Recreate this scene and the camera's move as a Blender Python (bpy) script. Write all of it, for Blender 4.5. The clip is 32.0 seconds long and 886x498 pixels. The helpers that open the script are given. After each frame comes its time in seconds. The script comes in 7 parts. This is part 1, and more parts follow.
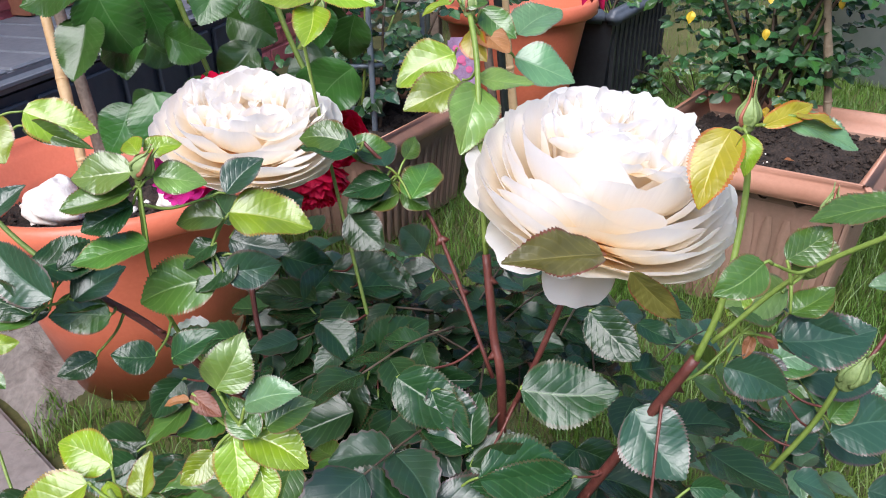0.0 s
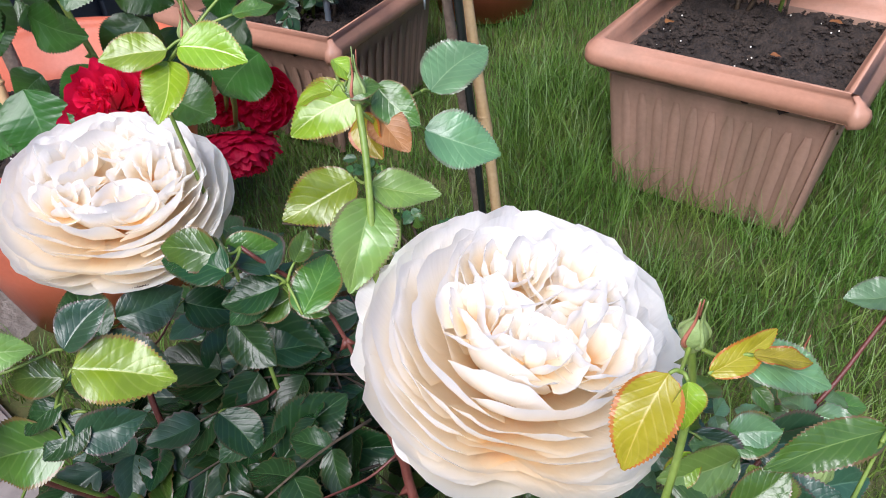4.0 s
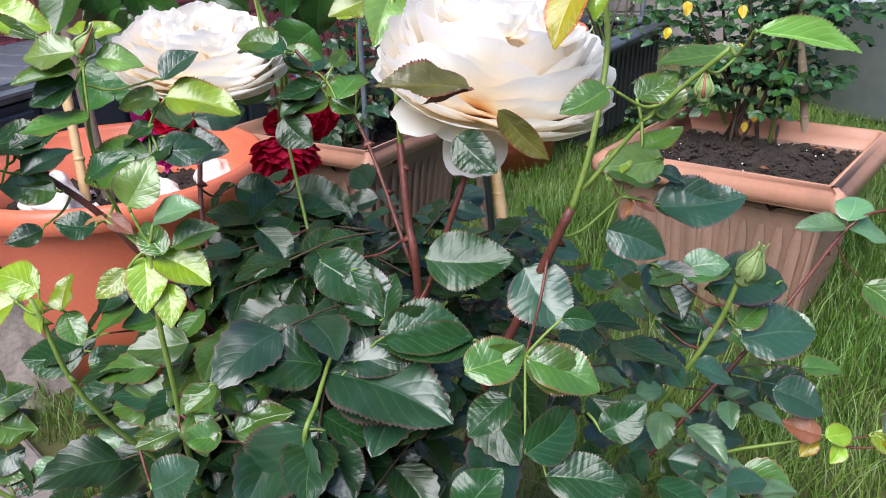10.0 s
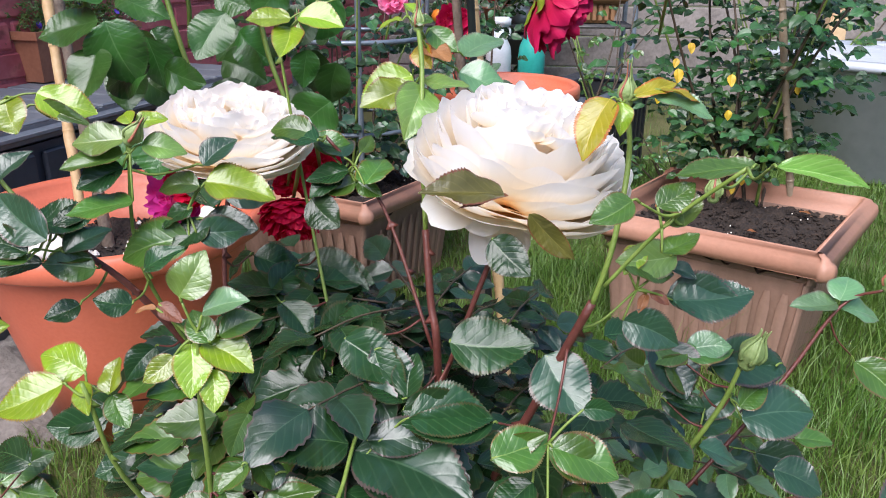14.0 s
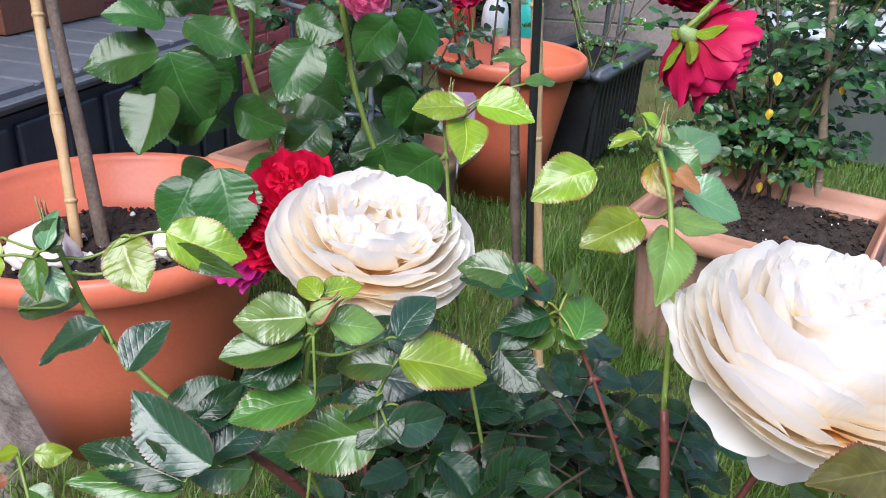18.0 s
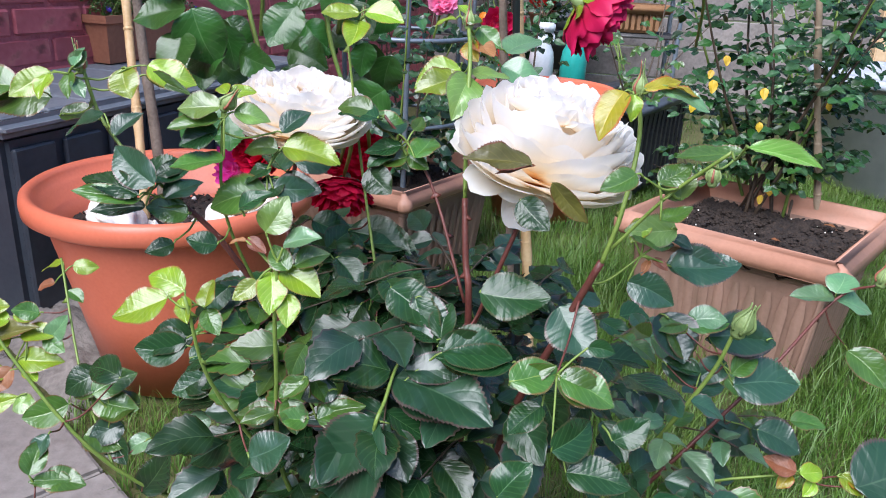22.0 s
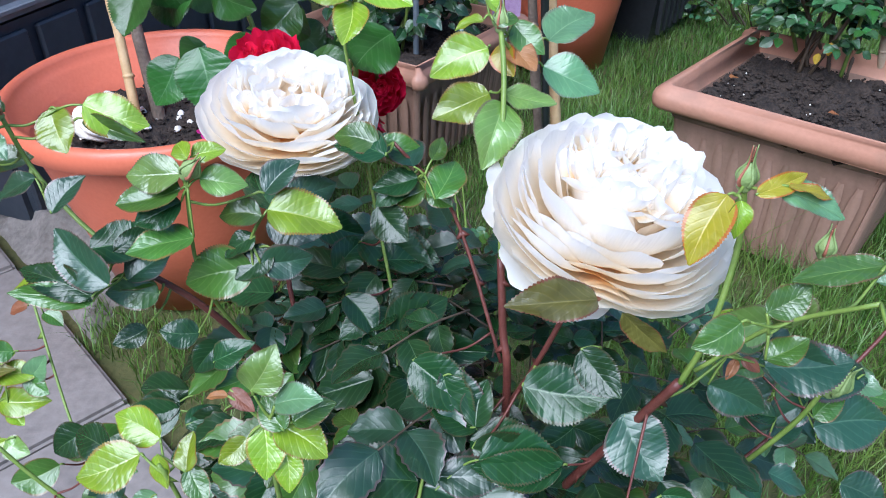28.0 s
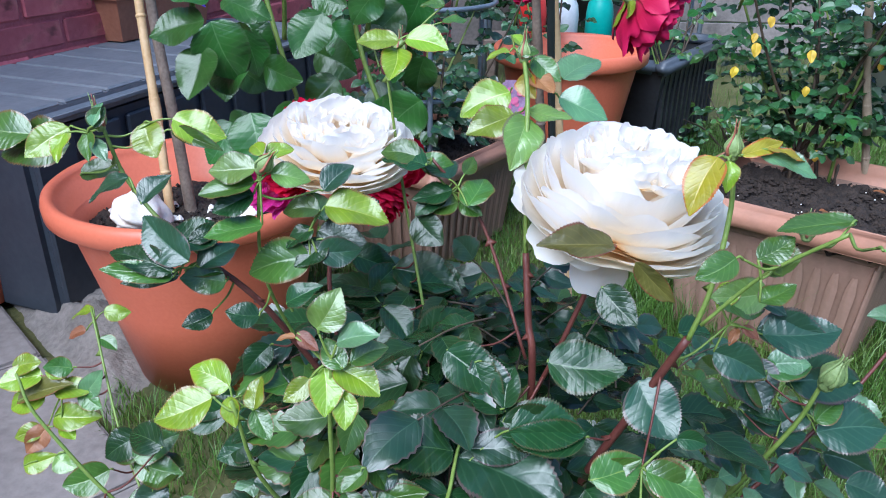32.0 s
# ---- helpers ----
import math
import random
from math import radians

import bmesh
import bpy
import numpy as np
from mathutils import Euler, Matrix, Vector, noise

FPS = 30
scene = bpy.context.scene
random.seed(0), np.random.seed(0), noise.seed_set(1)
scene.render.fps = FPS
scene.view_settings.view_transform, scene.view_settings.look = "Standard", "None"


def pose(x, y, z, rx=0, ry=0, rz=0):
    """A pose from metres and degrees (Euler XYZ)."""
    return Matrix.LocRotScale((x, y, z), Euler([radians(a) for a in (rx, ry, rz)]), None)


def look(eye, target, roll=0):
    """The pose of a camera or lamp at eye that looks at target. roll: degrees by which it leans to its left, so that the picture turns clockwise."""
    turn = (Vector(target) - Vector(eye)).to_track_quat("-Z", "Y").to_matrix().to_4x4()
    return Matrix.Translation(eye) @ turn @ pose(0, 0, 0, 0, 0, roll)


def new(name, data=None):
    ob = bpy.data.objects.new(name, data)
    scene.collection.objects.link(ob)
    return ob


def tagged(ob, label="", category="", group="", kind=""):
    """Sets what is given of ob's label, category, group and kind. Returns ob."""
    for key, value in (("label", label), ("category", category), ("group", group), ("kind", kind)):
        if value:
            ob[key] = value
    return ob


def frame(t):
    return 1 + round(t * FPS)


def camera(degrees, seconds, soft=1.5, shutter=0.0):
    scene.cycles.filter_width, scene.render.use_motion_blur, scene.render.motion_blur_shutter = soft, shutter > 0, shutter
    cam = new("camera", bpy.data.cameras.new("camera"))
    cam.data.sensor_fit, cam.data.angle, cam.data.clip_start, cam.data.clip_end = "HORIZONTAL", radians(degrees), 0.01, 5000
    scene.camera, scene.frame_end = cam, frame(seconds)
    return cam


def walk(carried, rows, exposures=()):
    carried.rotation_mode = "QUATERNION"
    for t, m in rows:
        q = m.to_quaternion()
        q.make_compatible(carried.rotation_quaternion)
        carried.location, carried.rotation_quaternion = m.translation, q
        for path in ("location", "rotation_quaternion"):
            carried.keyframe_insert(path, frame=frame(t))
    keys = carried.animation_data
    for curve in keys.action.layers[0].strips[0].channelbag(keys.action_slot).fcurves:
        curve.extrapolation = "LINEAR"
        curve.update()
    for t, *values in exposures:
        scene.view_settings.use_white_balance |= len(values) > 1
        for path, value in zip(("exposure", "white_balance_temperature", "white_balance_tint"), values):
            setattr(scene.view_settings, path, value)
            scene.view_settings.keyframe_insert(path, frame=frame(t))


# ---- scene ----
cam = camera(60.6, 32.0, 1.0)
EXPOSURES = [(0.0, 1.23, 5900, 17), (2.0, 1.25, 5900, 16), (4.5, 1.13, 5800, 17), (8.0, 1.11, 5850, 20), (10.0, 1.25, 5850, 14), (13.5, 1.23, 5900, 17), (17.0, 1.15, 5850, 16), (20.0, 1.23, 5600, 15), (25.5, 1.27, 5600, 16), (27.5, 1.21, 5150, 12), (32.0, 1.17, 5050, 11)]
ROWS = [
    (0.0, 0.0327, 0.0037, 0.7850, 61.83, 1.41, 3.22),
    (0.5, 0.0583, -0.0471, 0.7961, 64.44, 1.91, 4.85),
    (1.0, 0.0656, -0.0646, 0.8026, 65.19, 2.07, 5.55),
    (1.5, 0.0618, -0.0723, 0.7910, 63.55, 2.32, 5.50),
    (2.0, 0.0537, -0.0234, 0.8017, 59.57, 2.37, 4.47),
    (2.5, 0.0619, 0.0681, 0.8560, 54.17, 2.14, 2.58),
    (3.0, 0.0649, 0.1291, 0.8576, 51.54, 2.14, 1.92),
    (3.5, 0.0656, 0.1354, 0.8577, 49.19, 2.24, 1.36),
    (5.5, 0.0760, 0.1261, 0.8219, 53.95, 1.61, 1.66),
    (6.0, 0.0781, 0.1343, 0.8060, 55.11, 1.33, 1.60),
    (6.5, 0.0737, 0.1341, 0.7976, 56.92, 0.83, 1.35),
    (7.0, 0.0634, 0.1122, 0.7881, 58.50, 1.04, 1.31),
    (7.5, 0.0707, 0.0936, 0.7725, 62.84, 0.95, 2.02),
    (8.0, 0.0832, 0.0458, 0.7651, 64.59, 1.68, 1.71),
    (8.5, 0.0845, 0.0186, 0.7517, 66.50, 1.91, 1.83),
    (9.0, 0.0966, -0.0185, 0.7311, 67.52, 1.53, 2.07),
    (9.5, 0.0999, -0.0434, 0.7240, 65.91, 2.10, 3.60),
    (10.0, 0.0879, -0.0639, 0.7191, 65.80, 1.38, 4.24),
    (10.5, 0.0543, -0.0614, 0.7345, 67.04, 0.62, 4.34),
    (11.0, 0.0269, -0.0629, 0.7471, 69.79, -0.31, 3.46),
    (11.5, 0.0448, -0.0596, 0.7531, 71.30, -0.20, 3.64),
    (12.0, 0.0606, -0.0623, 0.7597, 72.38, 0.03, 4.11),
    (12.5, 0.0628, -0.0667, 0.7609, 72.60, 0.01, 3.84),
    (13.0, 0.0616, -0.0708, 0.7647, 72.19, 0.06, 4.01),
    (13.5, 0.0700, -0.0764, 0.7408, 70.65, -0.16, 3.72),
    (15.5, -0.0166, -0.0279, 0.7986, 65.93, -1.69, 2.88),
    (16.0, -0.0691, 0.0584, 0.7864, 66.33, -1.80, 0.02),
    (16.5, -0.0919, 0.0910, 0.8004, 65.95, -1.90, -1.09),
    (17.0, -0.0995, 0.0969, 0.8167, 64.82, -2.38, -1.23),
    (17.5, -0.1039, 0.0890, 0.8156, 64.21, -2.87, -0.46),
    (18.0, -0.0828, 0.0568, 0.8148, 64.18, -3.34, 0.39),
    (18.5, -0.0381, -0.0179, 0.7995, 65.38, -3.34, 1.33),
    (19.0, -0.0073, -0.0803, 0.7832, 67.04, -4.48, 2.66),
    (19.5, 0.0102, -0.1029, 0.7728, 67.36, -3.95, 5.72),
    (20.0, 0.0181, -0.1382, 0.7520, 68.45, -4.75, 5.45),
    (20.5, 0.0195, -0.1568, 0.7538, 69.16, -4.98, 5.29),
    (21.0, 0.0256, -0.1868, 0.7367, 69.25, -4.69, 5.53),
    (21.5, 0.0347, -0.1810, 0.7366, 69.18, -3.92, 6.04),
    (22.0, 0.0705, -0.1567, 0.7541, 68.97, -2.70, 7.09),
    (22.5, 0.1018, -0.1570, 0.7569, 68.71, -1.39, 8.46),
    (23.0, 0.1365, -0.1545, 0.7635, 68.72, -0.61, 9.57),
    (23.5, 0.1690, -0.1327, 0.7753, 68.74, -0.21, 10.73),
    (24.0, 0.1677, -0.1236, 0.7771, 69.12, -0.48, 11.48),
    (24.5, 0.1306, -0.1359, 0.7749, 69.48, -1.40, 11.94),
    (25.0, 0.0894, -0.1552, 0.7684, 69.56, -2.55, 12.03),
    (25.5, 0.0647, -0.1613, 0.7691, 69.62, -3.42, 11.56),
    (27.5, 0.0321, -0.0084, 0.8402, 57.27, -0.45, 7.47),
    (28.0, 0.0417, 0.0049, 0.8460, 54.55, -0.25, 7.38),
    (28.5, 0.0383, 0.0107, 0.8674, 53.65, -0.78, 6.76),
    (29.0, 0.0227, 0.0098, 0.8783, 54.06, -0.91, 6.54),
    (29.5, 0.0152, 0.0017, 0.8735, 54.75, -0.60, 6.59),
    (30.0, 0.0142, -0.0021, 0.8590, 56.08, -0.59, 6.80),
    (30.5, 0.0207, -0.0072, 0.8491, 58.21, -0.33, 7.01),
    (31.0, 0.0208, -0.0382, 0.8285, 61.31, -0.41, 7.32),
    (31.5, 0.0254, -0.0700, 0.8015, 63.69, -0.58, 7.61),
    (32.0, 0.0359, -0.0900, 0.8046, 64.81, -0.37, 7.73),
]
walk(cam, [(t, pose(x, y, z, rx, ry, rz)) for t, x, y, z, rx, ry, rz in ROWS], EXPOSURES)

# ---- world, sun, exposure ----
world = bpy.data.worlds.new("world")
scene.world = world
world.use_nodes = True
wn = world.node_tree.nodes
sky = wn.new("ShaderNodeTexSky")
sky.sky_type, sky.sun_disc = "NISHITA", False
sky.sun_elevation, sky.sun_rotation = radians(53), radians(203)
wn["Background"].inputs["Strength"].default_value = 0.09
world.node_tree.links.new(sky.outputs[0], wn["Background"].inputs["Color"])
sun = new("sun", bpy.data.lights.new("sun", "SUN"))
sun.data.energy, sun.data.angle, sun.data.color = 2.6, radians(48), (1.0, 0.94, 0.84)
sun.matrix_world = look((-1.1, -2.4, 3.6), (0, 0.3, 0))


# ---- materials ----
def material(name, low, high, rough=0.6, scale=30.0, bump=0.15, metal=0.0, fine=6.0, random_value=0.0, coords="Object", translucent=0.0, spec=0.5):
    """Two colours mixed by noise at two scales, with a fine relief."""
    m = bpy.data.materials.new(name)
    m.use_nodes = True
    nt = m.node_tree
    n, l = nt.nodes, nt.links
    b = n["Principled BSDF"]
    b.inputs["Roughness"].default_value, b.inputs["Metallic"].default_value = rough, metal
    b.inputs["Specular IOR Level"].default_value = spec
    tc = n.new("ShaderNodeTexCoord")
    big, small = n.new("ShaderNodeTexNoise"), n.new("ShaderNodeTexNoise")
    big.inputs["Scale"].default_value, small.inputs["Scale"].default_value = scale, scale * fine
    for k in (big, small):
        k.inputs["Detail"].default_value = 4.0
        l.new(tc.outputs[coords], k.inputs["Vector"])
    mix = n.new("ShaderNodeMath")
    mix.operation = "MULTIPLY_ADD"
    mix.inputs[1].default_value = 0.45
    l.new(small.outputs[0], mix.inputs[0])
    half = n.new("ShaderNodeMath")
    half.operation = "MULTIPLY"
    half.inputs[1].default_value = 0.55
    l.new(big.outputs[0], half.inputs[0])
    l.new(half.outputs[0], mix.inputs[2])
    ramp = n.new("ShaderNodeValToRGB")
    ramp.color_ramp.elements[0].position, ramp.color_ramp.elements[1].position = 0.32, 0.68
    ramp.color_ramp.elements[0].color, ramp.color_ramp.elements[1].color = (*low, 1), (*high, 1)
    l.new(mix.outputs[0], ramp.inputs[0])
    colour = ramp.outputs[0]
    if random_value:
        info, hsv, mr = n.new("ShaderNodeObjectInfo"), n.new("ShaderNodeHueSaturation"), n.new("ShaderNodeMapRange")
        mr.inputs["To Min"].default_value, mr.inputs["To Max"].default_value = 1 - random_value, 1 + random_value
        l.new(info.outputs["Random"], mr.inputs["Value"])
        l.new(mr.outputs[0], hsv.inputs["Value"])
        l.new(colour, hsv.inputs["Color"])
        colour = hsv.outputs[0]
    l.new(colour, b.inputs["Base Color"])
    if bump:
        bp = n.new("ShaderNodeBump")
        bp.inputs["Strength"].default_value, bp.inputs["Distance"].default_value = bump, 0.004
        l.new(small.outputs[0], bp.inputs["Height"])
        l.new(bp.outputs[0], b.inputs["Normal"])
    if translucent:
        tr, ms = n.new("ShaderNodeBsdfTranslucent"), n.new("ShaderNodeMixShader")
        ms.inputs[0].default_value = translucent
        l.new(colour, tr.inputs["Color"])
        l.new(b.outputs[0], ms.inputs[1])
        l.new(tr.outputs[0], ms.inputs[2])
        l.new(ms.outputs[0], n["Material Output"].inputs["Surface"])
    return m


def stained(m, colour, scale, low, high, amount):
    """Adds dirt or wear of another colour to a material, in patches or streaks by the scale on each axis."""
    n, l = m.node_tree.nodes, m.node_tree.links
    base = n["Principled BSDF"].inputs["Base Color"]
    old = base.links[0].from_socket
    co, mp, ns, ramp, mix = n.new("ShaderNodeTexCoord"), n.new("ShaderNodeMapping"), n.new("ShaderNodeTexNoise"), n.new("ShaderNodeMapRange"), n.new("ShaderNodeMix")
    mp.inputs["Scale"].default_value = scale
    ns.inputs["Scale"].default_value, ns.inputs["Detail"].default_value = 1.0, 5.0
    ramp.inputs["From Min"].default_value, ramp.inputs["From Max"].default_value, ramp.inputs["To Max"].default_value = low, high, amount
    mix.data_type = "RGBA"
    l.new(co.outputs["Object"], mp.inputs["Vector"])
    l.new(mp.outputs[0], ns.inputs["Vector"])
    l.new(ns.outputs[0], ramp.inputs["Value"])
    l.new(ramp.outputs[0], mix.inputs[0])
    l.new(old, mix.inputs[6])
    mix.inputs[7].default_value = (*colour, 1)
    l.new(mix.outputs[2], base)


def leaf_material(name, blade, vein, edge, rough=0.38, translucent=0.12, spread=0.32, edge_at=0.86, coat=0.0, spec=0.65):
    """A leaf blade: lighter ribs, an edge tint, relief along the side ribs. UV: u along the rib, v across (0.5 on the rib)."""
    m = bpy.data.materials.new(name)
    m.use_nodes = True
    nt = m.node_tree
    n, l = nt.nodes, nt.links
    b = n["Principled BSDF"]
    b.inputs["Roughness"].default_value = rough
    b.inputs["Coat Weight"].default_value = coat
    b.inputs["Coat Roughness"].default_value = 0.2
    b.inputs["Specular IOR Level"].default_value = spec

    def op(kind, a, c=None, d=None):
        k = n.new("ShaderNodeMath")
        k.operation = kind
        for i, v in enumerate((a, c, d)):
            if v is None:
                continue
            if isinstance(v, (int, float)):
                k.inputs[i].default_value = v
            else:
                l.new(v, k.inputs[i])
        return k.outputs[0]

    uv, sep = n.new("ShaderNodeUVMap"), n.new("ShaderNodeSeparateXYZ")
    l.new(uv.outputs[0], sep.inputs[0])
    u, across = sep.outputs[0], op("ABSOLUTE", op("SUBTRACT", sep.outputs[1], 0.5))
    wave = op("SINE", op("MULTIPLY", op("SUBTRACT", u, op("MULTIPLY", across, 0.75)), 44.0))
    side = op("POWER", op("MULTIPLY_ADD", wave, 0.5, 0.5), 9.0)
    rib = op("LESS_THAN", across, 0.011)
    info, island = n.new("ShaderNodeObjectInfo"), n.new("ShaderNodeNewGeometry")
    luck = op("FRACT", op("ADD", info.outputs["Random"], island.outputs["Random Per Island"]))
    tc, ns = n.new("ShaderNodeTexCoord"), n.new("ShaderNodeTexNoise")
    ns.inputs["Scale"].default_value, ns.inputs["Detail"].default_value = 2.6, 1.0
    fine = n.new("ShaderNodeTexNoise")
    fine.inputs["Scale"].default_value, fine.inputs["Detail"].default_value = 26.0, 2.0
    shift = n.new("ShaderNodeVectorMath")
    far_off = op("MULTIPLY", luck, 37.0)
    l.new(uv.outputs[0], shift.inputs[0])
    l.new(far_off, shift.inputs[1])
    l.new(shift.outputs[0], ns.inputs["Vector"])
    l.new(shift.outputs[0], fine.inputs["Vector"])
    mixes, colour = [], None
    for fac, col in ((None, blade), (op("MULTIPLY", side, 0.24), vein), (op("MULTIPLY", rib, 0.75), vein), (op("MULTIPLY", op("GREATER_THAN", op("ADD", op("MULTIPLY", across, 2.0), op("MULTIPLY", ns.outputs[0], 0.16)), edge_at + 0.13), 0.75), edge)):
        rgb = n.new("ShaderNodeRGB")
        rgb.outputs[0].default_value = (*col, 1)
        if fac is None:
            colour = rgb.outputs[0]
            continue
        mx = n.new("ShaderNodeMix")
        mx.data_type = "RGBA"
        l.new(fac, mx.inputs["Factor"])
        l.new(colour, mx.inputs["A"])
        l.new(rgb.outputs[0], mx.inputs["B"])
        colour = mx.outputs["Result"]
    hsv = n.new("ShaderNodeHueSaturation")
    l.new(op("ADD", op("MULTIPLY_ADD", luck, 2 * spread, 1 - spread - 0.3), op("MULTIPLY", ns.outputs[0], 0.6)), hsv.inputs["Value"])
    l.new(op("MULTIPLY_ADD", luck, 0.03, 0.485), hsv.inputs["Hue"])
    l.new(colour, hsv.inputs["Color"])
    l.new(hsv.outputs[0], b.inputs["Base Color"])
    bp = n.new("ShaderNodeBump")
    bp.inputs["Strength"].default_value, bp.inputs["Distance"].default_value = 0.52, 0.0038
    l.new(op("ADD", op("ADD", op("MULTIPLY", side, -0.024), op("MULTIPLY", wave, -0.003)), op("ADD", op("MULTIPLY", fine.outputs[0], 0.018), op("MULTIPLY", ns.outputs[0], 0.42))), bp.inputs["Height"])
    l.new(bp.outputs[0], b.inputs["Normal"])
    tr, ms = n.new("ShaderNodeBsdfTranslucent"), n.new("ShaderNodeMixShader")
    ms.inputs[0].default_value = translucent
    l.new(hsv.outputs[0], tr.inputs["Color"])
    l.new(b.outputs[0], ms.inputs[1])
    l.new(tr.outputs[0], ms.inputs[2])
    l.new(ms.outputs[0], n["Material Output"].inputs["Surface"])
    return m


LEAF = {
    "dark": leaf_material("leaf_dark", (0.015, 0.046, 0.013), (0.06, 0.12, 0.04), (0.05, 0.05, 0.02), 0.27, 0.08, spec=0.48),
    "blue": leaf_material("leaf_blue", (0.020, 0.060, 0.026), (0.06, 0.12, 0.06), (0.10, 0.06, 0.05), 0.31, 0.08, spec=0.75),
    "mid": leaf_material("leaf_mid", (0.060, 0.135, 0.018), (0.16, 0.25, 0.06), (0.16, 0.08, 0.03), 0.28, 0.16, spec=0.8),
    "pale": leaf_material("leaf_pale", (0.17, 0.30, 0.055), (0.32, 0.44, 0.14), (0.16, 0.12, 0.06), 0.29, 0.18, spec=0.9),
    # mid-green leaves under sky sheen: the sheen is put into a paler blade colour
    "pale_sheen": leaf_material("leaf_pale_sheen", (0.115, 0.23, 0.095), (0.22, 0.34, 0.16), (0.13, 0.13, 0.08), 0.30, 0.14, spec=0.9),
    "lime": leaf_material("leaf_lime", (0.21, 0.32, 0.012), (0.42, 0.50, 0.10), (0.26, 0.13, 0.03), 0.28, 0.22, spec=0.85),
    "olive": leaf_material("leaf_olive", (0.13, 0.125, 0.024), (0.24, 0.22, 0.06), (0.20, 0.05, 0.03), 0.34, 0.15),
    "bronze": leaf_material("leaf_bronze", (0.27, 0.22, 0.012), (0.42, 0.30, 0.06), (0.34, 0.05, 0.02), 0.34, 0.22, edge_at=0.80),
    "brown": leaf_material("leaf_brown", (0.24, 0.09, 0.03), (0.32, 0.16, 0.08), (0.18, 0.05, 0.02), 0.5, 0.15),
    "yellow": leaf_material("leaf_yellow", (0.62, 0.40, 0.02), (0.6, 0.45, 0.1), (0.5, 0.25, 0.02), 0.5, 0.15),
    "round": leaf_material("leaf_round", (0.033, 0.102, 0.016), (0.08, 0.165, 0.05), (0.05, 0.10, 0.03), 0.28, 0.12, spec=0.5),
    "far": leaf_material("leaf_far", (0.042, 0.112, 0.036), (0.08, 0.17, 0.06), (0.03, 0.07, 0.024), 0.38, 0.14, spec=0.6, spread=0.45),
}


def petal_material(name, heart, middle, rim, rough=0.55, translucent=0.25, sub=0.0, middle_at=0.5):
    """A petal: the colour changes from its claw to its lip (UV u), with fine ribs."""
    m = bpy.data.materials.new(name)
    m.use_nodes = True
    n, l = m.node_tree.nodes, m.node_tree.links
    b = n["Principled BSDF"]
    b.inputs["Roughness"].default_value = rough
    b.inputs["Specular IOR Level"].default_value = 0.25
    if sub:
        b.inputs["Subsurface Weight"].default_value, b.inputs["Subsurface Scale"].default_value = sub, 0.004
        b.inputs["Subsurface Radius"].default_value = (1.0, 0.75, 0.5)
    uv, sep, ramp = n.new("ShaderNodeUVMap"), n.new("ShaderNodeSeparateXYZ"), n.new("ShaderNodeValToRGB")
    ns, mp = n.new("ShaderNodeTexNoise"), n.new("ShaderNodeMapping")
    mp.inputs["Scale"].default_value = (2, 22, 1)
    ns.inputs["Scale"].default_value = 1.0
    add = n.new("ShaderNodeMath")
    add.operation = "MULTIPLY_ADD"
    add.inputs[1].default_value = 0.12
    l.new(uv.outputs[0], sep.inputs[0])
    l.new(uv.outputs[0], mp.inputs["Vector"])
    l.new(mp.outputs[0], ns.inputs["Vector"])
    l.new(ns.outputs[0], add.inputs[0])
    l.new(sep.outputs[0], add.inputs[2])
    l.new(add.outputs[0], ramp.inputs[0])
    e = ramp.color_ramp.elements
    e[0].position, e[0].color, e[1].position, e[1].color = 0.08, (*heart, 1), 0.95, (*rim, 1)
    k = e.new(middle_at)
    k.color = (*middle, 1)
    l.new(ramp.outputs[0], b.inputs["Base Color"])
    bp = n.new("ShaderNodeBump")
    bp.inputs["Strength"].default_value, bp.inputs["Distance"].default_value = 0.10, 0.01
    l.new(ns.outputs[0], bp.inputs["Height"])
    l.new(bp.outputs[0], b.inputs["Normal"])
    tr, ms = n.new("ShaderNodeBsdfTranslucent"), n.new("ShaderNodeMixShader")
    ms.inputs[0].default_value = translucent
    l.new(ramp.outputs[0], tr.inputs["Color"])
    l.new(b.outputs[0], ms.inputs[1])
    l.new(tr.outputs[0], ms.inputs[2])
    l.new(ms.outputs[0], n["Material Output"].inputs["Surface"])
    return m


PETAL_WHITE = petal_material("petal_cream_white", (0.99, 0.60, 0.17), (0.99, 0.885, 0.70), (0.99, 0.972, 0.94), 0.5, 0.55, 0.0, 0.46)
PETAL_RED = petal_material("petal_red", (0.40, 0.004, 0.018), (0.60, 0.004, 0.035), (0.72, 0.010, 0.065), 0.5, 0.2)
PETAL_CRIMSON = petal_material("petal_crimson", (0.40, 0.03, 0.06), (0.44, 0.006, 0.05), (0.56, 0.012, 0.09), 0.5, 0.2)
PETAL_PINK = petal_material("petal_pink", (0.85, 0.25, 0.38), (0.90, 0.20, 0.42), (0.93, 0.38, 0.58), 0.5, 0.2)
PETAL_MAGENTA = petal_material("petal_magenta", (0.75, 0.12, 0.3), (0.76, 0.03, 0.32), (0.76, 0.06, 0.40), 0.5, 0.2)
STEM_RED = material("stem_red_brown", (0.09, 0.025, 0.02), (0.16, 0.05, 0.035), 0.45, 60, 0.2)
STEM_GREEN = material("stem_green", (0.13, 0.21, 0.03), (0.22, 0.30, 0.06), 0.45, 60, 0.15)
STEM_DARK = material("stem_dark", (0.045, 0.03, 0.02), (0.10, 0.07, 0.04), 0.6, 60, 0.3)
BUD_GREEN = material("bud_green", (0.19, 0.28, 0.09), (0.30, 0.38, 0.14), 0.5, 80, 0.2)
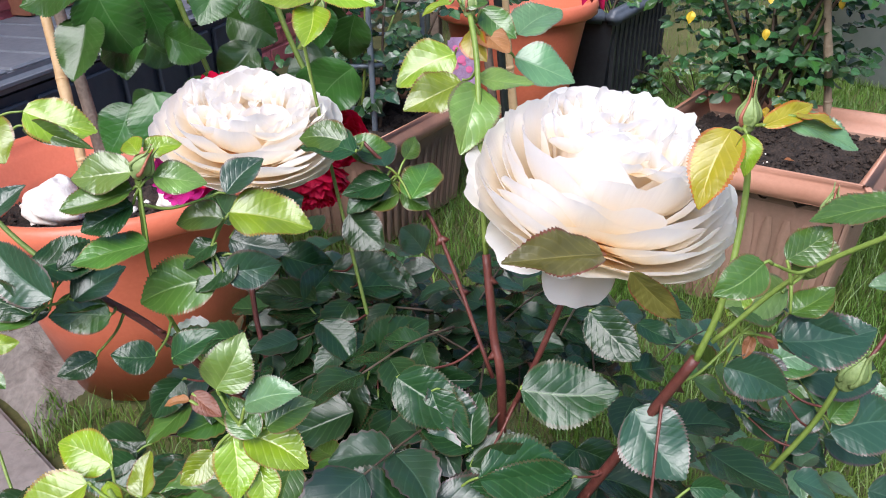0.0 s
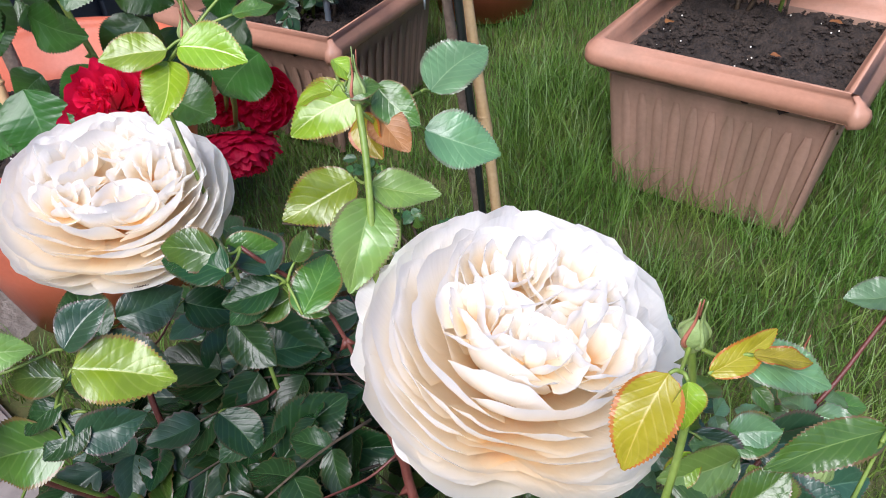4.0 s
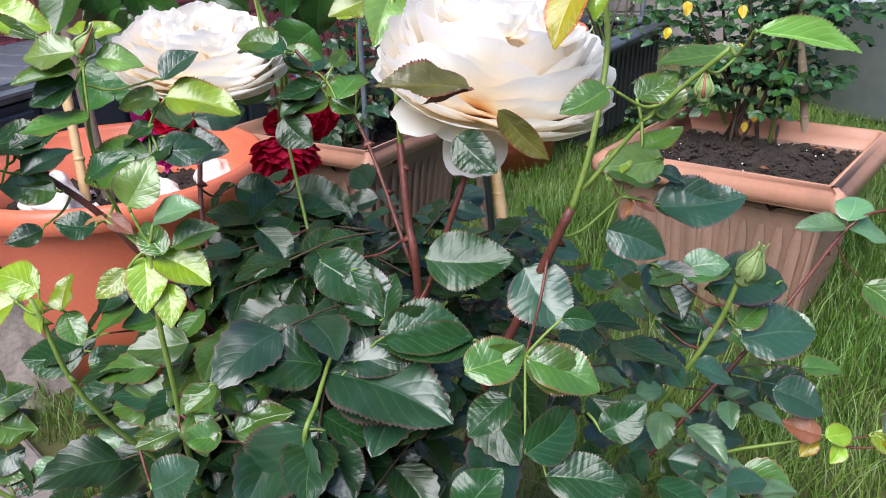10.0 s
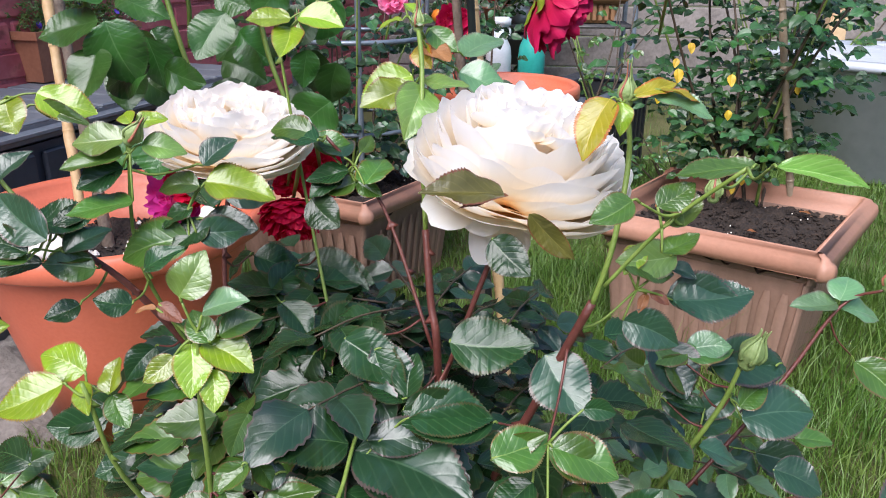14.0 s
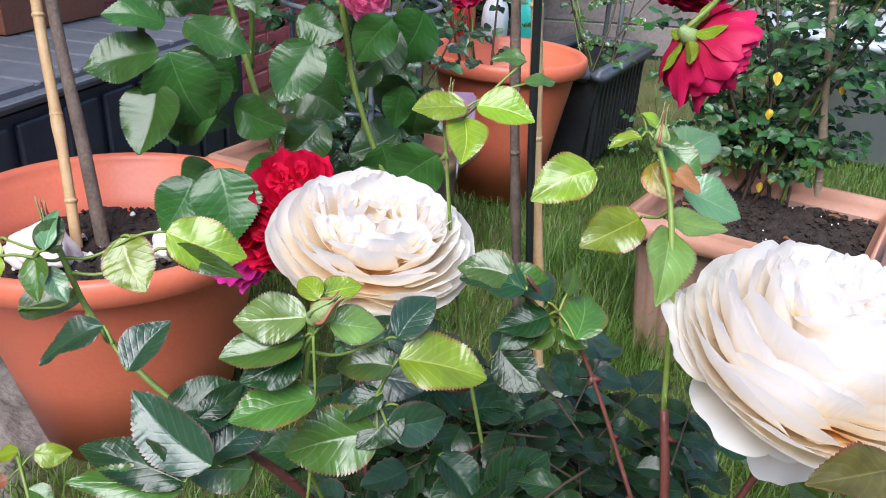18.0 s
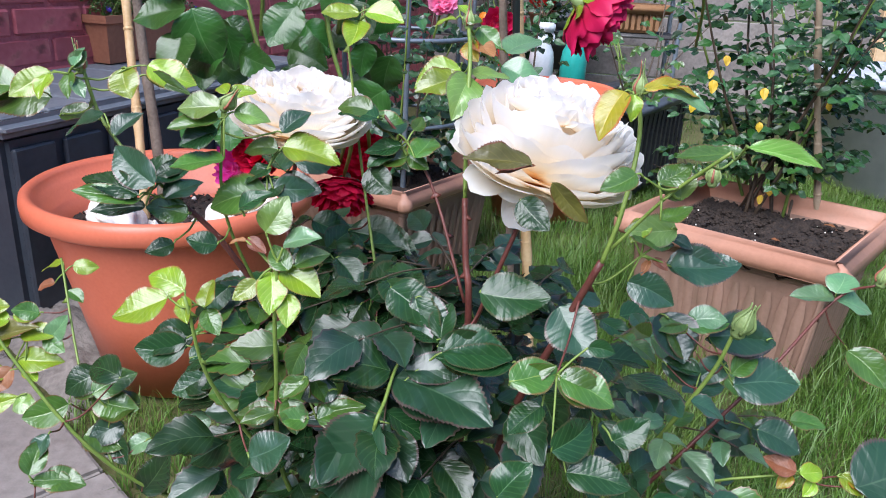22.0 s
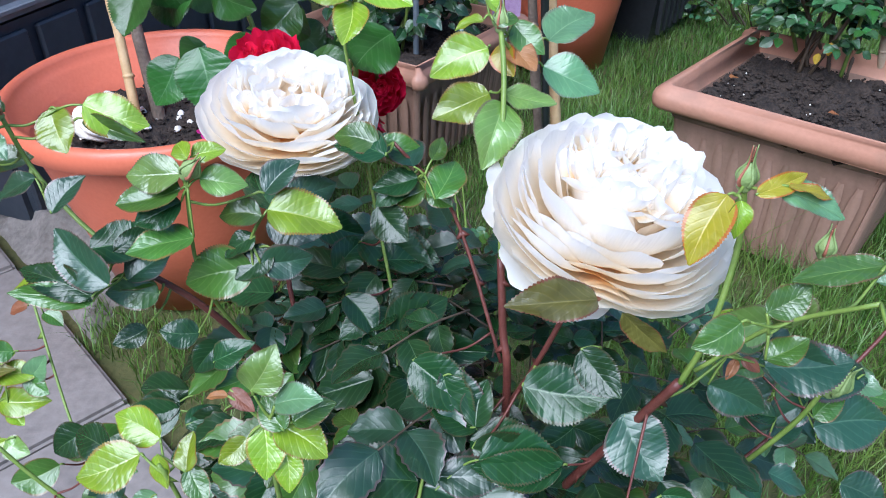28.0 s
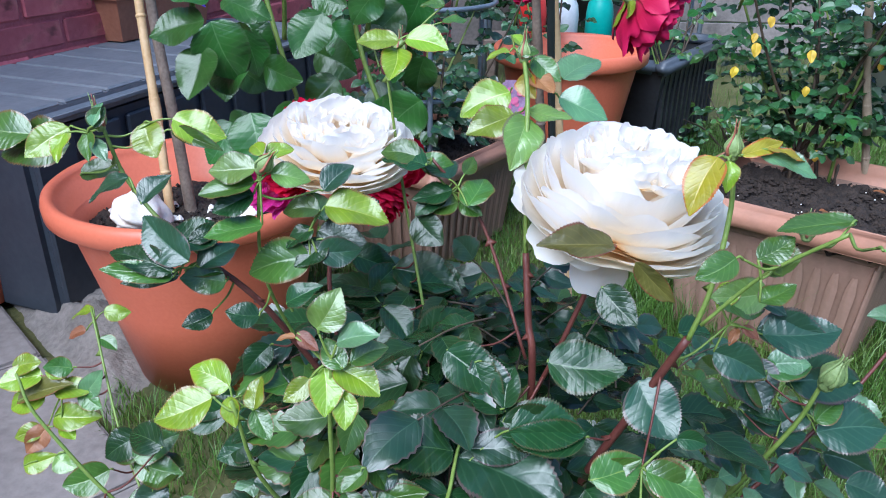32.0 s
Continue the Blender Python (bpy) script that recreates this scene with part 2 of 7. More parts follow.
SEPAL_RED = material("sepal_red", (0.30, 0.09, 0.06), (0.40, 0.16, 0.09), 0.5, 80, 0.2)
TERRACOTTA = material("terracotta_plastic", (0.62, 0.150, 0.075), (0.70, 0.19, 0.10), 0.38, 6, 0.05, fine=25)
CLAY_BODY = material("planter_faded_clay", (0.27, 0.165, 0.115), (0.36, 0.22, 0.16), 0.6, 9, 0.12, fine=12)
CLAY_RIM = material("planter_rim_clay", (0.43, 0.215, 0.14), (0.51, 0.265, 0.175), 0.5, 8, 0.1, fine=18)
SOIL = material("soil", (0.008, 0.006, 0.005), (0.055, 0.038, 0.028), 0.95, 55, 1.0, fine=4)
GRASS_GROUND = material("lawn_ground", (0.045, 0.06, 0.015), (0.13, 0.12, 0.04), 0.9, 9, 0.8, fine=9)
PAVING = material("paving_concrete", (0.17, 0.15, 0.135), (0.30, 0.27, 0.245), 0.85, 7, 0.5, fine=9)
RUBBLE = material("broken_concrete", (0.13, 0.115, 0.10), (0.30, 0.27, 0.24), 0.95, 14, 0.9, fine=7)
SCUFF_WHITE = material("scuffed_paint", (0.50, 0.42, 0.46), (0.72, 0.66, 0.70), 0.7, 60, 0.3)
BRICK_RED = material("painted_brick_red", (0.33, 0.070, 0.085), (0.48, 0.135, 0.15), 0.38, 10, 0.5, fine=5, random_value=0.18)
MORTAR_RED = material("painted_mortar_red", (0.30, 0.065, 0.08), (0.45, 0.12, 0.135), 0.5, 20, 0.6)
BOARD_GREY = material("weathered_fence_board", (0.17, 0.15, 0.135), (0.35, 0.31, 0.285), 0.8, 6, 0.4, fine=10, random_value=0.12)
BOX_SIDE = material("storage_box_navy_plastic", (0.03, 0.037, 0.05), (0.05, 0.06, 0.075), 0.5, 12, 0.1)
BOX_LID = material("storage_box_lid_grey", (0.13, 0.145, 0.165), (0.20, 0.215, 0.235), 0.55, 12, 0.15)
BLACK_PLASTIC = material("black_plastic", (0.018, 0.02, 0.023), (0.035, 0.038, 0.043), 0.45, 15, 0.1)
GREY_PLASTIC = material("grey_tub", (0.32, 0.35, 0.37), (0.42, 0.45, 0.47), 0.5, 5, 0.1)
PALE_LID = material("pale_lid", (0.42, 0.46, 0.51), (0.56, 0.60, 0.65), 0.4, 6, 0.1)
BAMBOO = material("bamboo", (0.56, 0.36, 0.16), (0.72, 0.52, 0.28), 0.5, 25, 0.15)
OLD_WOOD = material("grey_stake", (0.10, 0.075, 0.055), (0.22, 0.17, 0.13), 0.8, 30, 0.5)
PINE = material("pine_post", (0.62, 0.42, 0.22), (0.74, 0.54, 0.32), 0.6, 12, 0.2)
DARK_CANE = material("black_cane", (0.008, 0.012, 0.012), (0.02, 0.026, 0.024), 0.35, 20, 0.1)
HOOP_METAL = material("blue_grey_metal", (0.15, 0.19, 0.23), (0.24, 0.28, 0.32), 0.4, 20, 0.1, metal=0.3)
STONE_WHITE = material("white_shell", (0.72, 0.66, 0.56), (0.90, 0.88, 0.83), 0.5, 40, 0.25)
TEAL = material("teal_plastic", (0.03, 0.36, 0.30), (0.05, 0.44, 0.37), 0.35, 20, 0.05)
CLEAR_PALE = material("pale_plastic_bottle", (0.55, 0.60, 0.63), (0.70, 0.74, 0.76), 0.3, 20, 0.05)
RED_PLASTIC = material("red_plastic", (0.55, 0.02, 0.02), (0.70, 0.04, 0.03), 0.35, 20, 0.05)
YELLOW_STRAP = material("yellow_strap", (0.70, 0.36, 0.02), (0.80, 0.45, 0.03), 0.5, 20, 0.1)
SHELF_METAL = material("shelf_metal", (0.05, 0.05, 0.05), (0.16, 0.15, 0.14), 0.5, 20, 0.2, metal=0.4)
TROUGH_BROWN = material("brown_trough", (0.24, 0.12, 0.05), (0.34, 0.18, 0.08), 0.6, 10, 0.2)
GRASS_BLADE = material("grass_blade", (0.050, 0.120, 0.014), (0.150, 0.285, 0.040), 0.45, 26, 0.0, translucent=0.25, coords="Object")
stained(CLAY_BODY, (0.13, 0.095, 0.06), (30, 30, 4.0), 0.40, 0.78, 0.55)
stained(CLAY_RIM, (0.30, 0.17, 0.115), (16, 16, 16), 0.48, 0.72, 0.6)
stained(BRICK_RED, (0.50, 0.20, 0.17), (13, 13, 17), 0.56, 0.68, 0.7)
stained(BRICK_RED, (0.10, 0.03, 0.03), (19, 19, 26), 0.58, 0.72, 0.8)
stained(GRASS_BLADE, (0.20, 0.27, 0.05), (6, 6, 3), 0.46, 0.70, 0.8)
UNSEEN_WALL = material("unseen_wall", (0.30, 0.27, 0.25), (0.42, 0.38, 0.35), 0.8, 3, 0.2)


# ---- mesh helpers ----
def mesh_of(name, verts, faces, mat, smooth=True, uvs=None):
    me = bpy.data.meshes.new(name)
    me.from_pydata([tuple(v) for v in verts], [], faces)
    me.materials.append(mat)
    if smooth:
        me.polygons.foreach_set("use_smooth", [True] * len(me.polygons))
    if uvs is not None:
        layer = me.uv_layers.new(name="UVMap")
        for loop in me.loops:
            layer.data[loop.index].uv = uvs[loop.vertex_index]
    me.update()
    return me


def thing(name, label, category, at=(0, 0, 0), group="", kind=""):
    return put(tagged(new(name), label, category, group, kind), Matrix.Translation(at))


def put(ob, m):
    ob.matrix_basis = m
    return ob


def child(name, me, parent, m=None, label=""):
    ob = new(name, me)
    ob.parent = parent
    if m is not None:
        ob.matrix_basis = m
    if label:
        ob["label"] = label
    return ob


def part(name, bm, mat, parent, label="", smooth=True):
    me = bpy.data.meshes.new(name)
    bm.to_mesh(me)
    bm.free()
    me.materials.append(mat)
    if smooth:
        me.polygons.foreach_set("use_smooth", [True] * len(me.polygons))
    return child(name, me, parent, None, label)


def lathe(name, profile, mat, steps=48, wobble=0.0):
    """A turned shape from (radius, height) pairs."""
    verts, faces = [], []
    for r, z in profile:
        for k in range(steps):
            a = 2 * math.pi * k / steps
            verts.append((r * math.cos(a), r * math.sin(a), z + wobble * random.uniform(-1, 1)))
    for i in range(len(profile) - 1):
        for k in range(steps):
            j = (k + 1) % steps
            faces.append((i * steps + k, i * steps + j, (i + 1) * steps + j, (i + 1) * steps + k))
    return mesh_of(name, verts, faces, mat)


def spline(points, per=6):
    """Points along a smooth line through the given ones."""
    p = [Vector(q) for q in points]
    p = [2 * p[0] - p[1]] + p + [2 * p[-1] - p[-2]]
    out = []
    for i in range(1, len(p) - 2):
        for k in range(per):
            t = k / per
            a, b, c, d = p[i - 1], p[i], p[i + 1], p[i + 2]
            out.append(0.5 * (2 * b + (c - a) * t + (2 * a - 5 * b + 4 * c - d) * t * t + (3 * b - a - 3 * c + d) * t ** 3))
    return out + [p[-2]]


def tube(name, points, r0, r1, mat, sides=8, per=6, thorns=0, knots=0):
    """A tapering round stem along a smooth line, with thorns."""
    line = spline(points, per) if len(points) > 2 else [Vector(points[0]).lerp(Vector(points[1]), k / 4) for k in range(5)]
    verts, faces, side = [], [], None
    for i, q in enumerate(line):
        way = (line[min(i + 1, len(line) - 1)] - line[max(i - 1, 0)]).normalized()
        side = way.orthogonal().normalized() if side is None else (side - side.dot(way) * way).normalized()
        up = way.cross(side)
        r = r0 + (r1 - r0) * i / (len(line) - 1)
        if knots and i % knots == 0:
            r *= 1.22
        for k in range(sides):
            a = 2 * math.pi * k / sides
            verts.append(q + r * (math.cos(a) * side + math.sin(a) * up))
    n = len(line)
    for i in range(n - 1):
        for k in range(sides):
            j = (k + 1) % sides
            faces.append((i * sides + k, i * sides + j, (i + 1) * sides + j, (i + 1) * sides + k))
    faces += [tuple(reversed(range(sides))), tuple((n - 1) * sides + k for k in range(sides))]
    for _ in range(thorns):
        i = random.randrange(1, n - 1)
        way = (line[i + 1] - line[i - 1]).normalized()
        out = (way.orthogonal().normalized().cross(way) * random.uniform(-1, 1) + way.orthogonal().normalized() * random.uniform(-1, 1)).normalized()
        r = r0 + (r1 - r0) * i / (n - 1)
        q, b = line[i] + out * r * 0.8, len(verts)
        w = way.cross(out)
        h = max(0.004, r * 1.6)
        verts += [q + way * h * 0.7, q - way * h * 0.7, q + w * h * 0.25, q - w * h * 0.25, q + out * h * 1.1 - way * h * 0.4]
        faces += [(b, b + 2, b + 4), (b + 2, b + 1, b + 4), (b + 1, b + 3, b + 4), (b + 3, b, b + 4)]
    return mesh_of(name, verts, faces, mat)


def leaf_arrays(curl, fold, rows=14, wave=0.0, seed=0, teeth=0.03, wide=0.62):
    """An ovate toothed leaflet of length 1 along +x, facing +z, creased along its rib: verts, faces, uvs."""
    rnd = random.Random(seed)
    verts, faces, uvs = [], [], []
    cols = (-1.0, -0.55, -0.07, 0.0, 0.07, 0.55, 1.0)
    bend = rnd.uniform(-0.07, 0.07)
    for i in range(rows + 1):
        u = i / rows
        half = 0.5 * wide * u ** 0.56 * (1 - u) ** 0.80 / 0.392 * (1 - 0.25 * u ** 5) if 0 < u < 1 else 0.0
        tooth = 1 + teeth * (1 if i % 2 else -1)
        for c in cols:
            k = tooth if abs(c) == 1 else 1.0
            y = half * c * k
            z = fold * abs(y) * (1.15 - 0.35 * abs(c)) - curl * u * u * 0.5 + wave * math.sin(u * 8 + c * 2 + seed) * abs(c) * half
            z += 0.006 * abs(c) * math.sin(21 * (u - 0.3 * abs(c)) + seed)
            x = u + 0.010 * (abs(c) == 1) * (1 if i % 2 else -0.4)
            verts.append((x - 0.10 * curl * u * u, y + bend * math.sin(math.pi * u), z + 0.008 * rnd.uniform(-1, 1) * abs(c)))
            uvs.append((u, 0.5 + 0.5 * c))
    w = len(cols)
    for i in range(rows):
        for k in range(w - 1):
            a = i * w + k
            faces.append((a, a + w, a + w + 1, a + 1))
    return verts, faces, uvs


LEAF_FORMS = [(0.25, 0.26, 0.10), (0.42, 0.20, 0.16), (0.12, 0.48, 0.08), (0.62, 0.32, 0.14), (-0.12, 0.22, 0.12), (0.30, 0.38, 0.18)]
LEAF_MESH = {}
for kind, mat in LEAF.items():
    for i, (curl, fold, wave) in enumerate(LEAF_FORMS):
        v, f, uv = leaf_arrays(curl, fold * (0.55 if kind in ("round", "far") else 1.0), 52 if kind not in ("far", "yellow") else 8, wave, i, 0.036, 0.86 if kind == "round" else 0.68)
        LEAF_MESH[kind, i] = mesh_of("leaf_" + kind, v, f, mat, True, uv)
dice = random.Random(7)


def leaf_pose(base, tip, face=(0, -0.7, 0.75), width=1.0, roll=0.0):
    """The pose that lays a leaflet from base to tip with its upper side towards face."""
    base, x = Vector(base), Vector(tip) - Vector(base)
    size = x.length
    x.normalize()
    z = Vector(face)
    z = (z - z.dot(x) * x).normalized()
    y = z.cross(x)
    m = Matrix((x, y, z)).transposed().to_4x4()
    return Matrix.Translation(base) @ m @ Matrix.Rotation(radians(roll), 4, "X") @ Matrix.Diagonal((size, size * width, size, 1))


def leaf(plant, kind, base, tip, width=1.0, face=None, form=None, label=""):
    f = Vector((dice.uniform(-0.6, 0.6), dice.uniform(-0.95, -0.15), dice.uniform(0.5, 1.0))) if face is None else face
    return child("leaf", LEAF_MESH[kind, dice.randrange(len(LEAF_FORMS)) if form is None else form], plant, leaf_pose(base, tip, f, width), label)


# ---- setting ----
def slab(name, corners, z0, z1, mat, parent=None, bevel=0.0, label=""):
    """A prism over a ground polygon with softened top edges."""
    bm = bmesh.new()
    low = [bm.verts.new((x, y, z0)) for x, y in corners]
    face = bm.faces.new(low)
    top = bmesh.ops.extrude_face_region(bm, geom=[face])
    bmesh.ops.translate(bm, verts=[v for v in top["geom"] if isinstance(v, bmesh.types.BMVert)], vec=(0, 0, z1 - z0))
    bmesh.ops.recalc_face_normals(bm, faces=bm.faces)
    if bevel:
        bmesh.ops.bevel(bm, geom=list(bm.edges), offset=bevel, segments=2, affect="EDGES")
    return part(name, bm, mat, parent, label, False)


def ground_sheet():
    n, verts, faces = 60, [], []
    for j in range(n + 1):
        for i in range(n + 1):
            a, b = (i / n * 2 - 1), (j / n * 2 - 1)
            x, y = 0.3 + 45 * a ** 3 + 1.5 * a, 1.2 + 45 * b ** 3 + 1.5 * b
            near = max(0.0, 1 - math.hypot(x, y - 1) / 6)
            verts.append((x, y, -0.012 + 0.010 * near * noise.noise((x * 3, y * 3, 0))))
    for j in range(n):
        for i in range(n):
            k = j * (n + 1) + i
            faces.append((k, k + 1, k + n + 2, k + n + 1))
    return new("ground", mesh_of("ground", verts, faces, GRASS_GROUND))


tagged(ground_sheet(), "green lawn with bare patches around the pots", "lawn", kind="structure")
paving = tagged(new("pavement"), "worn grey-brown concrete paving beside the lawn", "paving", kind="structure")
rp = random.Random(3)
PAVE_O, PAVE_U, PAVE_V = Vector((-0.75, 0.915)), Vector((0.78, -0.626)), Vector((-0.626, -0.78))


def beyond_paving(x, y):
    """How far a point of the ground lies past the edge of the paving, towards the lawn."""
    return -(Vector((x, y)) - PAVE_O).dot(PAVE_V)


for i in range(-6, 2):
    for j in range(5):
        u0, v0 = 0.30 + 0.455 * i + (0.15 if j % 2 else 0), 0.455 * j
        c = [PAVE_O + PAVE_U * (u0 + du + rp.uniform(-0.004, 0.004)) + PAVE_V * (v0 + dv + rp.uniform(-0.004, 0.004)) for du, dv in ((0, 0), (0, 0.447), (0.447, 0.447), (0.447, 0))]
        slab("paving_slab", [tuple(p) for p in c], -0.03, 0.012 + rp.uniform(-0.003, 0.003), PAVING, paving, 0.006)

# rough broken concrete and soil between the paving and the pot
n, grid, rg = 46, [], random.Random(12)
for j in range(n + 1):
    for i in range(n + 1):
        x = -1.20 + 0.58 * i / n
        y = PAVE_O.y + (x - PAVE_O.x) * PAVE_U.y / PAVE_U.x + 0.008 + 0.46 * j / n
        d = min(1.0, 4.5 * min(i, j, n - i, n - j) / n)
        lump = 0.020 + 0.030 * noise.noise((x * 9, y * 9, 2.0)) + 0.014 * noise.noise((x * 26, y * 26, 4.0)) + 0.006 * rg.uniform(-1, 1)
        grid.append((x + 0.02 * noise.noise((x * 12, y * 12, 7.0)), y, -0.02 + d * (0.035 + lump)))
rubble = mesh_of("rubble", grid, [(j * (n + 1) + i, j * (n + 1) + i + 1, (j + 1) * (n + 1) + i + 1, (j + 1) * (n + 1) + i) for j in range(n) for i in range(n)], RUBBLE)
tagged(new("rubble", rubble), "rough grey broken concrete and dry soil beside the pot", "rubble", kind="stuff")

# painted brick wall beside the storage box
WALL_A, WALL_W = Vector((-1.72, -0.6, 0)), Vector((0.24, 0.97, 0)).normalized()
WALL_N = Vector((WALL_W.y, -WALL_W.x, 0))
wall = tagged(new("wall_west"), "old brick wall painted dark red, scuffed", "brick wall", kind="structure")
bm = bmesh.new()
bmesh.ops.create_cube(bm, size=1, matrix=Matrix.Translation(WALL_A + WALL_W * 2.7 - WALL_N * 0.12 + Vector((0, 0, 1.2))) @ Matrix.Rotation(math.atan2(WALL_W.y, WALL_W.x), 4, "Z") @ Matrix.Diagonal((5.8, 0.2, 2.5, 1)))
part("mortar", bm, MORTAR_RED, wall, "", False)
rq = random.Random(8)
for along, high, size in ((2.178, 0.645, 0.03), (2.13, 0.592, 0.022), (2.139, 0.574, 0.016)):
    at = WALL_A + WALL_W * along + WALL_N * 0.0125 + Vector((0, 0, high))
    ring_of = [at + WALL_W * size * rq.uniform(0.5, 1.2) * math.cos(k * 0.3927) + Vector((0, 0, size * rq.uniform(0.5, 1.3) * math.sin(k * 0.3927))) for k in range(16)]
    child("paint_scuff", mesh_of("paint_scuff", [tuple(p) for p in ring_of] + [tuple(at)], [(k, (k + 1) % 16, 16) for k in range(16)], SCUFF_WHITE, False), wall)


# storage box against the wall
BOX_AT, BOX_TURN = Vector((-0.90, 1.12, 0)), math.atan2(0.97, 0.24)


def storage_box():
    box = thing("storage_box", "dark navy plastic garden storage box with a grey slatted lid", "storage box")
    put(box, Matrix.Translation(BOX_AT) @ Matrix.Rotation(BOX_TURN, 4, "Z"))
    L, D, H = 1.15, 0.42, 0.40
    bm = bmesh.new()
    bmesh.ops.create_cube(bm, size=1, matrix=Matrix.Translation((L / 2, D / 2, H / 2)) @ Matrix.Diagonal((L - 0.04, D - 0.04, H, 1)))
    bmesh.ops.bevel(bm, geom=list(bm.edges), offset=0.012, segments=2, affect="EDGES")
    part("body", bm, BOX_SIDE, box, "", False)
    for i in range(9):
        bm = bmesh.new()
        bmesh.ops.create_cube(bm, size=1, matrix=Matrix.Translation((0.08 + i * 0.124, 0.014, H * 0.5)) @ Matrix.Diagonal((0.10, 0.014, H * 0.86, 1)))
        bmesh.ops.bevel(bm, geom=list(bm.edges), offset=0.004, segments=1, affect="EDGES")
        part("side_board", bm, BOX_SIDE, box, "", False)
    bm = bmesh.new()
    bmesh.ops.create_cube(bm, size=1, matrix=Matrix.Translation((L / 2, D / 2, H + 0.012)) @ Matrix.Diagonal((L, D, 0.034, 1)))
    bmesh.ops.bevel(bm, geom=list(bm.edges), offset=0.014, segments=3, affect="EDGES")
    lid = part("lid", bm, BOX_LID, box, "grey lid", False)
    for i in range(10):
        bm = bmesh.new()
        bmesh.ops.create_cube(bm, size=1, matrix=Matrix.Translation((0.0675 + i * 0.1128, D / 2, H + 0.031)) @ Matrix.Diagonal((0.1045, D - 0.03, 0.010, 1)))
        bmesh.ops.bevel(bm, geom=list(bm.edges), offset=0.004, segments=1, affect="EDGES")
        part("lid_board", bm, BOX_LID, lid, "", False)


storage_box()


# ---- pots and planters ----
def soil_disc(name, radius, z, parent, mat=SOIL, rough=0.012):
    verts, faces, n = [], [], 36
    for j in range(-n, n + 1):
        for i in range(-n, n + 1):
            x, y = i / n, j / n
            k = max(abs(x), abs(y)) / max(1e-6, math.hypot(x, y))
            x, y = x * k * radius, y * k * radius
            verts.append((x, y, z + rough * noise.noise((x * 22, y * 22, z)) + rough * 0.9 * noise.noise((x * 60, y * 60, z)) + rough * 0.5 * noise.noise((x * 140, y * 140, z))))
    m = 2 * n + 1
    for j in range(2 * n):
        for i in range(2 * n):
            k = j * m + i
            faces.append((k, k + 1, k + m + 1, k + m))
    return child(name, mesh_of(name, verts, faces, mat), parent)


def clods(parent, count, z, seed, half=None, radius=None):
    """Crumbs of soil lying on a bed, gathered in one mesh."""
    r, verts, faces = random.Random(seed), [], []
    for _ in range(count):
        if radius:
            a, d = r.uniform(0, 6.283), radius * math.sqrt(r.random())
            x, y = d * math.cos(a), d * math.sin(a)
        else:
            x, y = r.uniform(-half, half), r.uniform(-half, half)
        s, b = r.uniform(0.002, 0.0065), len(verts)
        for vx, vy, vz in ((1, 0, 0), (-1, 0, 0), (0, 1, 0), (0, -1, 0), (0, 0, 1), (0, 0, -1)):
            k = s * r.uniform(0.6, 1.3)
            verts.append((x + vx * k + r.uniform(-1, 1) * s * 0.3, y + vy * k + r.uniform(-1, 1) * s * 0.3, z + 0.004 + vz * k * 0.8))
        faces += [(b + i, b + j, b + 4) for i, j in ((0, 2), (2, 1), (1, 3), (3, 0))] + [(b + j, b + i, b + 5) for i, j in ((0, 2), (2, 1), (1, 3), (3, 0))]
    tagged(child("soil_crumb", mesh_of("soil_crumb", verts, faces, SOIL, False), parent), kind="stuff")


def round_pot(label, at, radius, height, base, soil=0.8, group="terracotta pots"):
    """A lipped plastic flower pot with two steps inside."""
    pot = thing("flower_pot", label, "flower pot", at, group)
    r, h, b = radius, height, base
    prof = [(0.001, 0.004), (b * 0.9, 0.004), (b, 0.0), (b + (r * 0.86 - b) * 0.5, h * 0.44), (r * 0.87, h * 0.87), (r * 0.875, h * 0.885), (r * 0.97, h * 0.89), (r, h * 0.905), (r * 1.005, h * 0.95), (r * 0.995, h * 0.985), (r * 0.965, h), (r * 0.93, h * 0.992), (r * 0.915, h * 0.975), (r * 0.895, h * 0.93), (r * 0.86, h * 0.925), (r * 0.85, h * 0.84), (r * 0.82, h * 0.835), (r * 0.80, h * 0.72), (b * 0.9, 0.03), (0.001, 0.03)]
    child("pot_body", lathe("pot_body", prof, TERRACOTTA, 72), pot)
    bed = r * (0.815 if soil > 0.74 else 0.76)
    soil_disc("soil", bed, h * soil, pot, SOIL)
    clods(pot, 700, h * soil, 3, None, bed - 0.035 * r)
    return pot


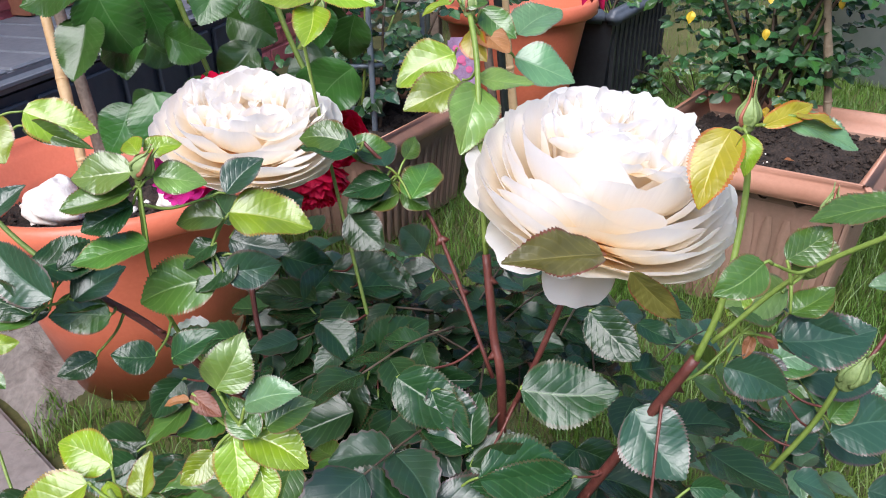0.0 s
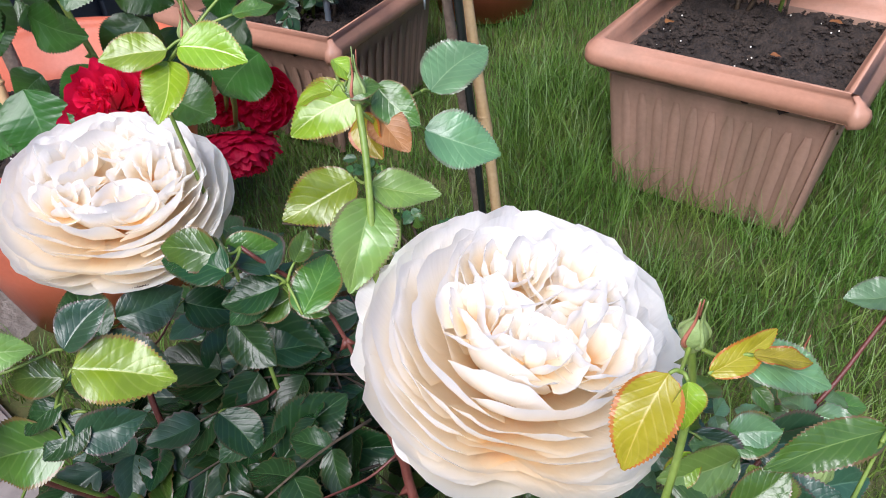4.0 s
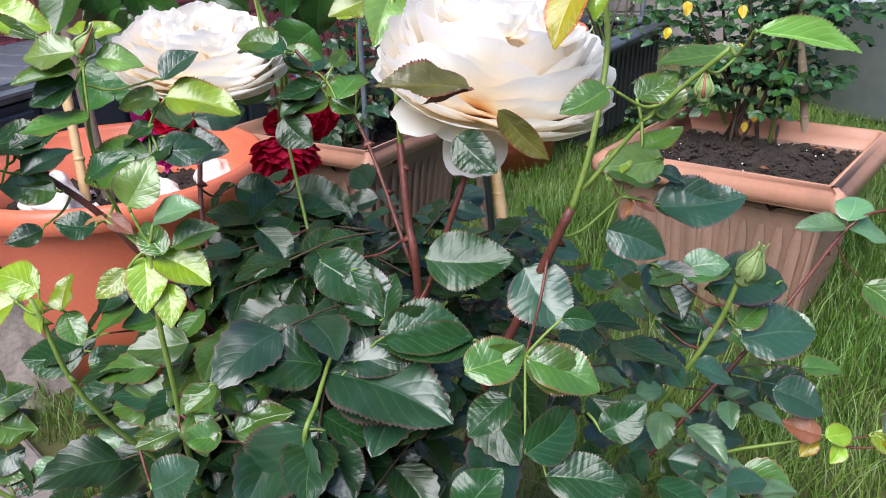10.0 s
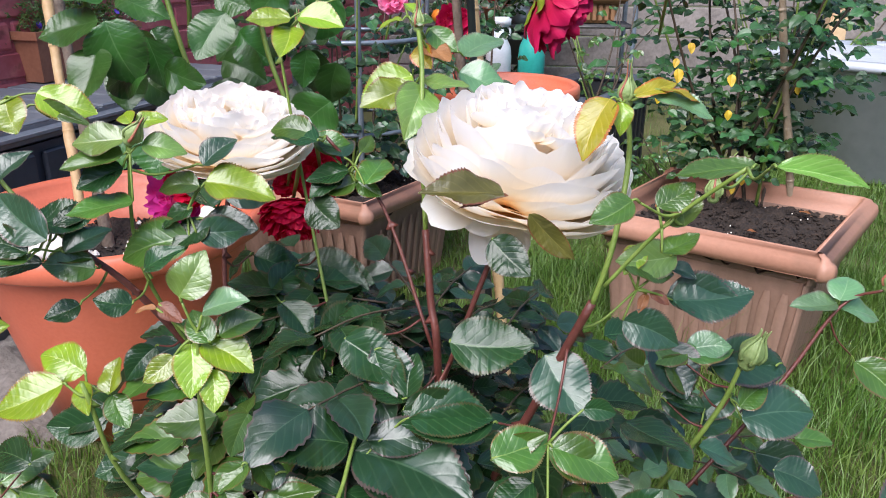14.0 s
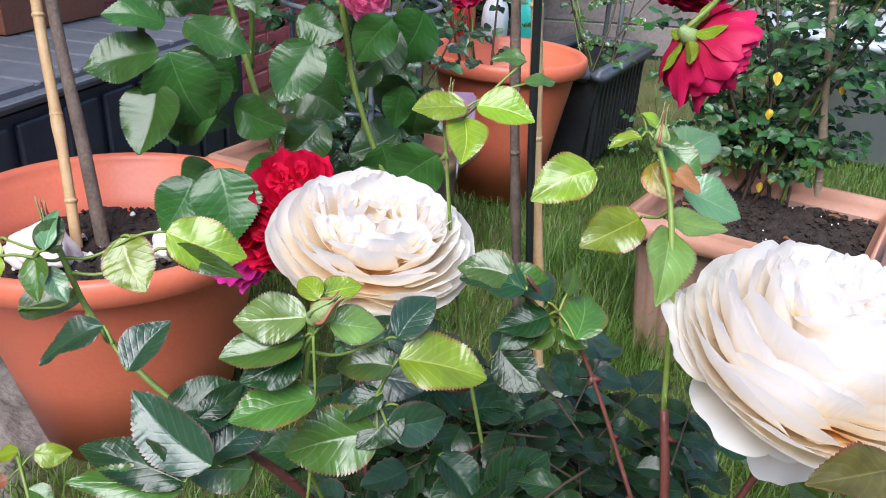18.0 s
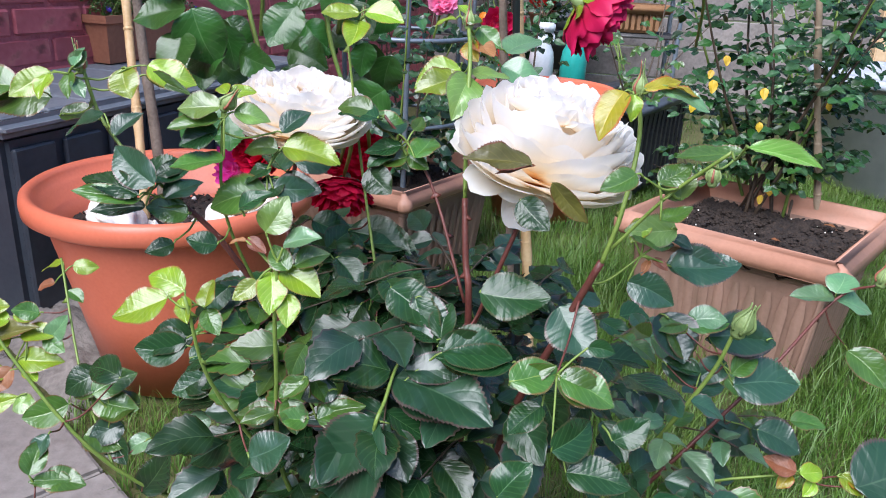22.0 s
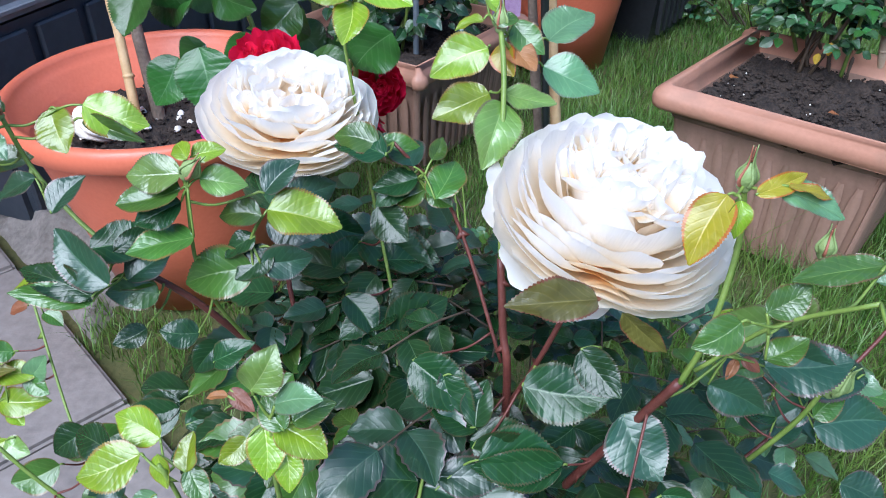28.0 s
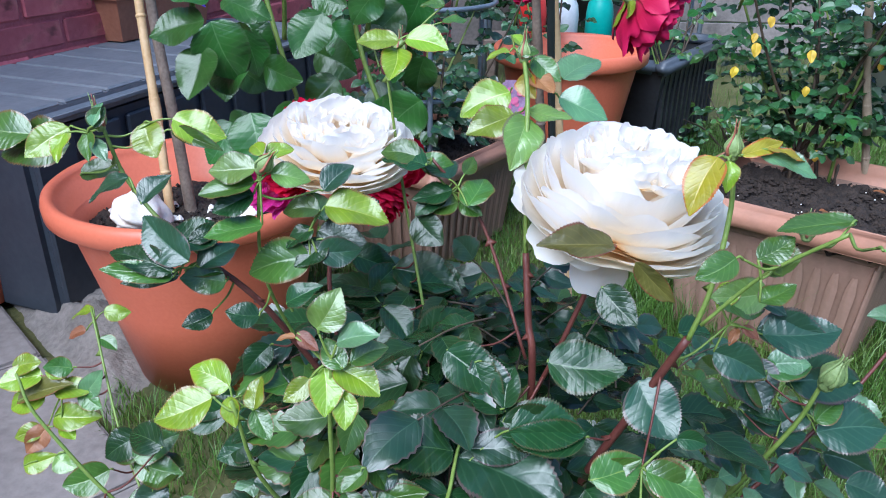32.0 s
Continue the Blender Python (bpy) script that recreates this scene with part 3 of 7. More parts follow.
def square_planter(label, centre, turn, side, height, base_side, group="square planters", soil=0.86, fluted=True):
    """A tapering square planter with a heavy moulded rim and fluted faces."""
    pl = thing("square_planter", label, "planter", (0, 0, 0), group)
    put(pl, Matrix.Translation((*centre, 0)) @ Matrix.Rotation(radians(turn), 4, "Z"))
    s, b, h = side / 2, base_side / 2, height

    def loft(sections, mat, name, closed=True):
        verts, faces = [], []
        for half, z, cut in sections:
            for q, (sx, sy) in enumerate(((1, 1), (-1, 1), (-1, -1), (1, -1))):
                for k in range(6):
                    a = math.pi / 2 * (q + (k - 0.5) / 4 if 0 < k < 5 else q + k // 5)
                    past = 0.012 if k in (0, 5) else 0.0
                    verts.append((sx * (half - cut) + cut * math.cos(a) - past * (sx if k == 5 else 0), sy * (half - cut) + cut * math.sin(a) - past * (sy if k == 0 else 0), z))
        for i in range(len(sections) - 1):
            for k in range(24):
                j = (k + 1) % 24
                faces.append((i * 24 + k, i * 24 + j, (i + 1) * 24 + j, (i + 1) * 24 + k))
        if closed:
            faces += [tuple(range(23, -1, -1))]
        return child(name, mesh_of(name, verts, faces, mat, not closed), pl)

    body = loft([(b, 0.0, 0.012), (b + (s * 0.84 - b) * 0.9, h * 0.78, 0.012), (s * 0.845, h * 0.79, 0.012), (s * 0.86, h * 0.865, 0.012), (s * 0.80, h * 0.87, 0.01), (b * 0.9, 0.03, 0.01)], CLAY_BODY, "body")
    loft([(s * 0.855, h * 0.865, 0.012), (s * 0.965, h * 0.855, 0.022), (s * 0.990, h * 0.870, 0.026), (s, h * 0.895, 0.030), (s, h * 0.925, 0.030), (s * 0.985, h * 0.955, 0.026), (s * 0.945, h * 0.972, 0.016), (s * 0.935, h * 0.985, 0.014), (s * 0.90, h * 0.995, 0.012), (s * 0.885, h, 0.01), (s * 0.862, h * 0.99, 0.01), (s * 0.855, h * 0.93, 0.01), (s * 0.80, h * 0.868, 0.01)], CLAY_RIM, "rim", False)
    if fluted:
        for face in range(4):
            for i in range(11):
                u = (i + 0.5) / 11 * 2 - 1
                z0, z1 = h * 0.05, h * 0.70
                verts, faces = [], []
                for k in range(7):
                    z = z0 + (z1 - z0) * k / 6
                    half = b + (s * 0.84 - b) * 0.9 * z / (h * 0.78)
                    w = half * 0.92 / 11 * (0.62 if k not in (0, 6) else 0.3)
                    for du, out in ((-1, -0.001), (-0.5, 0.0013), (0.5, 0.0013), (1, -0.001)):
                        verts.append((u * half * 0.90 + du * w, -half - out, z))
                for k in range(6):
                    for c in range(3):
                        a = k * 4 + c
                        faces.append((a, a + 1, a + 5, a + 4))
                child("flute", mesh_of("flute", verts, faces, CLAY_BODY), body, Matrix.Rotation(math.pi / 2 * face, 4, "Z"))
    verts, faces, n, hs = [], [], 52, s * 0.83
    for j in range(n + 1):
        for i in range(n + 1):
            x, y = (i / n * 2 - 1) * hs, (j / n * 2 - 1) * hs
            verts.append((x, y, h * soil + 0.014 * noise.noise((x * 12 + 3, y * 12, 1)) + 0.014 * noise.noise((x * 45, y * 45, 4)) + 0.008 * noise.noise((x * 120, y * 120, 7))))
    for j in range(n):
        for i in range(n):
            k = j * (n + 1) + i
            faces.append((k, k + 1, k + n + 2, k + n + 1))
    child("soil", mesh_of("soil", verts, faces, SOIL), pl, None, "dark crumbly potting soil")
    clods(pl, 1500, h * soil, 5, hs * 0.97)
    r = random.Random(4)
    for k in range(14):
        bm = bmesh.new()
        bmesh.ops.create_icosphere(bm, subdivisions=1, radius=r.uniform(0.0008, 0.0019), matrix=Matrix.Translation((r.uniform(-hs, hs) * 0.93, r.uniform(-hs, hs) * 0.93, h * soil + 0.009)))
        part("perlite", bm, STONE_WHITE, pl, "", False)
    return pl


square_planter("square faded terracotta plastic planter filled with dark soil", (0.558, 1.387), -33, 0.452, 0.300, 0.33, soil=0.84)
square_planter("square faded terracotta planter with dark soil and a metal hoop", (-0.275, 1.68), -27, 0.46, 0.27, 0.34, soil=0.84)
round_pot("large orange terracotta plastic pot with soil and white shells", (-0.552, 1.085, 0), 0.247, 0.36, 0.145, 0.76)
round_pot("orange terracotta plastic pot standing on the lawn", (0.105, 2.2, 0), 0.225, 0.405, 0.13, 0.66)
round_pot("terracotta pot beside the storage box on paving", (-1.19, 1.20, 0.012), 0.17, 0.33, 0.12, 0.8)


# ---- the white rose bush ----
def petal_arrays(bowl, width, ruffle, seed, rows=12, cols=14):
    """A single loose petal of length 1 along +x that faces +z: part of a bowl with a wavy lip."""
    rnd = random.Random(seed)
    ph, ph2 = rnd.uniform(0, 6), rnd.uniform(0, 6)
    verts, faces, uvs = [], [], []
    for i in range(rows + 1):
        u = i / rows
        for k in range(cols + 1):
            v = k / cols * 2 - 1
            e = u * (1 - 0.34 * abs(v) ** 2.6 - 0.06 * math.exp(-(v / 0.3) ** 2))
            y = 0.5 * width * v * (0.25 + 0.75 * math.sin(math.pi / 2 * min(1, u * 1.2)))
            z = bowl * (e * e + 1.3 * y * y) + ruffle * u ** 3 * (math.sin(3.6 * v + ph) + 0.5 * math.sin(8 * v + ph2))
            verts.append((e, y, z))
            uvs.append((u, v * 0.5 + 0.5))
    w = cols + 1
    for i in range(rows):
        for k in range(cols):
            a = i * w + k
            faces.append((a, a + w, a + w + 1, a + 1))
    return verts, faces, uvs


def cupped_petal(rnd, theta, phi, half, flat, base, ruffle=0.02, curl=0.05, swell=1.0, dent=None, rows=11, cols=14, crease=0.03):
    """A petal of a rosette of radius 1: it rises from the middle of the flower like the side of a cup and ends in a rounded lip
    at the polar angle theta (degrees from the axis) and the azimuth phi of a dome flattened to flat."""
    lx, lz = swell * math.sin(radians(theta)), swell * flat * math.cos(radians(theta))
    bx, bz = 0.06, base
    cx, cz = lx * 0.82 + 0.10, base + 0.20 * (lz - base) - 0.03
    p1, p2, p3, shift = rnd.uniform(0, 6), rnd.uniform(0, 6), rnd.uniform(0, 6), Vector((rnd.uniform(0, 90), rnd.uniform(0, 90), 0))
    notch, at_notch, skew = rnd.choice((0.0, 0.0, 0.03, 0.05)), rnd.uniform(-0.5, 0.5), rnd.uniform(-0.07, 0.07)
    verts, faces, uvs = [], [], []
    for i in range(rows + 1):
        s = 1 - (1 - i / rows) ** 1.4
        for k in range(cols + 1):
            v = k / cols * 2 - 1
            e = 1 - 0.46 * abs(v) ** 3.2 - notch * math.exp(-((v - at_notch) / 0.16) ** 2) + skew * v + 0.010 * math.sin(13 * v + p2)
            q = s * e
            if dent is not None:
                a = phi + half * v
                d = (a - radians(dent[0]) + math.pi) % (2 * math.pi) - math.pi
                q *= 1 - 0.75 * dent[1] * math.exp(-(d / dent[2]) ** 2) * min(1.0, max(0.0, (theta - 40) / 40))
            rho = (1 - q) ** 2 * bx + 2 * q * (1 - q) * cx + q * q * lx
            z = (1 - q) ** 2 * bz + 2 * q * (1 - q) * cz + q * q * lz
            out = curl * max(0.0, s - 0.70) ** 2 / 0.09
            rho, z = rho + out, z - 0.45 * out
            a = phi + half * v * (0.35 + 0.65 * math.sin(math.pi / 2 * min(1.0, q * 1.25)))
            rho += ruffle * q ** 3 * (math.sin(4.1 * v + p1) + 0.5 * math.sin(9.0 * v + p2))
            z += ruffle * q ** 4 * (0.7 * math.sin(6.3 * v + p3) + 0.35 * math.sin(15 * v + p1))
            fold = crease * q * noise.noise(Vector((2.6 * v, 2.2 * q, 0)) + shift) + crease * 0.35 * q * noise.noise(Vector((8 * v, 2.5 * q, 3)) + shift)
            rho, z = rho + fold, z + fold * 0.5
            if dent is not None:
                d = (a - radians(dent[0]) + math.pi) % (2 * math.pi) - math.pi
                rho *= 1 - 0.35 * dent[1] * math.exp(-(d / dent[2]) ** 2) * min(1.0, max(0.0, (theta - 40) / 40))
            verts.append((rho * math.cos(a), rho * math.sin(a), z))
            claw = 0.0 if dent is None else dent[1] * 1.7 * math.exp(-(d / dent[2]) ** 2 - ((theta - 77) / 15) ** 2)
            uvs.append((q * (1 - min(0.85, claw)), v * 0.5 + 0.5))
    w = cols + 1
    for i in range(rows):
        for k in range(cols):
            a = i * w + k
            faces.append((a, a + w, a + w + 1, a + 1))
    return verts, faces, uvs


def rosette(mat, seed, flat, rings, lobes, guards=(), dent=None, ruffle=0.016, rows=12, cols=18, crease=0.055):
    """The petal meshes of one flower of radius 1: rings of (petals, polar angle, half width in degrees), crinkled lobes of the
    heart at (azimuth, distance, size, petals), and loose guard petals at (azimuth, polar angle, swell, half width)."""
    rnd, made = random.Random(seed), []
    for i, (count, theta, half) in enumerate(rings):
        for k in range(count):
            phi = 2 * math.pi * (k + 0.37 * i + rnd.uniform(-0.2, 0.2)) / count
            deep = min(1.0, theta / 95)
            v, f, uv = cupped_petal(rnd, theta + rnd.uniform(-3.5, 3.5), phi, radians(half * rnd.uniform(0.80, 1.22)), flat, -0.62 * flat * deep - 0.12, ruffle * (1.0 + 0.8 * (1 - deep)) * rnd.uniform(0.6, 1.4), rnd.uniform(-0.012, 0.014) + 0.022 * deep, rnd.uniform(0.975, 1.025) * (1 + 0.10 * max(0.0, (theta - 70) / 36)), dent and (dent[0] + rnd.uniform(-9, 9), dent[1] * rnd.uniform(0.4, 1.2), dent[2]), rows, cols, crease * rnd.uniform(0.6, 1.4))
            made.append(mesh_of("petal", v, f, mat, True, uv))
    for way, theta, swell, half in guards:
        v, f, uv = cupped_petal(rnd, theta, radians(way), radians(half), flat, -0.70 * flat, ruffle * 1.2, 0.02, swell, None, rows, cols)
        made.append(mesh_of("petal", v, f, mat, True, uv))
    for way, far, size, count in lobes:
        ox, oy = far * math.cos(radians(way)), far * math.sin(radians(way))
        high = flat * math.sqrt(max(0.05, 1 - far * far)) - 0.56 * size
        for k in range(count):
            f0 = (k + 0.5) / count
            theta, phi = 74 - 64 * f0, 2.4 * k + rnd.uniform(-0.5, 0.5)
            v, f, uv = cupped_petal(rnd, theta, phi, radians(rnd.uniform(50, 85)), 0.50, -0.36, ruffle * 2.0, 0.03, rnd.uniform(0.9, 1.05), None, rows, cols, 0.10)
            tilt = Matrix.Rotation(rnd.uniform(-0.16, 0.16), 3, "X") @ Matrix.Rotation(rnd.uniform(-0.16, 0.16), 3, "Y")
            v = [tilt @ (Vector(p) * size) + Vector((ox, oy, high)) for p in v]
            made.append(mesh_of("petal", v, f, mat, True, uv))
    return made


def bloom(parent, name, meshes, at, axis, radius, spin=0.0, label=""):
    turn = Vector(axis).normalized().to_track_quat("Z", "Y").to_matrix().to_4x4()
    flower = child(name, None, parent, Matrix.Translation(at) @ turn @ Matrix.Rotation(spin, 4, "Z"), label)
    for me in meshes:
        child("petal", me, flower, Matrix.Diagonal((radius, radius, radius, 1)))
    return flower


def upright(axis, spin=0.0):
    """The azimuth by which a flower's own x axis is turned when it is set on an axis near the vertical."""
    m = Vector(axis).normalized().to_track_quat("Z", "Y").to_matrix()
    return spin - math.atan2((m @ Vector((1, 0, 0))).y, (m @ Vector((1, 0, 0))).x)


ROSE_RINGS = [(5, 109, 56), (5, 101, 56), (5, 94, 56), (5, 87, 56), (5, 80, 54), (6, 72, 48), (6, 64, 48), (5, 56, 50), (5, 48, 50), (5, 40, 50), (4, 32, 54), (4, 24, 56)]
BIG_LOBES = ((128, 0.34, 0.42, 13), (48, 0.36, 0.42, 13), (205, 0.40, 0.34, 9), (318, 0.40, 0.38, 10), (262, 0.38, 0.32, 8))
FLAT_RINGS = [(5, 116, 50), (5, 105, 54), (5, 95, 54), (5, 85, 54), (6, 75, 48), (6, 65, 48), (5, 55, 50), (5, 45, 50), (4, 36, 54), (4, 27, 56)]
FLAT_LOBES = ((165, 0.42, 0.50, 14), (25, 0.42, 0.48, 14), (92, 0.46, 0.36, 9), (232, 0.46, 0.34, 8), (310, 0.46, 0.34, 8))
bush = thing("rose_bush", "bushy cream-white rose with glossy dark leaves and lime new shoots", "rose bush", (0, 0, 0))
AXIS_A, AXIS_B = (0.20, -0.15, 1), (0.14, -0.20, 1)
bloom(bush, "rose_bloom", rosette(PETAL_WHITE, 5, 0.64, ROSE_RINGS, BIG_LOBES, ((206, 138, 1.34, 34), (232, 144, 1.18, 30), (262, 163, 1.65, 48), (150, 108, 1.24, 24), (174, 114, 1.22, 22), (305, 130, 1.02, 30)), (266, 0.52, 0.26)), (0.0855, 0.323, 0.651), AXIS_A, 0.0550, upright(AXIS_A), "large cream-white rose bloom in full flower")
bloom(bush, "rose_bloom", rosette(PETAL_WHITE, 9, 0.47, FLAT_RINGS, FLAT_LOBES, ((286, 132, 1.05, 28), (330, 112, 1.10, 26), (250, 136, 0.95, 26)), (275, 0.42, 0.24)), (-0.112, 0.436, 0.638), AXIS_B, 0.0525, upright(AXIS_B), "cream-white rose bloom with a peach heart")

# canes and shoots
CANE_LINE = []


def cane(points, r0, r1, mat=STEM_RED, thorns=6, name="cane"):
    CANE_LINE.extend(p for p in spline(points, 10) if p.z > 0.2)
    child(name, tube(name, points, r0 * 0.36, max(0.0010, r1 * 0.52), mat, 8, 6, thorns), bush)


cane([(0.03, 0.40, -0.02), (0.035, 0.37, 0.20), (0.04, 0.325, 0.50), (0.035, 0.33, 0.56), (0.031, 0.343, 0.60)], 0.008, 0.0042)
cane([(0.031, 0.343, 0.598), (0.028, 0.355, 0.65), (0.026, 0.378, 0.69), (0.022, 0.398, 0.71)], 0.0042, 0.0028, STEM_GREEN, 2)
cane([(0.04, 0.327, 0.50), (0.055, 0.315, 0.55), (0.072, 0.318, 0.60), (0.083, 0.318, 0.635)], 0.0042, 0.0034, STEM_RED, 4)
cane([(0.06, 0.42, -0.02), (0.06, 0.38, 0.25), (0.07, 0.31, 0.43), (0.10, 0.285, 0.53), (0.12, 0.27, 0.59)], 0.009, 0.0045, STEM_RED, 8)
cane([(0.12, 0.27, 0.588), (0.128, 0.272, 0.62), (0.134, 0.285, 0.66), (0.131, 0.289, 0.688)], 0.0042, 0.0025, STEM_GREEN, 3)
cane([(0.125, 0.268, 0.60), (0.15, 0.262, 0.635), (0.175, 0.240, 0.668)], 0.003, 0.0015, STEM_GREEN, 1)
cane([(0.0, 0.42, -0.02), (-0.03, 0.38, 0.25), (-0.09, 0.36, 0.44), (-0.135, 0.33, 0.55), (-0.172, 0.316, 0.597)], 0.0085, 0.0035, STEM_RED, 9)
cane([(-0.170, 0.317, 0.595), (-0.20, 0.325, 0.615), (-0.225, 0.335, 0.64), (-0.236, 0.338, 0.672)], 0.0038, 0.0024, STEM_GREEN, 2)
cane([(-0.08, 0.36, 0.42), (-0.115, 0.40, 0.52), (-0.115, 0.435, 0.615)], 0.005, 0.0036, STEM_RED, 5)
cane([(-0.11, 0.355, 0.48), (-0.132, 0.32, 0.58), (-0.128, 0.315, 0.655)], 0.0035, 0.002, STEM_GREEN, 2)
cane([(-0.02, 0.36, 0.24), (-0.07, 0.26, 0.40), (-0.066, 0.225, 0.53), (-0.062, 0.222, 0.592)], 0.006, 0.002, STEM_GREEN, 3)
cane([(-0.06, 0.30, 0.35), (-0.10, 0.22, 0.50), (-0.11, 0.205, 0.573)], 0.004, 0.0015, STEM_GREEN, 2)
cane([(0.02, 0.40, 0.10), (-0.12, 0.34, 0.28), (-0.22, 0.29, 0.38), (-0.29, 0.29, 0.47), (-0.31, 0.30, 0.505)], 0.006, 0.0015, STEM_GREEN, 4)
cane([(-0.22, 0.29, 0.38), (-0.27, 0.34, 0.42), (-0.315, 0.40, 0.50)], 0.003, 0.0015, STEM_GREEN, 2)
cane([(-0.12, 0.34, 0.28), (-0.20, 0.26, 0.34), (-0.25, 0.22, 0.37)], 0.003, 0.0015, STEM_GREEN, 2)
cane([(0.05, 0.40, 0.15), (0.15, 0.37, 0.33), (0.215, 0.36, 0.46), (0.232, 0.357, 0.515)], 0.006, 0.003, STEM_GREEN, 3)
cane([(0.06, 0.41, 0.12), (0.20, 0.42, 0.32), (0.30, 0.47, 0.42), (0.365, 0.52, 0.478), (0.392, 0.508, 0.50)], 0.006, 0.0022, STEM_RED, 5)
cane([(0.05, 0.40, 0.2), (0.20, 0.36, 0.36), (0.29, 0.34, 0.41)], 0.004, 0.0015, STEM_GREEN, 2)
cane([(0.035, 0.345, 0.52), (0.0, 0.385, 0.60), (-0.035, 0.385, 0.645)], 0.0035, 0.002, STEM_RED, 3)
cane([(-0.04, 0.40, 0.50), (-0.065, 0.44, 0.60), (-0.078, 0.445, 0.70)], 0.0035, 0.002, STEM_GREEN, 2)


def bud(at, axis, size, plume=1.0, plume_mat=SEPAL_RED):
    """A closed bud in sepals that run out into a feathery tip."""
    m = Matrix.Translation(at) @ Vector(axis).normalized().to_track_quat("Z", "Y").to_matrix().to_4x4()
    b = child("bud", lathe("bud", [(0.0005, 0), (size * 0.20, 0.0), (size * 0.30, size * 0.16), (size * 0.27, size * 0.34), (size * 0.38, size * 0.52), (size * 0.40, size * 0.72), (size * 0.27, size * 1.02), (size * 0.10, size * 1.25), (0.0005, size * 1.34)], BUD_GREEN, 14), bush, m, "green rose bud with reddish sepal tips")
    for k in range(5):
        a = 2 * math.pi * k / 5
        c, s = math.cos(a), math.sin(a)
        pts = [(c * size * 0.28, s * size * 0.28, size * 0.34), (c * size * 0.42, s * size * 0.42, size * 0.7), (c * size * 0.14, s * size * 0.14, size * 1.3), (c * size * (0.08 + 0.1 * (k % 2)), s * size * 0.16, size * (1.34 + plume * (0.5 + 0.1 * k)))]
        child("sepal", tube("sepal", pts, size * 0.10, size * 0.02, plume_mat if k % 2 else BUD_GREEN, 5, 4), b)


bud((0.131, 0.289, 0.684), (0.0, -0.1, 1), 0.0105)
bud((-0.237, 0.338, 0.668), (-0.1, 0, 1), 0.011)
bud((0.232, 0.357, 0.508), (0.25, -0.2, 1), 0.019, 0.4, BUD_GREEN)
bud((0.393, 0.507, 0.498), (0.1, 0, 1), 0.015, 0.5)
bud((0.022, 0.398, 0.707), (0, 0, 1), 0.0105)
bud((-0.128, 0.315, 0.655), (0.6, -0.2, 0.7), 0.012, 0.6)
bud((-0.075, 0.49, 0.690), (0, 0, 1), 0.011)
bud((0.19, 0.33, 0.625), (0, 0, 1), 0.011, 0.5)

# leaflets of the upper shoots
def stalks(bases, reach=0.07):
    """Thin stalks from the feet of a few leaflets to a common node, and on to the nearest cane."""
    feet = [Vector(p) for p in bases]
    near = min(CANE_LINE, key=lambda c: min((c - p).length for p in feet))
    node = sum(feet, Vector()) / len(feet)
    node += (near - node) * 0.15
    for p in feet:
        if (p - node).length > 0.002:
            child("leaf_stalk", tube("leaf_stalk", [node, (p + node) / 2 + Vector((0, 0, 0.001)), p], 0.0008, 0.0006, STEM_GREEN, 5, 3), bush)
    gap = (near - node).length
    if 0.004 < gap < reach:
        low = node.lerp(near, 0.6) - Vector((0, 0, 0.12 * gap))
        child("leaf_stalk", tube("leaf_stalk", [near, low, node], 0.0009, 0.0006, STEM_GREEN if node.z > 0.55 else STEM_RED, 5, 4), bush)


leaf(bush, "mid", (-0.329, 0.396, 0.645), (-0.374, 0.397, 0.652))
leaf(bush, "lime", (-0.268, 0.352, 0.665), (-0.29, 0.334, 0.649))
leaf(bush, "mid", (-0.304, 0.401, 0.637), (-0.361, 0.39, 0.634))
leaf(bush, "mid", (-0.242, 0.331, 0.67), (-0.238, 0.317, 0.655))
leaf(bush, "mid", (-0.236, 0.326, 0.674), (-0.231, 0.337, 0.685))
leaf(bush, "mid", (-0.259, 0.34, 0.637), (-0.234, 0.349, 0.642))
leaf(bush, "lime", (-0.213, 0.347, 0.672), (-0.199, 0.332, 0.654), 1.2)
leaf(bush, "lime", (-0.194, 0.348, 0.675), (-0.159, 0.347, 0.668))
leaf(bush, "blue", (-0.16, 0.278, 0.612), (-0.196, 0.293, 0.633), 0.8)
leaf(bush, "dark", (-0.175, 0.31, 0.608), (-0.158, 0.324, 0.619), 0.7)
leaf(bush, "blue", (-0.167, 0.303, 0.595), (-0.149, 0.321, 0.61))
leaf(bush, "dark", (-0.17, 0.276, 0.605), (-0.215, 0.281, 0.617), 0.55)
leaf(bush, "mid", (-0.171, 0.277, 0.601), (-0.213, 0.274, 0.604), 0.5)
leaf(bush, "dark", (-0.182, 0.305, 0.588), (-0.216, 0.296, 0.583), 0.6)
leaf(bush, "mid", (-0.178, 0.305, 0.591), (-0.154, 0.308, 0.59), 0.6)
leaf(bush, "pale", (-0.129, 0.315, 0.657), (-0.159, 0.311, 0.657))
leaf(bush, "mid", (-0.13, 0.313, 0.649), (-0.163, 0.304, 0.644))
leaf(bush, "pale", (-0.121, 0.317, 0.654), (-0.097, 0.319, 0.653))
leaf(bush, "lime", (-0.124, 0.319, 0.665), (-0.108, 0.325, 0.668))
leaf(bush, "dark", (-0.131, 0.312, 0.642), (-0.155, 0.301, 0.634))
leaf(bush, "lime", (-0.093, 0.329, 0.63), (-0.052, 0.329, 0.625))
leaf(bush, "mid", (-0.095, 0.325, 0.629), (-0.12, 0.322, 0.631))
leaf(bush, "dark", (-0.099, 0.322, 0.617), (-0.116, 0.312, 0.61))
leaf(bush, "blue", (-0.096, 0.316, 0.604), (-0.068, 0.322, 0.607))
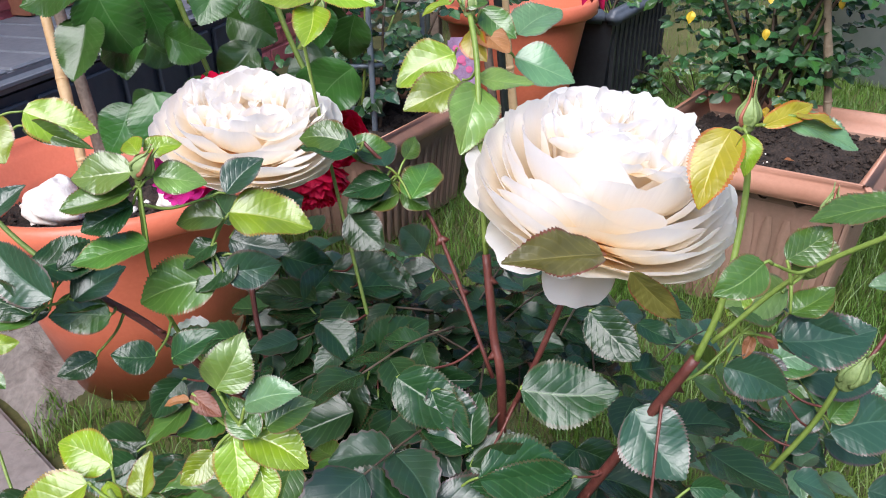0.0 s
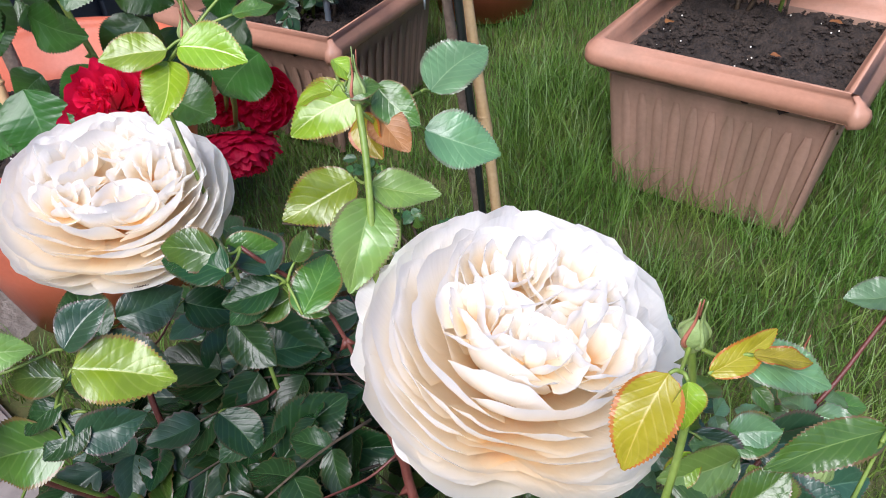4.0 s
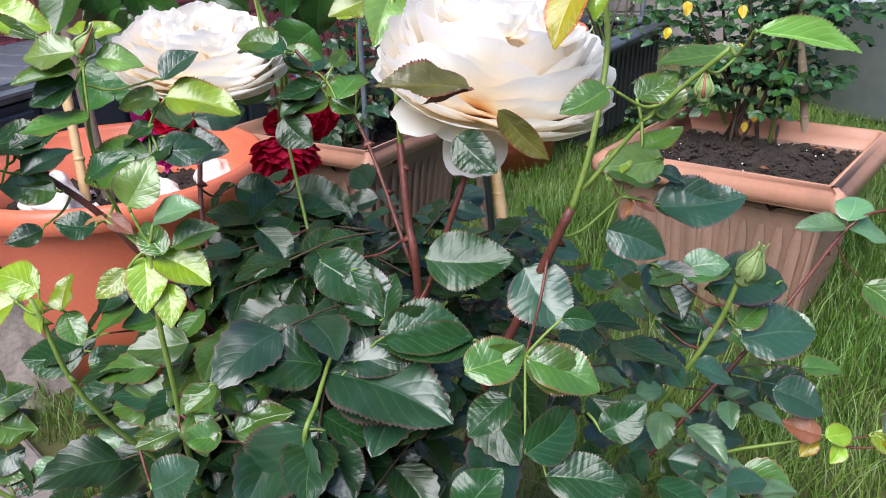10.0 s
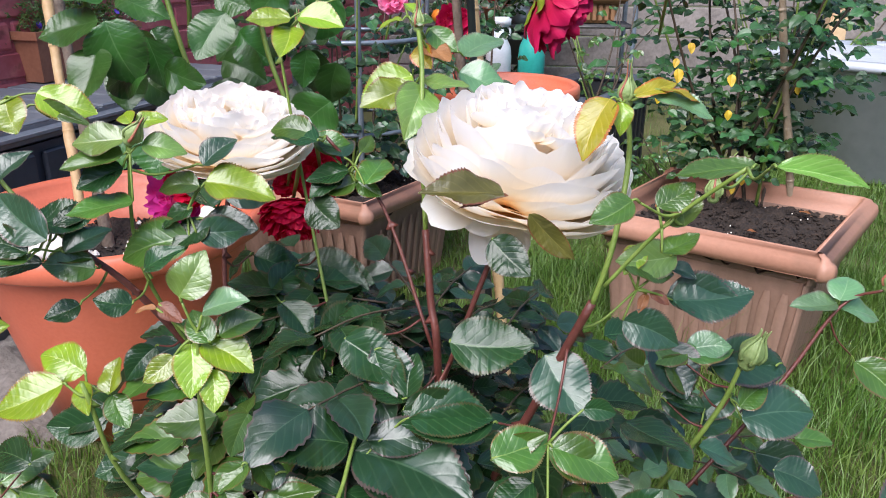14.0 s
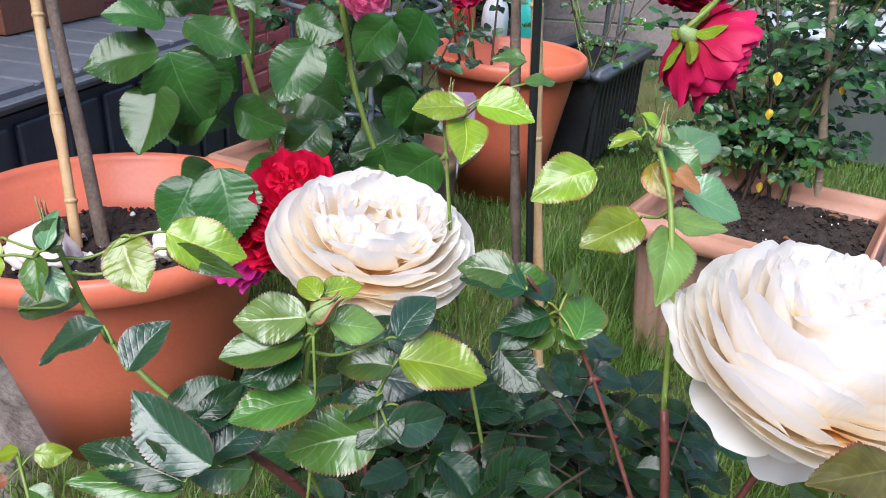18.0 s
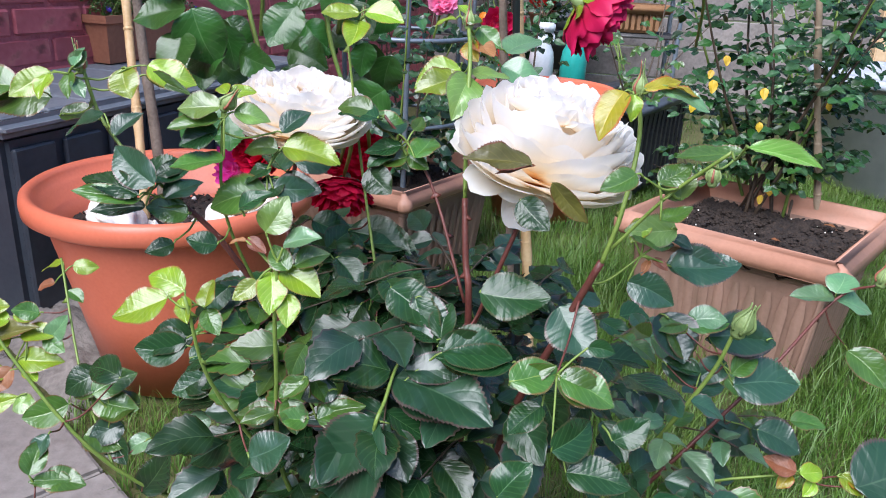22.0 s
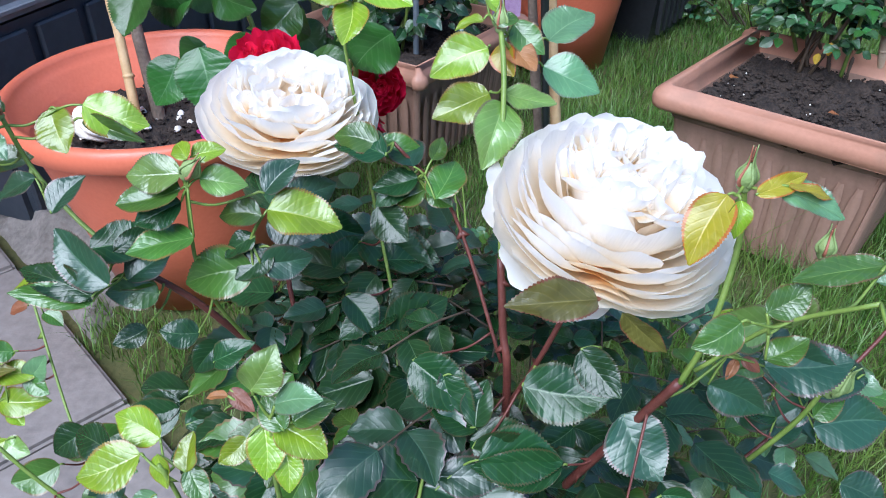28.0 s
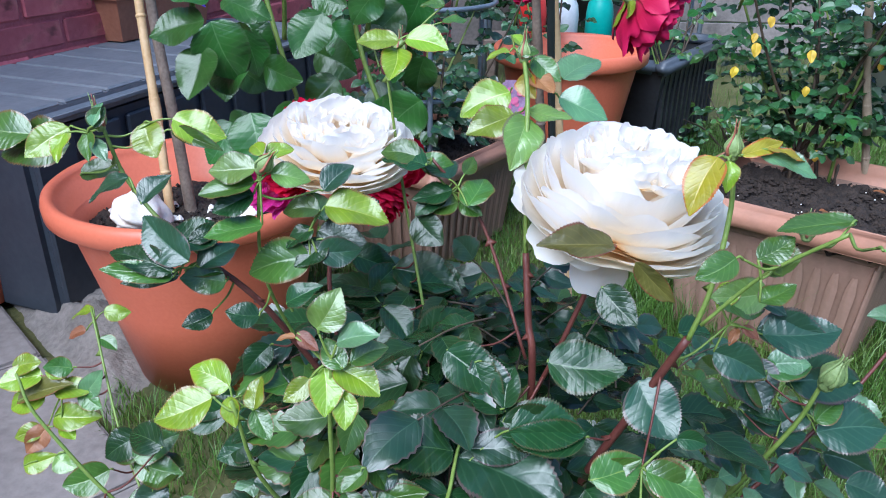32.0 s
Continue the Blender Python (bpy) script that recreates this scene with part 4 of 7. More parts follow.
leaf(bush, "mid", (-0.1, 0.315, 0.601), (-0.141, 0.303, 0.595))
leaf(bush, "mid", (-0.125, 0.306, 0.625), (-0.157, 0.295, 0.618))
leaf(bush, "mid", (-0.041, 0.374, 0.649), (-0.069, 0.375, 0.655))
leaf(bush, "mid", (-0.044, 0.389, 0.642), (-0.018, 0.39, 0.639))
leaf(bush, "lime", (0.011, 0.473, 0.67), (-0.026, 0.456, 0.658))
leaf(bush, "mid", (-0.017, 0.384, 0.616), (-0.037, 0.376, 0.612))
leaf(bush, "mid", (-0.016, 0.385, 0.616), (-0.0, 0.38, 0.608))
leaf(bush, "pale", (0.027, 0.374, 0.678), (0.024, 0.34, 0.66))
leaf(bush, "pale", (0.026, 0.38, 0.681), (0.054, 0.376, 0.677))
leaf(bush, "lime", (0.018, 0.392, 0.675), (-0.012, 0.375, 0.668))
leaf(bush, "pale_sheen", (0.046, 0.422, 0.68), (0.082, 0.415, 0.674))
leaf(bush, "pale_sheen", (0.048, 0.442, 0.688), (0.075, 0.467, 0.701), 1.1)
leaf(bush, "brown", (0.028, 0.405, 0.7), (0.042, 0.388, 0.69))
leaf(bush, "bronze", (0.022, 0.404, 0.699), (0.029, 0.386, 0.689))
leaf(bush, "lime", (0.013, 0.404, 0.723), (0.026, 0.398, 0.718))
leaf(bush, "lime", (0.013, 0.396, 0.714), (-0.003, 0.393, 0.713))
leaf(bush, "mid", (0.018, 0.395, 0.714), (0.032, 0.399, 0.715))
leaf(bush, "mid", (0.028, 0.411, 0.708), (0.046, 0.396, 0.699))
leaf(bush, "lime", (-0.068, 0.443, 0.705), (-0.069, 0.415, 0.69))
leaf(bush, "lime", (-0.067, 0.442, 0.711), (-0.095, 0.435, 0.709))
leaf(bush, "lime", (-0.062, 0.443, 0.712), (-0.031, 0.438, 0.707))
leaf(bush, "mid", (-0.037, 0.45, 0.723), (-0.02, 0.457, 0.727))
leaf(bush, "mid", (-0.037, 0.459, 0.733), (-0.056, 0.461, 0.735))
leaf(bush, "dark", (-0.036, 0.367, 0.646), (-0.068, 0.375, 0.652))
leaf(bush, "blue", (-0.023, 0.38, 0.633), (-0.044, 0.405, 0.647))
leaf(bush, "dark", (-0.021, 0.383, 0.624), (-0.048, 0.375, 0.621))
leaf(bush, "mid", (-0.013, 0.386, 0.635), (-0.009, 0.4, 0.642))
leaf(bush, "dark", (-0.107, 0.374, 0.6), (-0.127, 0.399, 0.613))
leaf(bush, "blue", (-0.102, 0.382, 0.605), (-0.072, 0.396, 0.61))
leaf(bush, "blue", (-0.114, 0.377, 0.591), (-0.078, 0.371, 0.586))
leaf(bush, "dark", (-0.07, 0.395, 0.495), (-0.075, 0.438, 0.515))
leaf(bush, "dark", (-0.046, 0.39, 0.484), (-0.006, 0.427, 0.499))
leaf(bush, "dark", (-0.088, 0.42, 0.522), (-0.07, 0.449, 0.535))
leaf(bush, "dark", (-0.059, 0.43, 0.526), (-0.018, 0.444, 0.531))
leaf(bush, "mid", (-0.009, 0.369, 0.619), (-0.001, 0.399, 0.634))
leaf(bush, "bronze", (0.121, 0.274, 0.69), (0.106, 0.253, 0.671), 0.85)
leaf(bush, "lime", (0.126, 0.272, 0.689), (0.127, 0.262, 0.677))
leaf(bush, "bronze", (0.131, 0.272, 0.692), (0.154, 0.282, 0.7), 0.5)
leaf(bush, "pale_sheen", (0.14, 0.278, 0.692), (0.17, 0.274, 0.684), 0.7)
leaf(bush, "bronze", (0.144, 0.277, 0.694), (0.164, 0.278, 0.692), 0.5)
leaf(bush, "pale", (0.17, 0.196, 0.68), (0.205, 0.195, 0.674), 0.42)
leaf(bush, "mid", (0.192, 0.277, 0.66), (0.152, 0.266, 0.655), 0.5)
leaf(bush, "mid", (0.129, 0.242, 0.652), (0.11, 0.232, 0.645))
leaf(bush, "mid", (0.144, 0.259, 0.644), (0.162, 0.269, 0.652))
leaf(bush, "mid", (0.147, 0.253, 0.624), (0.165, 0.261, 0.63))
leaf(bush, "mid", (0.138, 0.299, 0.601), (0.169, 0.3, 0.598))
leaf(bush, "lime", (0.15, 0.305, 0.607), (0.139, 0.293, 0.597))
leaf(bush, "blue", (0.164, 0.302, 0.597), (0.179, 0.3, 0.592))
leaf(bush, "olive", (0.074, 0.250, 0.651), (0.038, 0.233, 0.660), 0.66, (0.1, -0.5, 0.85))
leaf(bush, "olive", (0.086, 0.256, 0.640), (0.108, 0.262, 0.617), 0.55, (-0.4, -0.8, 0.4))
leaf(bush, "brown", (0.076, 0.252, 0.650), (0.054, 0.250, 0.643), 0.25, (0, -0.5, 0.8))
leaf(bush, "blue", (0.166, 0.296, 0.581), (0.209, 0.303, 0.582))
leaf(bush, "blue", (0.14, 0.29, 0.571), (0.17, 0.283, 0.56))
leaf(bush, "mid", (0.204, 0.383, 0.5), (0.239, 0.394, 0.505))
leaf(bush, "mid", (0.204, 0.386, 0.502), (0.179, 0.377, 0.497))
leaf(bush, "mid", (0.187, 0.381, 0.49), (0.214, 0.375, 0.48))
leaf(bush, "blue", (0.222, 0.387, 0.491), (0.276, 0.392, 0.489))
leaf(bush, "blue", (0.238, 0.384, 0.472), (0.213, 0.369, 0.461))
leaf(bush, "blue", (0.244, 0.377, 0.457), (0.3, 0.387, 0.459))
leaf(bush, "mid", (0.241, 0.376, 0.467), (0.263, 0.39, 0.477))
leaf(bush, "blue", (0.001, 0.259, 0.495), (0.064, 0.262, 0.49), 1.25, (-0.15, -0.4, 0.9))
leaf(bush, "blue", (0.0, 0.242, 0.48), (-0.048, 0.209, 0.456), 1.1, (-0.3, -0.5, 0.85))
leaf(bush, "dark", (0.028, 0.271, 0.518), (0.074, 0.276, 0.517))
leaf(bush, "dark", (0.025, 0.298, 0.511), (-0.004, 0.307, 0.524), 1.1)
leaf(bush, "dark", (-0.054, 0.403, 0.477), (-0.004, 0.418, 0.485))
leaf(bush, "dark", (-0.038, 0.371, 0.482), (-0.074, 0.345, 0.462))
leaf(bush, "dark", (0.024, 0.297, 0.514), (0.028, 0.317, 0.533))
leaf(bush, "dark", (-0.012, 0.288, 0.493), (-0.047, 0.284, 0.493))
leaf(bush, "lime", (-0.125, 0.215, 0.566), (-0.155, 0.203, 0.558))
leaf(bush, "lime", (-0.116, 0.214, 0.568), (-0.110, 0.203, 0.557), 1.2)
leaf(bush, "lime", (-0.119, 0.224, 0.567), (-0.145, 0.228, 0.575))
leaf(bush, "lime", (-0.100, 0.208, 0.566), (-0.101, 0.221, 0.579))
leaf(bush, "mid", (-0.102, 0.214, 0.562), (-0.091, 0.204, 0.551))
leaf(bush, "lime", (-0.067, 0.225, 0.584), (-0.063, 0.207, 0.566))
leaf(bush, "lime", (-0.061, 0.224, 0.585), (-0.036, 0.217, 0.575))
leaf(bush, "lime", (-0.073, 0.219, 0.580), (-0.085, 0.209, 0.572))
leaf(bush, "lime", (-0.057, 0.221, 0.573), (-0.053, 0.207, 0.559))
leaf(bush, "mid", (-0.052, 0.222, 0.590), (-0.034, 0.231, 0.596))
leaf(bush, "mid", (-0.055, 0.219, 0.588), (-0.067, 0.229, 0.600))
leaf(bush, "dark", (-0.169, 0.32, 0.475), (-0.207, 0.312, 0.473))
leaf(bush, "dark", (-0.165, 0.315, 0.467), (-0.145, 0.327, 0.476))
leaf(bush, "dark", (-0.146, 0.32, 0.455), (-0.177, 0.303, 0.444))
leaf(bush, "dark", (-0.059, 0.453, 0.531), (-0.017, 0.446, 0.518))
leaf(bush, "dark", (-0.116, 0.472, 0.528), (-0.075, 0.471, 0.52))
leaf(bush, "dark", (-0.117, 0.473, 0.53), (-0.139, 0.459, 0.518))
leaf(bush, "dark", (-0.071, 0.384, 0.53), (-0.048, 0.368, 0.511))
leaf(bush, "mid", (-0.209, 0.318, 0.421), (-0.243, 0.308, 0.416), 1.2)
leaf(bush, "mid", (-0.243, 0.31, 0.43), (-0.215, 0.328, 0.443))
leaf(bush, "mid", (-0.263, 0.309, 0.419), (-0.295, 0.295, 0.411))
leaf(bush, "mid", (-0.238, 0.318, 0.434), (-0.262, 0.308, 0.428))
leaf(bush, "blue", (-0.221, 0.312, 0.404), (-0.247, 0.296, 0.393))
leaf(bush, "dark", (-0.234, 0.307, 0.394), (-0.213, 0.295, 0.38))
leaf(bush, "lime", (-0.341, 0.361, 0.459), (-0.373, 0.35, 0.453))
leaf(bush, "lime", (-0.338, 0.361, 0.462), (-0.318, 0.367, 0.464))
leaf(bush, "lime", (-0.339, 0.356, 0.443), (-0.37, 0.344, 0.436))
leaf(bush, "lime", (-0.331, 0.357, 0.447), (-0.302, 0.364, 0.449))
leaf(bush, "mid", (-0.314, 0.363, 0.444), (-0.293, 0.357, 0.435))
leaf(bush, "lime", (-0.317, 0.418, 0.486), (-0.295, 0.421, 0.486))
leaf(bush, "lime", (-0.325, 0.417, 0.488), (-0.345, 0.411, 0.484))
leaf(bush, "brown", (-0.331, 0.41, 0.471), (-0.348, 0.405, 0.468))
leaf(bush, "mid", (-0.321, 0.411, 0.464), (-0.304, 0.406, 0.457))
leaf(bush, "brown", (-0.338, 0.35, 0.419), (-0.351, 0.332, 0.403))
leaf(bush, "lime", (-0.327, 0.351, 0.42), (-0.313, 0.344, 0.412))
leaf(bush, "mid", (-0.276, 0.232, 0.405), (-0.303, 0.243, 0.419), 1.1)
leaf(bush, "mid", (-0.249, 0.237, 0.409), (-0.249, 0.257, 0.427))
leaf(bush, "mid", (-0.289, 0.231, 0.402), (-0.325, 0.232, 0.407))
leaf(bush, "mid", (-0.274, 0.237, 0.399), (-0.288, 0.227, 0.391))
leaf(bush, "mid", (-0.244, 0.243, 0.402), (-0.214, 0.246, 0.401))
leaf(bush, "mid", (-0.045, 0.236, 0.481), (-0.016, 0.247, 0.488))
leaf(bush, "mid", (-0.061, 0.229, 0.498), (-0.051, 0.215, 0.484), 1.1)
leaf(bush, "mid", (-0.069, 0.235, 0.483), (-0.097, 0.231, 0.483))
leaf(bush, "mid", (-0.052, 0.233, 0.511), (-0.065, 0.222, 0.503))
leaf(bush, "mid", (-0.051, 0.249, 0.503), (-0.035, 0.24, 0.493), 1.1)
leaf(bush, "mid", (0.101, 0.23, 0.532), (0.134, 0.223, 0.522))
leaf(bush, "mid", (0.072, 0.218, 0.533), (0.101, 0.232, 0.541))
leaf(bush, "blue", (0.099, 0.28, 0.554), (0.12, 0.26, 0.531), 1.3)
leaf(bush, "dark", (0.115, 0.236, 0.55), (0.131, 0.236, 0.548))
leaf(bush, "dark", (0.099, 0.208, 0.497), (0.127, 0.226, 0.509))
leaf(bush, "pale_sheen", (0.364, 0.521, 0.483), (0.377, 0.543, 0.503), 1.3)
leaf(bush, "pale_sheen", (0.364, 0.525, 0.478), (0.324, 0.522, 0.478))
leaf(bush, "pale_sheen", (0.367, 0.526, 0.475), (0.408, 0.527, 0.473))
leaf(bush, "mid", (0.385, 0.517, 0.428), (0.417, 0.494, 0.404))
leaf(bush, "blue", (0.27, 0.498, 0.352), (0.311, 0.479, 0.332))
leaf(bush, "blue", (0.308, 0.497, 0.345), (0.355, 0.486, 0.332))
leaf(bush, "brown", (0.287, 0.334, 0.415), (0.264, 0.34, 0.422))
leaf(bush, "lime", (0.29, 0.335, 0.413), (0.311, 0.34, 0.416))
leaf(bush, "bronze", (0.285, 0.337, 0.41), (0.274, 0.328, 0.403))
leaf(bush, "lime", (0.302, 0.338, 0.406), (0.293, 0.328, 0.398))
leaf(bush, "lime", (0.324, 0.346, 0.409), (0.337, 0.335, 0.399), 1.2)
leaf(bush, "bronze", (0.328, 0.343, 0.406), (0.346, 0.339, 0.402))
leaf(bush, "dark", (0.217, 0.373, 0.467), (0.191, 0.377, 0.472))
leaf(bush, "blue", (0.214, 0.367, 0.451), (0.238, 0.376, 0.458))
leaf(bush, "brown", (0.154, 0.296, 0.585), (0.164, 0.292, 0.58), 0.8)
leaf(bush, "brown", (0.152, 0.296, 0.584), (0.147, 0.288, 0.577), 0.7)
leaf(bush, "brown", (-0.080, 0.226, 0.603), (-0.068, 0.221, 0.596), 0.8)
leaf(bush, "brown", (-0.080, 0.223, 0.602), (-0.091, 0.222, 0.602), 0.6)
leaf(bush, "blue", (0.331, 0.335, 0.406), (0.391, 0.364, 0.423), 1.2)
leaf(bush, "blue", (0.347, 0.346, 0.395), (0.357, 0.329, 0.38), 1.1)
leaf(bush, "blue", (-0.198, 0.303, 0.635), (-0.186, 0.321, 0.649))
leaf(bush, "blue", (-0.212, 0.318, 0.646), (-0.239, 0.307, 0.636), 0.8)
leaf(bush, "pale_sheen", (-0.234, 0.325, 0.675), (-0.235, 0.34, 0.688), 0.6)
leaf(bush, "pale_sheen", (-0.236, 0.328, 0.666), (-0.224, 0.317, 0.658), 0.8)
leaf(bush, "lime", (-0.257, 0.331, 0.668), (-0.259, 0.315, 0.655))
leaf(bush, "mid", (-0.193, 0.344, 0.669), (-0.16, 0.336, 0.664), 0.45)
leaf(bush, "lime", (-0.124, 0.314, 0.666), (-0.135, 0.323, 0.672))
leaf(bush, "dark", (-0.189, 0.311, 0.608), (-0.155, 0.322, 0.618))
leaf(bush, "blue", (-0.094, 0.331, 0.639), (-0.078, 0.346, 0.652))
leaf(bush, "dark", (-0.173, 0.342, 0.471), (-0.211, 0.334, 0.469))
leaf(bush, "dark", (-0.081, 0.423, 0.472), (-0.082, 0.466, 0.496))
leaf(bush, "dark", (-0.04, 0.372, 0.502), (-0.005, 0.406, 0.519))
leaf(bush, "dark", (-0.044, 0.382, 0.486), (-0.058, 0.339, 0.464))
leaf(bush, "dark", (-0.016, 0.322, 0.537), (0.02, 0.3, 0.523))
leaf(bush, "dark", (0.002, 0.276, 0.491), (-0.055, 0.291, 0.502))
leaf(bush, "dark", (-0.21, 0.297, 0.456), (-0.244, 0.304, 0.462))
stalks([(-0.329, 0.396, 0.645), (-0.304, 0.401, 0.637)])
stalks([(-0.268, 0.352, 0.665)])
stalks([(-0.242, 0.331, 0.670), (-0.236, 0.326, 0.674)])
stalks([(-0.259, 0.340, 0.637)])
stalks([(-0.213, 0.347, 0.672), (-0.194, 0.348, 0.675)])
stalks([(-0.160, 0.278, 0.612), (-0.170, 0.276, 0.605), (-0.171, 0.277, 0.601)])
stalks([(-0.175, 0.310, 0.608), (-0.182, 0.305, 0.588)])
stalks([(-0.167, 0.303, 0.595), (-0.178, 0.305, 0.591)])
stalks([(-0.129, 0.315, 0.657), (-0.130, 0.313, 0.649), (-0.121, 0.317, 0.654), (-0.124, 0.319, 0.665), (-0.131, 0.312, 0.642), (-0.125, 0.306, 0.625)])
stalks([(-0.093, 0.329, 0.630), (-0.095, 0.325, 0.629), (-0.099, 0.322, 0.617), (-0.096, 0.316, 0.604), (-0.100, 0.315, 0.601)])
stalks([(-0.041, 0.374, 0.649)])
stalks([(-0.044, 0.389, 0.642), (-0.017, 0.384, 0.616), (-0.016, 0.385, 0.616)])
stalks([(0.011, 0.473, 0.670)])
stalks([(0.027, 0.374, 0.678)])
stalks([(0.026, 0.380, 0.681)])
stalks([(0.018, 0.392, 0.675)])
stalks([(0.046, 0.422, 0.680)])
stalks([(0.048, 0.442, 0.688)])
stalks([(0.028, 0.405, 0.700), (0.022, 0.404, 0.699), (0.028, 0.411, 0.708)])
stalks([(0.013, 0.404, 0.723), (0.013, 0.396, 0.714), (0.018, 0.395, 0.714)])
stalks([(-0.068, 0.443, 0.705), (-0.067, 0.442, 0.711), (-0.062, 0.443, 0.712), (-0.037, 0.450, 0.723), (-0.037, 0.459, 0.733)])
stalks([(-0.036, 0.367, 0.646)])
stalks([(-0.023, 0.380, 0.633), (-0.021, 0.383, 0.624), (-0.013, 0.386, 0.635), (-0.009, 0.369, 0.619)])
stalks([(-0.107, 0.374, 0.600), (-0.102, 0.382, 0.605), (-0.114, 0.377, 0.591)])
stalks([(-0.070, 0.395, 0.495), (-0.046, 0.390, 0.484), (-0.088, 0.420, 0.522)])
stalks([(-0.059, 0.430, 0.526)])
stalks([(0.121, 0.274, 0.690), (0.126, 0.272, 0.689)])
stalks([(0.131, 0.272, 0.692), (0.140, 0.278, 0.692), (0.144, 0.277, 0.694)])
stalks([(0.170, 0.196, 0.680)])
stalks([(0.192, 0.277, 0.660)])
stalks([(0.144, 0.259, 0.644), (0.147, 0.253, 0.624)])
stalks([(0.129, 0.242, 0.652)])
stalks([(0.138, 0.299, 0.601), (0.150, 0.305, 0.607), (0.164, 0.302, 0.597), (0.166, 0.296, 0.581), (0.140, 0.290, 0.571), (0.154, 0.296, 0.585), (0.152, 0.296, 0.584)])
stalks([(0.099, 0.280, 0.554)])
stalks([(0.204, 0.383, 0.500), (0.204, 0.386, 0.502), (0.187, 0.381, 0.490)])
stalks([(0.222, 0.387, 0.491), (0.238, 0.384, 0.472), (0.244, 0.377, 0.457), (0.241, 0.376, 0.467)])
stalks([(0.001, 0.259, 0.495), (0.028, 0.271, 0.518)])
stalks([(0.000, 0.242, 0.480)])
stalks([(0.025, 0.298, 0.511), (0.024, 0.297, 0.514), (-0.012, 0.288, 0.493)])
stalks([(-0.054, 0.403, 0.477)])
stalks([(-0.038, 0.371, 0.482)])
stalks([(-0.071, 0.384, 0.530)])
stalks([(-0.125, 0.215, 0.566)])
stalks([(-0.116, 0.214, 0.568), (-0.100, 0.208, 0.566), (-0.102, 0.214, 0.562)])
stalks([(-0.119, 0.224, 0.567)])
stalks([(-0.067, 0.225, 0.584), (-0.061, 0.224, 0.585), (-0.073, 0.219, 0.580), (-0.057, 0.221, 0.573), (-0.052, 0.222, 0.590), (-0.055, 0.219, 0.588), (-0.080, 0.226, 0.603), (-0.080, 0.223, 0.602)])
stalks([(-0.169, 0.320, 0.475), (-0.165, 0.315, 0.467), (-0.146, 0.320, 0.455)])
stalks([(-0.059, 0.453, 0.531)])
stalks([(-0.116, 0.472, 0.528), (-0.117, 0.473, 0.530)])
stalks([(-0.209, 0.318, 0.421), (-0.243, 0.310, 0.430), (-0.238, 0.318, 0.434), (-0.221, 0.312, 0.404), (-0.234, 0.307, 0.394)])
stalks([(-0.263, 0.309, 0.419)])
stalks([(-0.341, 0.361, 0.459), (-0.338, 0.361, 0.462), (-0.339, 0.356, 0.443), (-0.331, 0.357, 0.447), (-0.314, 0.363, 0.444), (-0.338, 0.350, 0.419), (-0.327, 0.351, 0.420)])
stalks([(-0.317, 0.418, 0.486), (-0.325, 0.417, 0.488), (-0.331, 0.410, 0.471), (-0.321, 0.411, 0.464)])
stalks([(-0.276, 0.232, 0.405), (-0.289, 0.231, 0.402), (-0.274, 0.237, 0.399)])
stalks([(-0.249, 0.237, 0.409), (-0.244, 0.243, 0.402)])
stalks([(-0.045, 0.236, 0.481), (-0.051, 0.249, 0.503)])
stalks([(-0.061, 0.229, 0.498), (-0.052, 0.233, 0.511)])
stalks([(-0.069, 0.235, 0.483)])
stalks([(0.101, 0.230, 0.532), (0.072, 0.218, 0.533), (0.115, 0.236, 0.550), (0.099, 0.208, 0.497)])
stalks([(0.364, 0.521, 0.483), (0.364, 0.525, 0.478), (0.367, 0.526, 0.475)])
stalks([(0.385, 0.517, 0.428)])
stalks([(0.270, 0.498, 0.352), (0.308, 0.497, 0.345)])
stalks([(0.287, 0.334, 0.415), (0.290, 0.335, 0.413), (0.285, 0.337, 0.410), (0.302, 0.338, 0.406)])
stalks([(0.324, 0.346, 0.409), (0.328, 0.343, 0.406)])
stalks([(0.217, 0.373, 0.467), (0.214, 0.367, 0.451)])
stalks([(0.331, 0.335, 0.406), (0.347, 0.346, 0.395)])
stalks([(-0.198, 0.303, 0.635), (-0.212, 0.318, 0.646)])
stalks([(-0.234, 0.325, 0.675), (-0.236, 0.328, 0.666), (-0.257, 0.331, 0.668)])
stalks([(-0.193, 0.344, 0.669)])
stalks([(-0.124, 0.314, 0.666)])
stalks([(-0.189, 0.311, 0.608)])
stalks([(-0.094, 0.331, 0.639)])
stalks([(-0.173, 0.342, 0.471)])
stalks([(-0.040, 0.372, 0.502), (-0.044, 0.382, 0.486)])
stalks([(-0.081, 0.423, 0.472)])
stalks([(-0.016, 0.322, 0.537)])
stalks([(0.002, 0.276, 0.491)])
stalks([(-0.210, 0.297, 0.456)])



def sprig(kind, base, tip, width):
    """A leaflet with its stalk, turned to the light."""
    leaf(bush, kind, base, tip, width, (dice.uniform(-0.4, 0.4), dice.uniform(-0.95, -0.5), dice.uniform(0.55, 0.95)))
    stalks([base], 0.03)


sprig("mid", (-0.153, 0.307, 0.584), (-0.178, 0.298, 0.589), 1.10)
sprig("dark", (-0.161, 0.299, 0.565), (-0.176, 0.286, 0.563), 1.03)
sprig("dark", (-0.129, 0.296, 0.568), (-0.147, 0.288, 0.575), 1.18)
sprig("pale", (-0.068, 0.221, 0.609), (-0.057, 0.224, 0.630), 1.18)
sprig("pale", (-0.102, 0.397, 0.468), (-0.069, 0.407, 0.496), 0.88)
sprig("pale_sheen", (-0.058, 0.221, 0.602), (-0.036, 0.219, 0.610), 0.88)
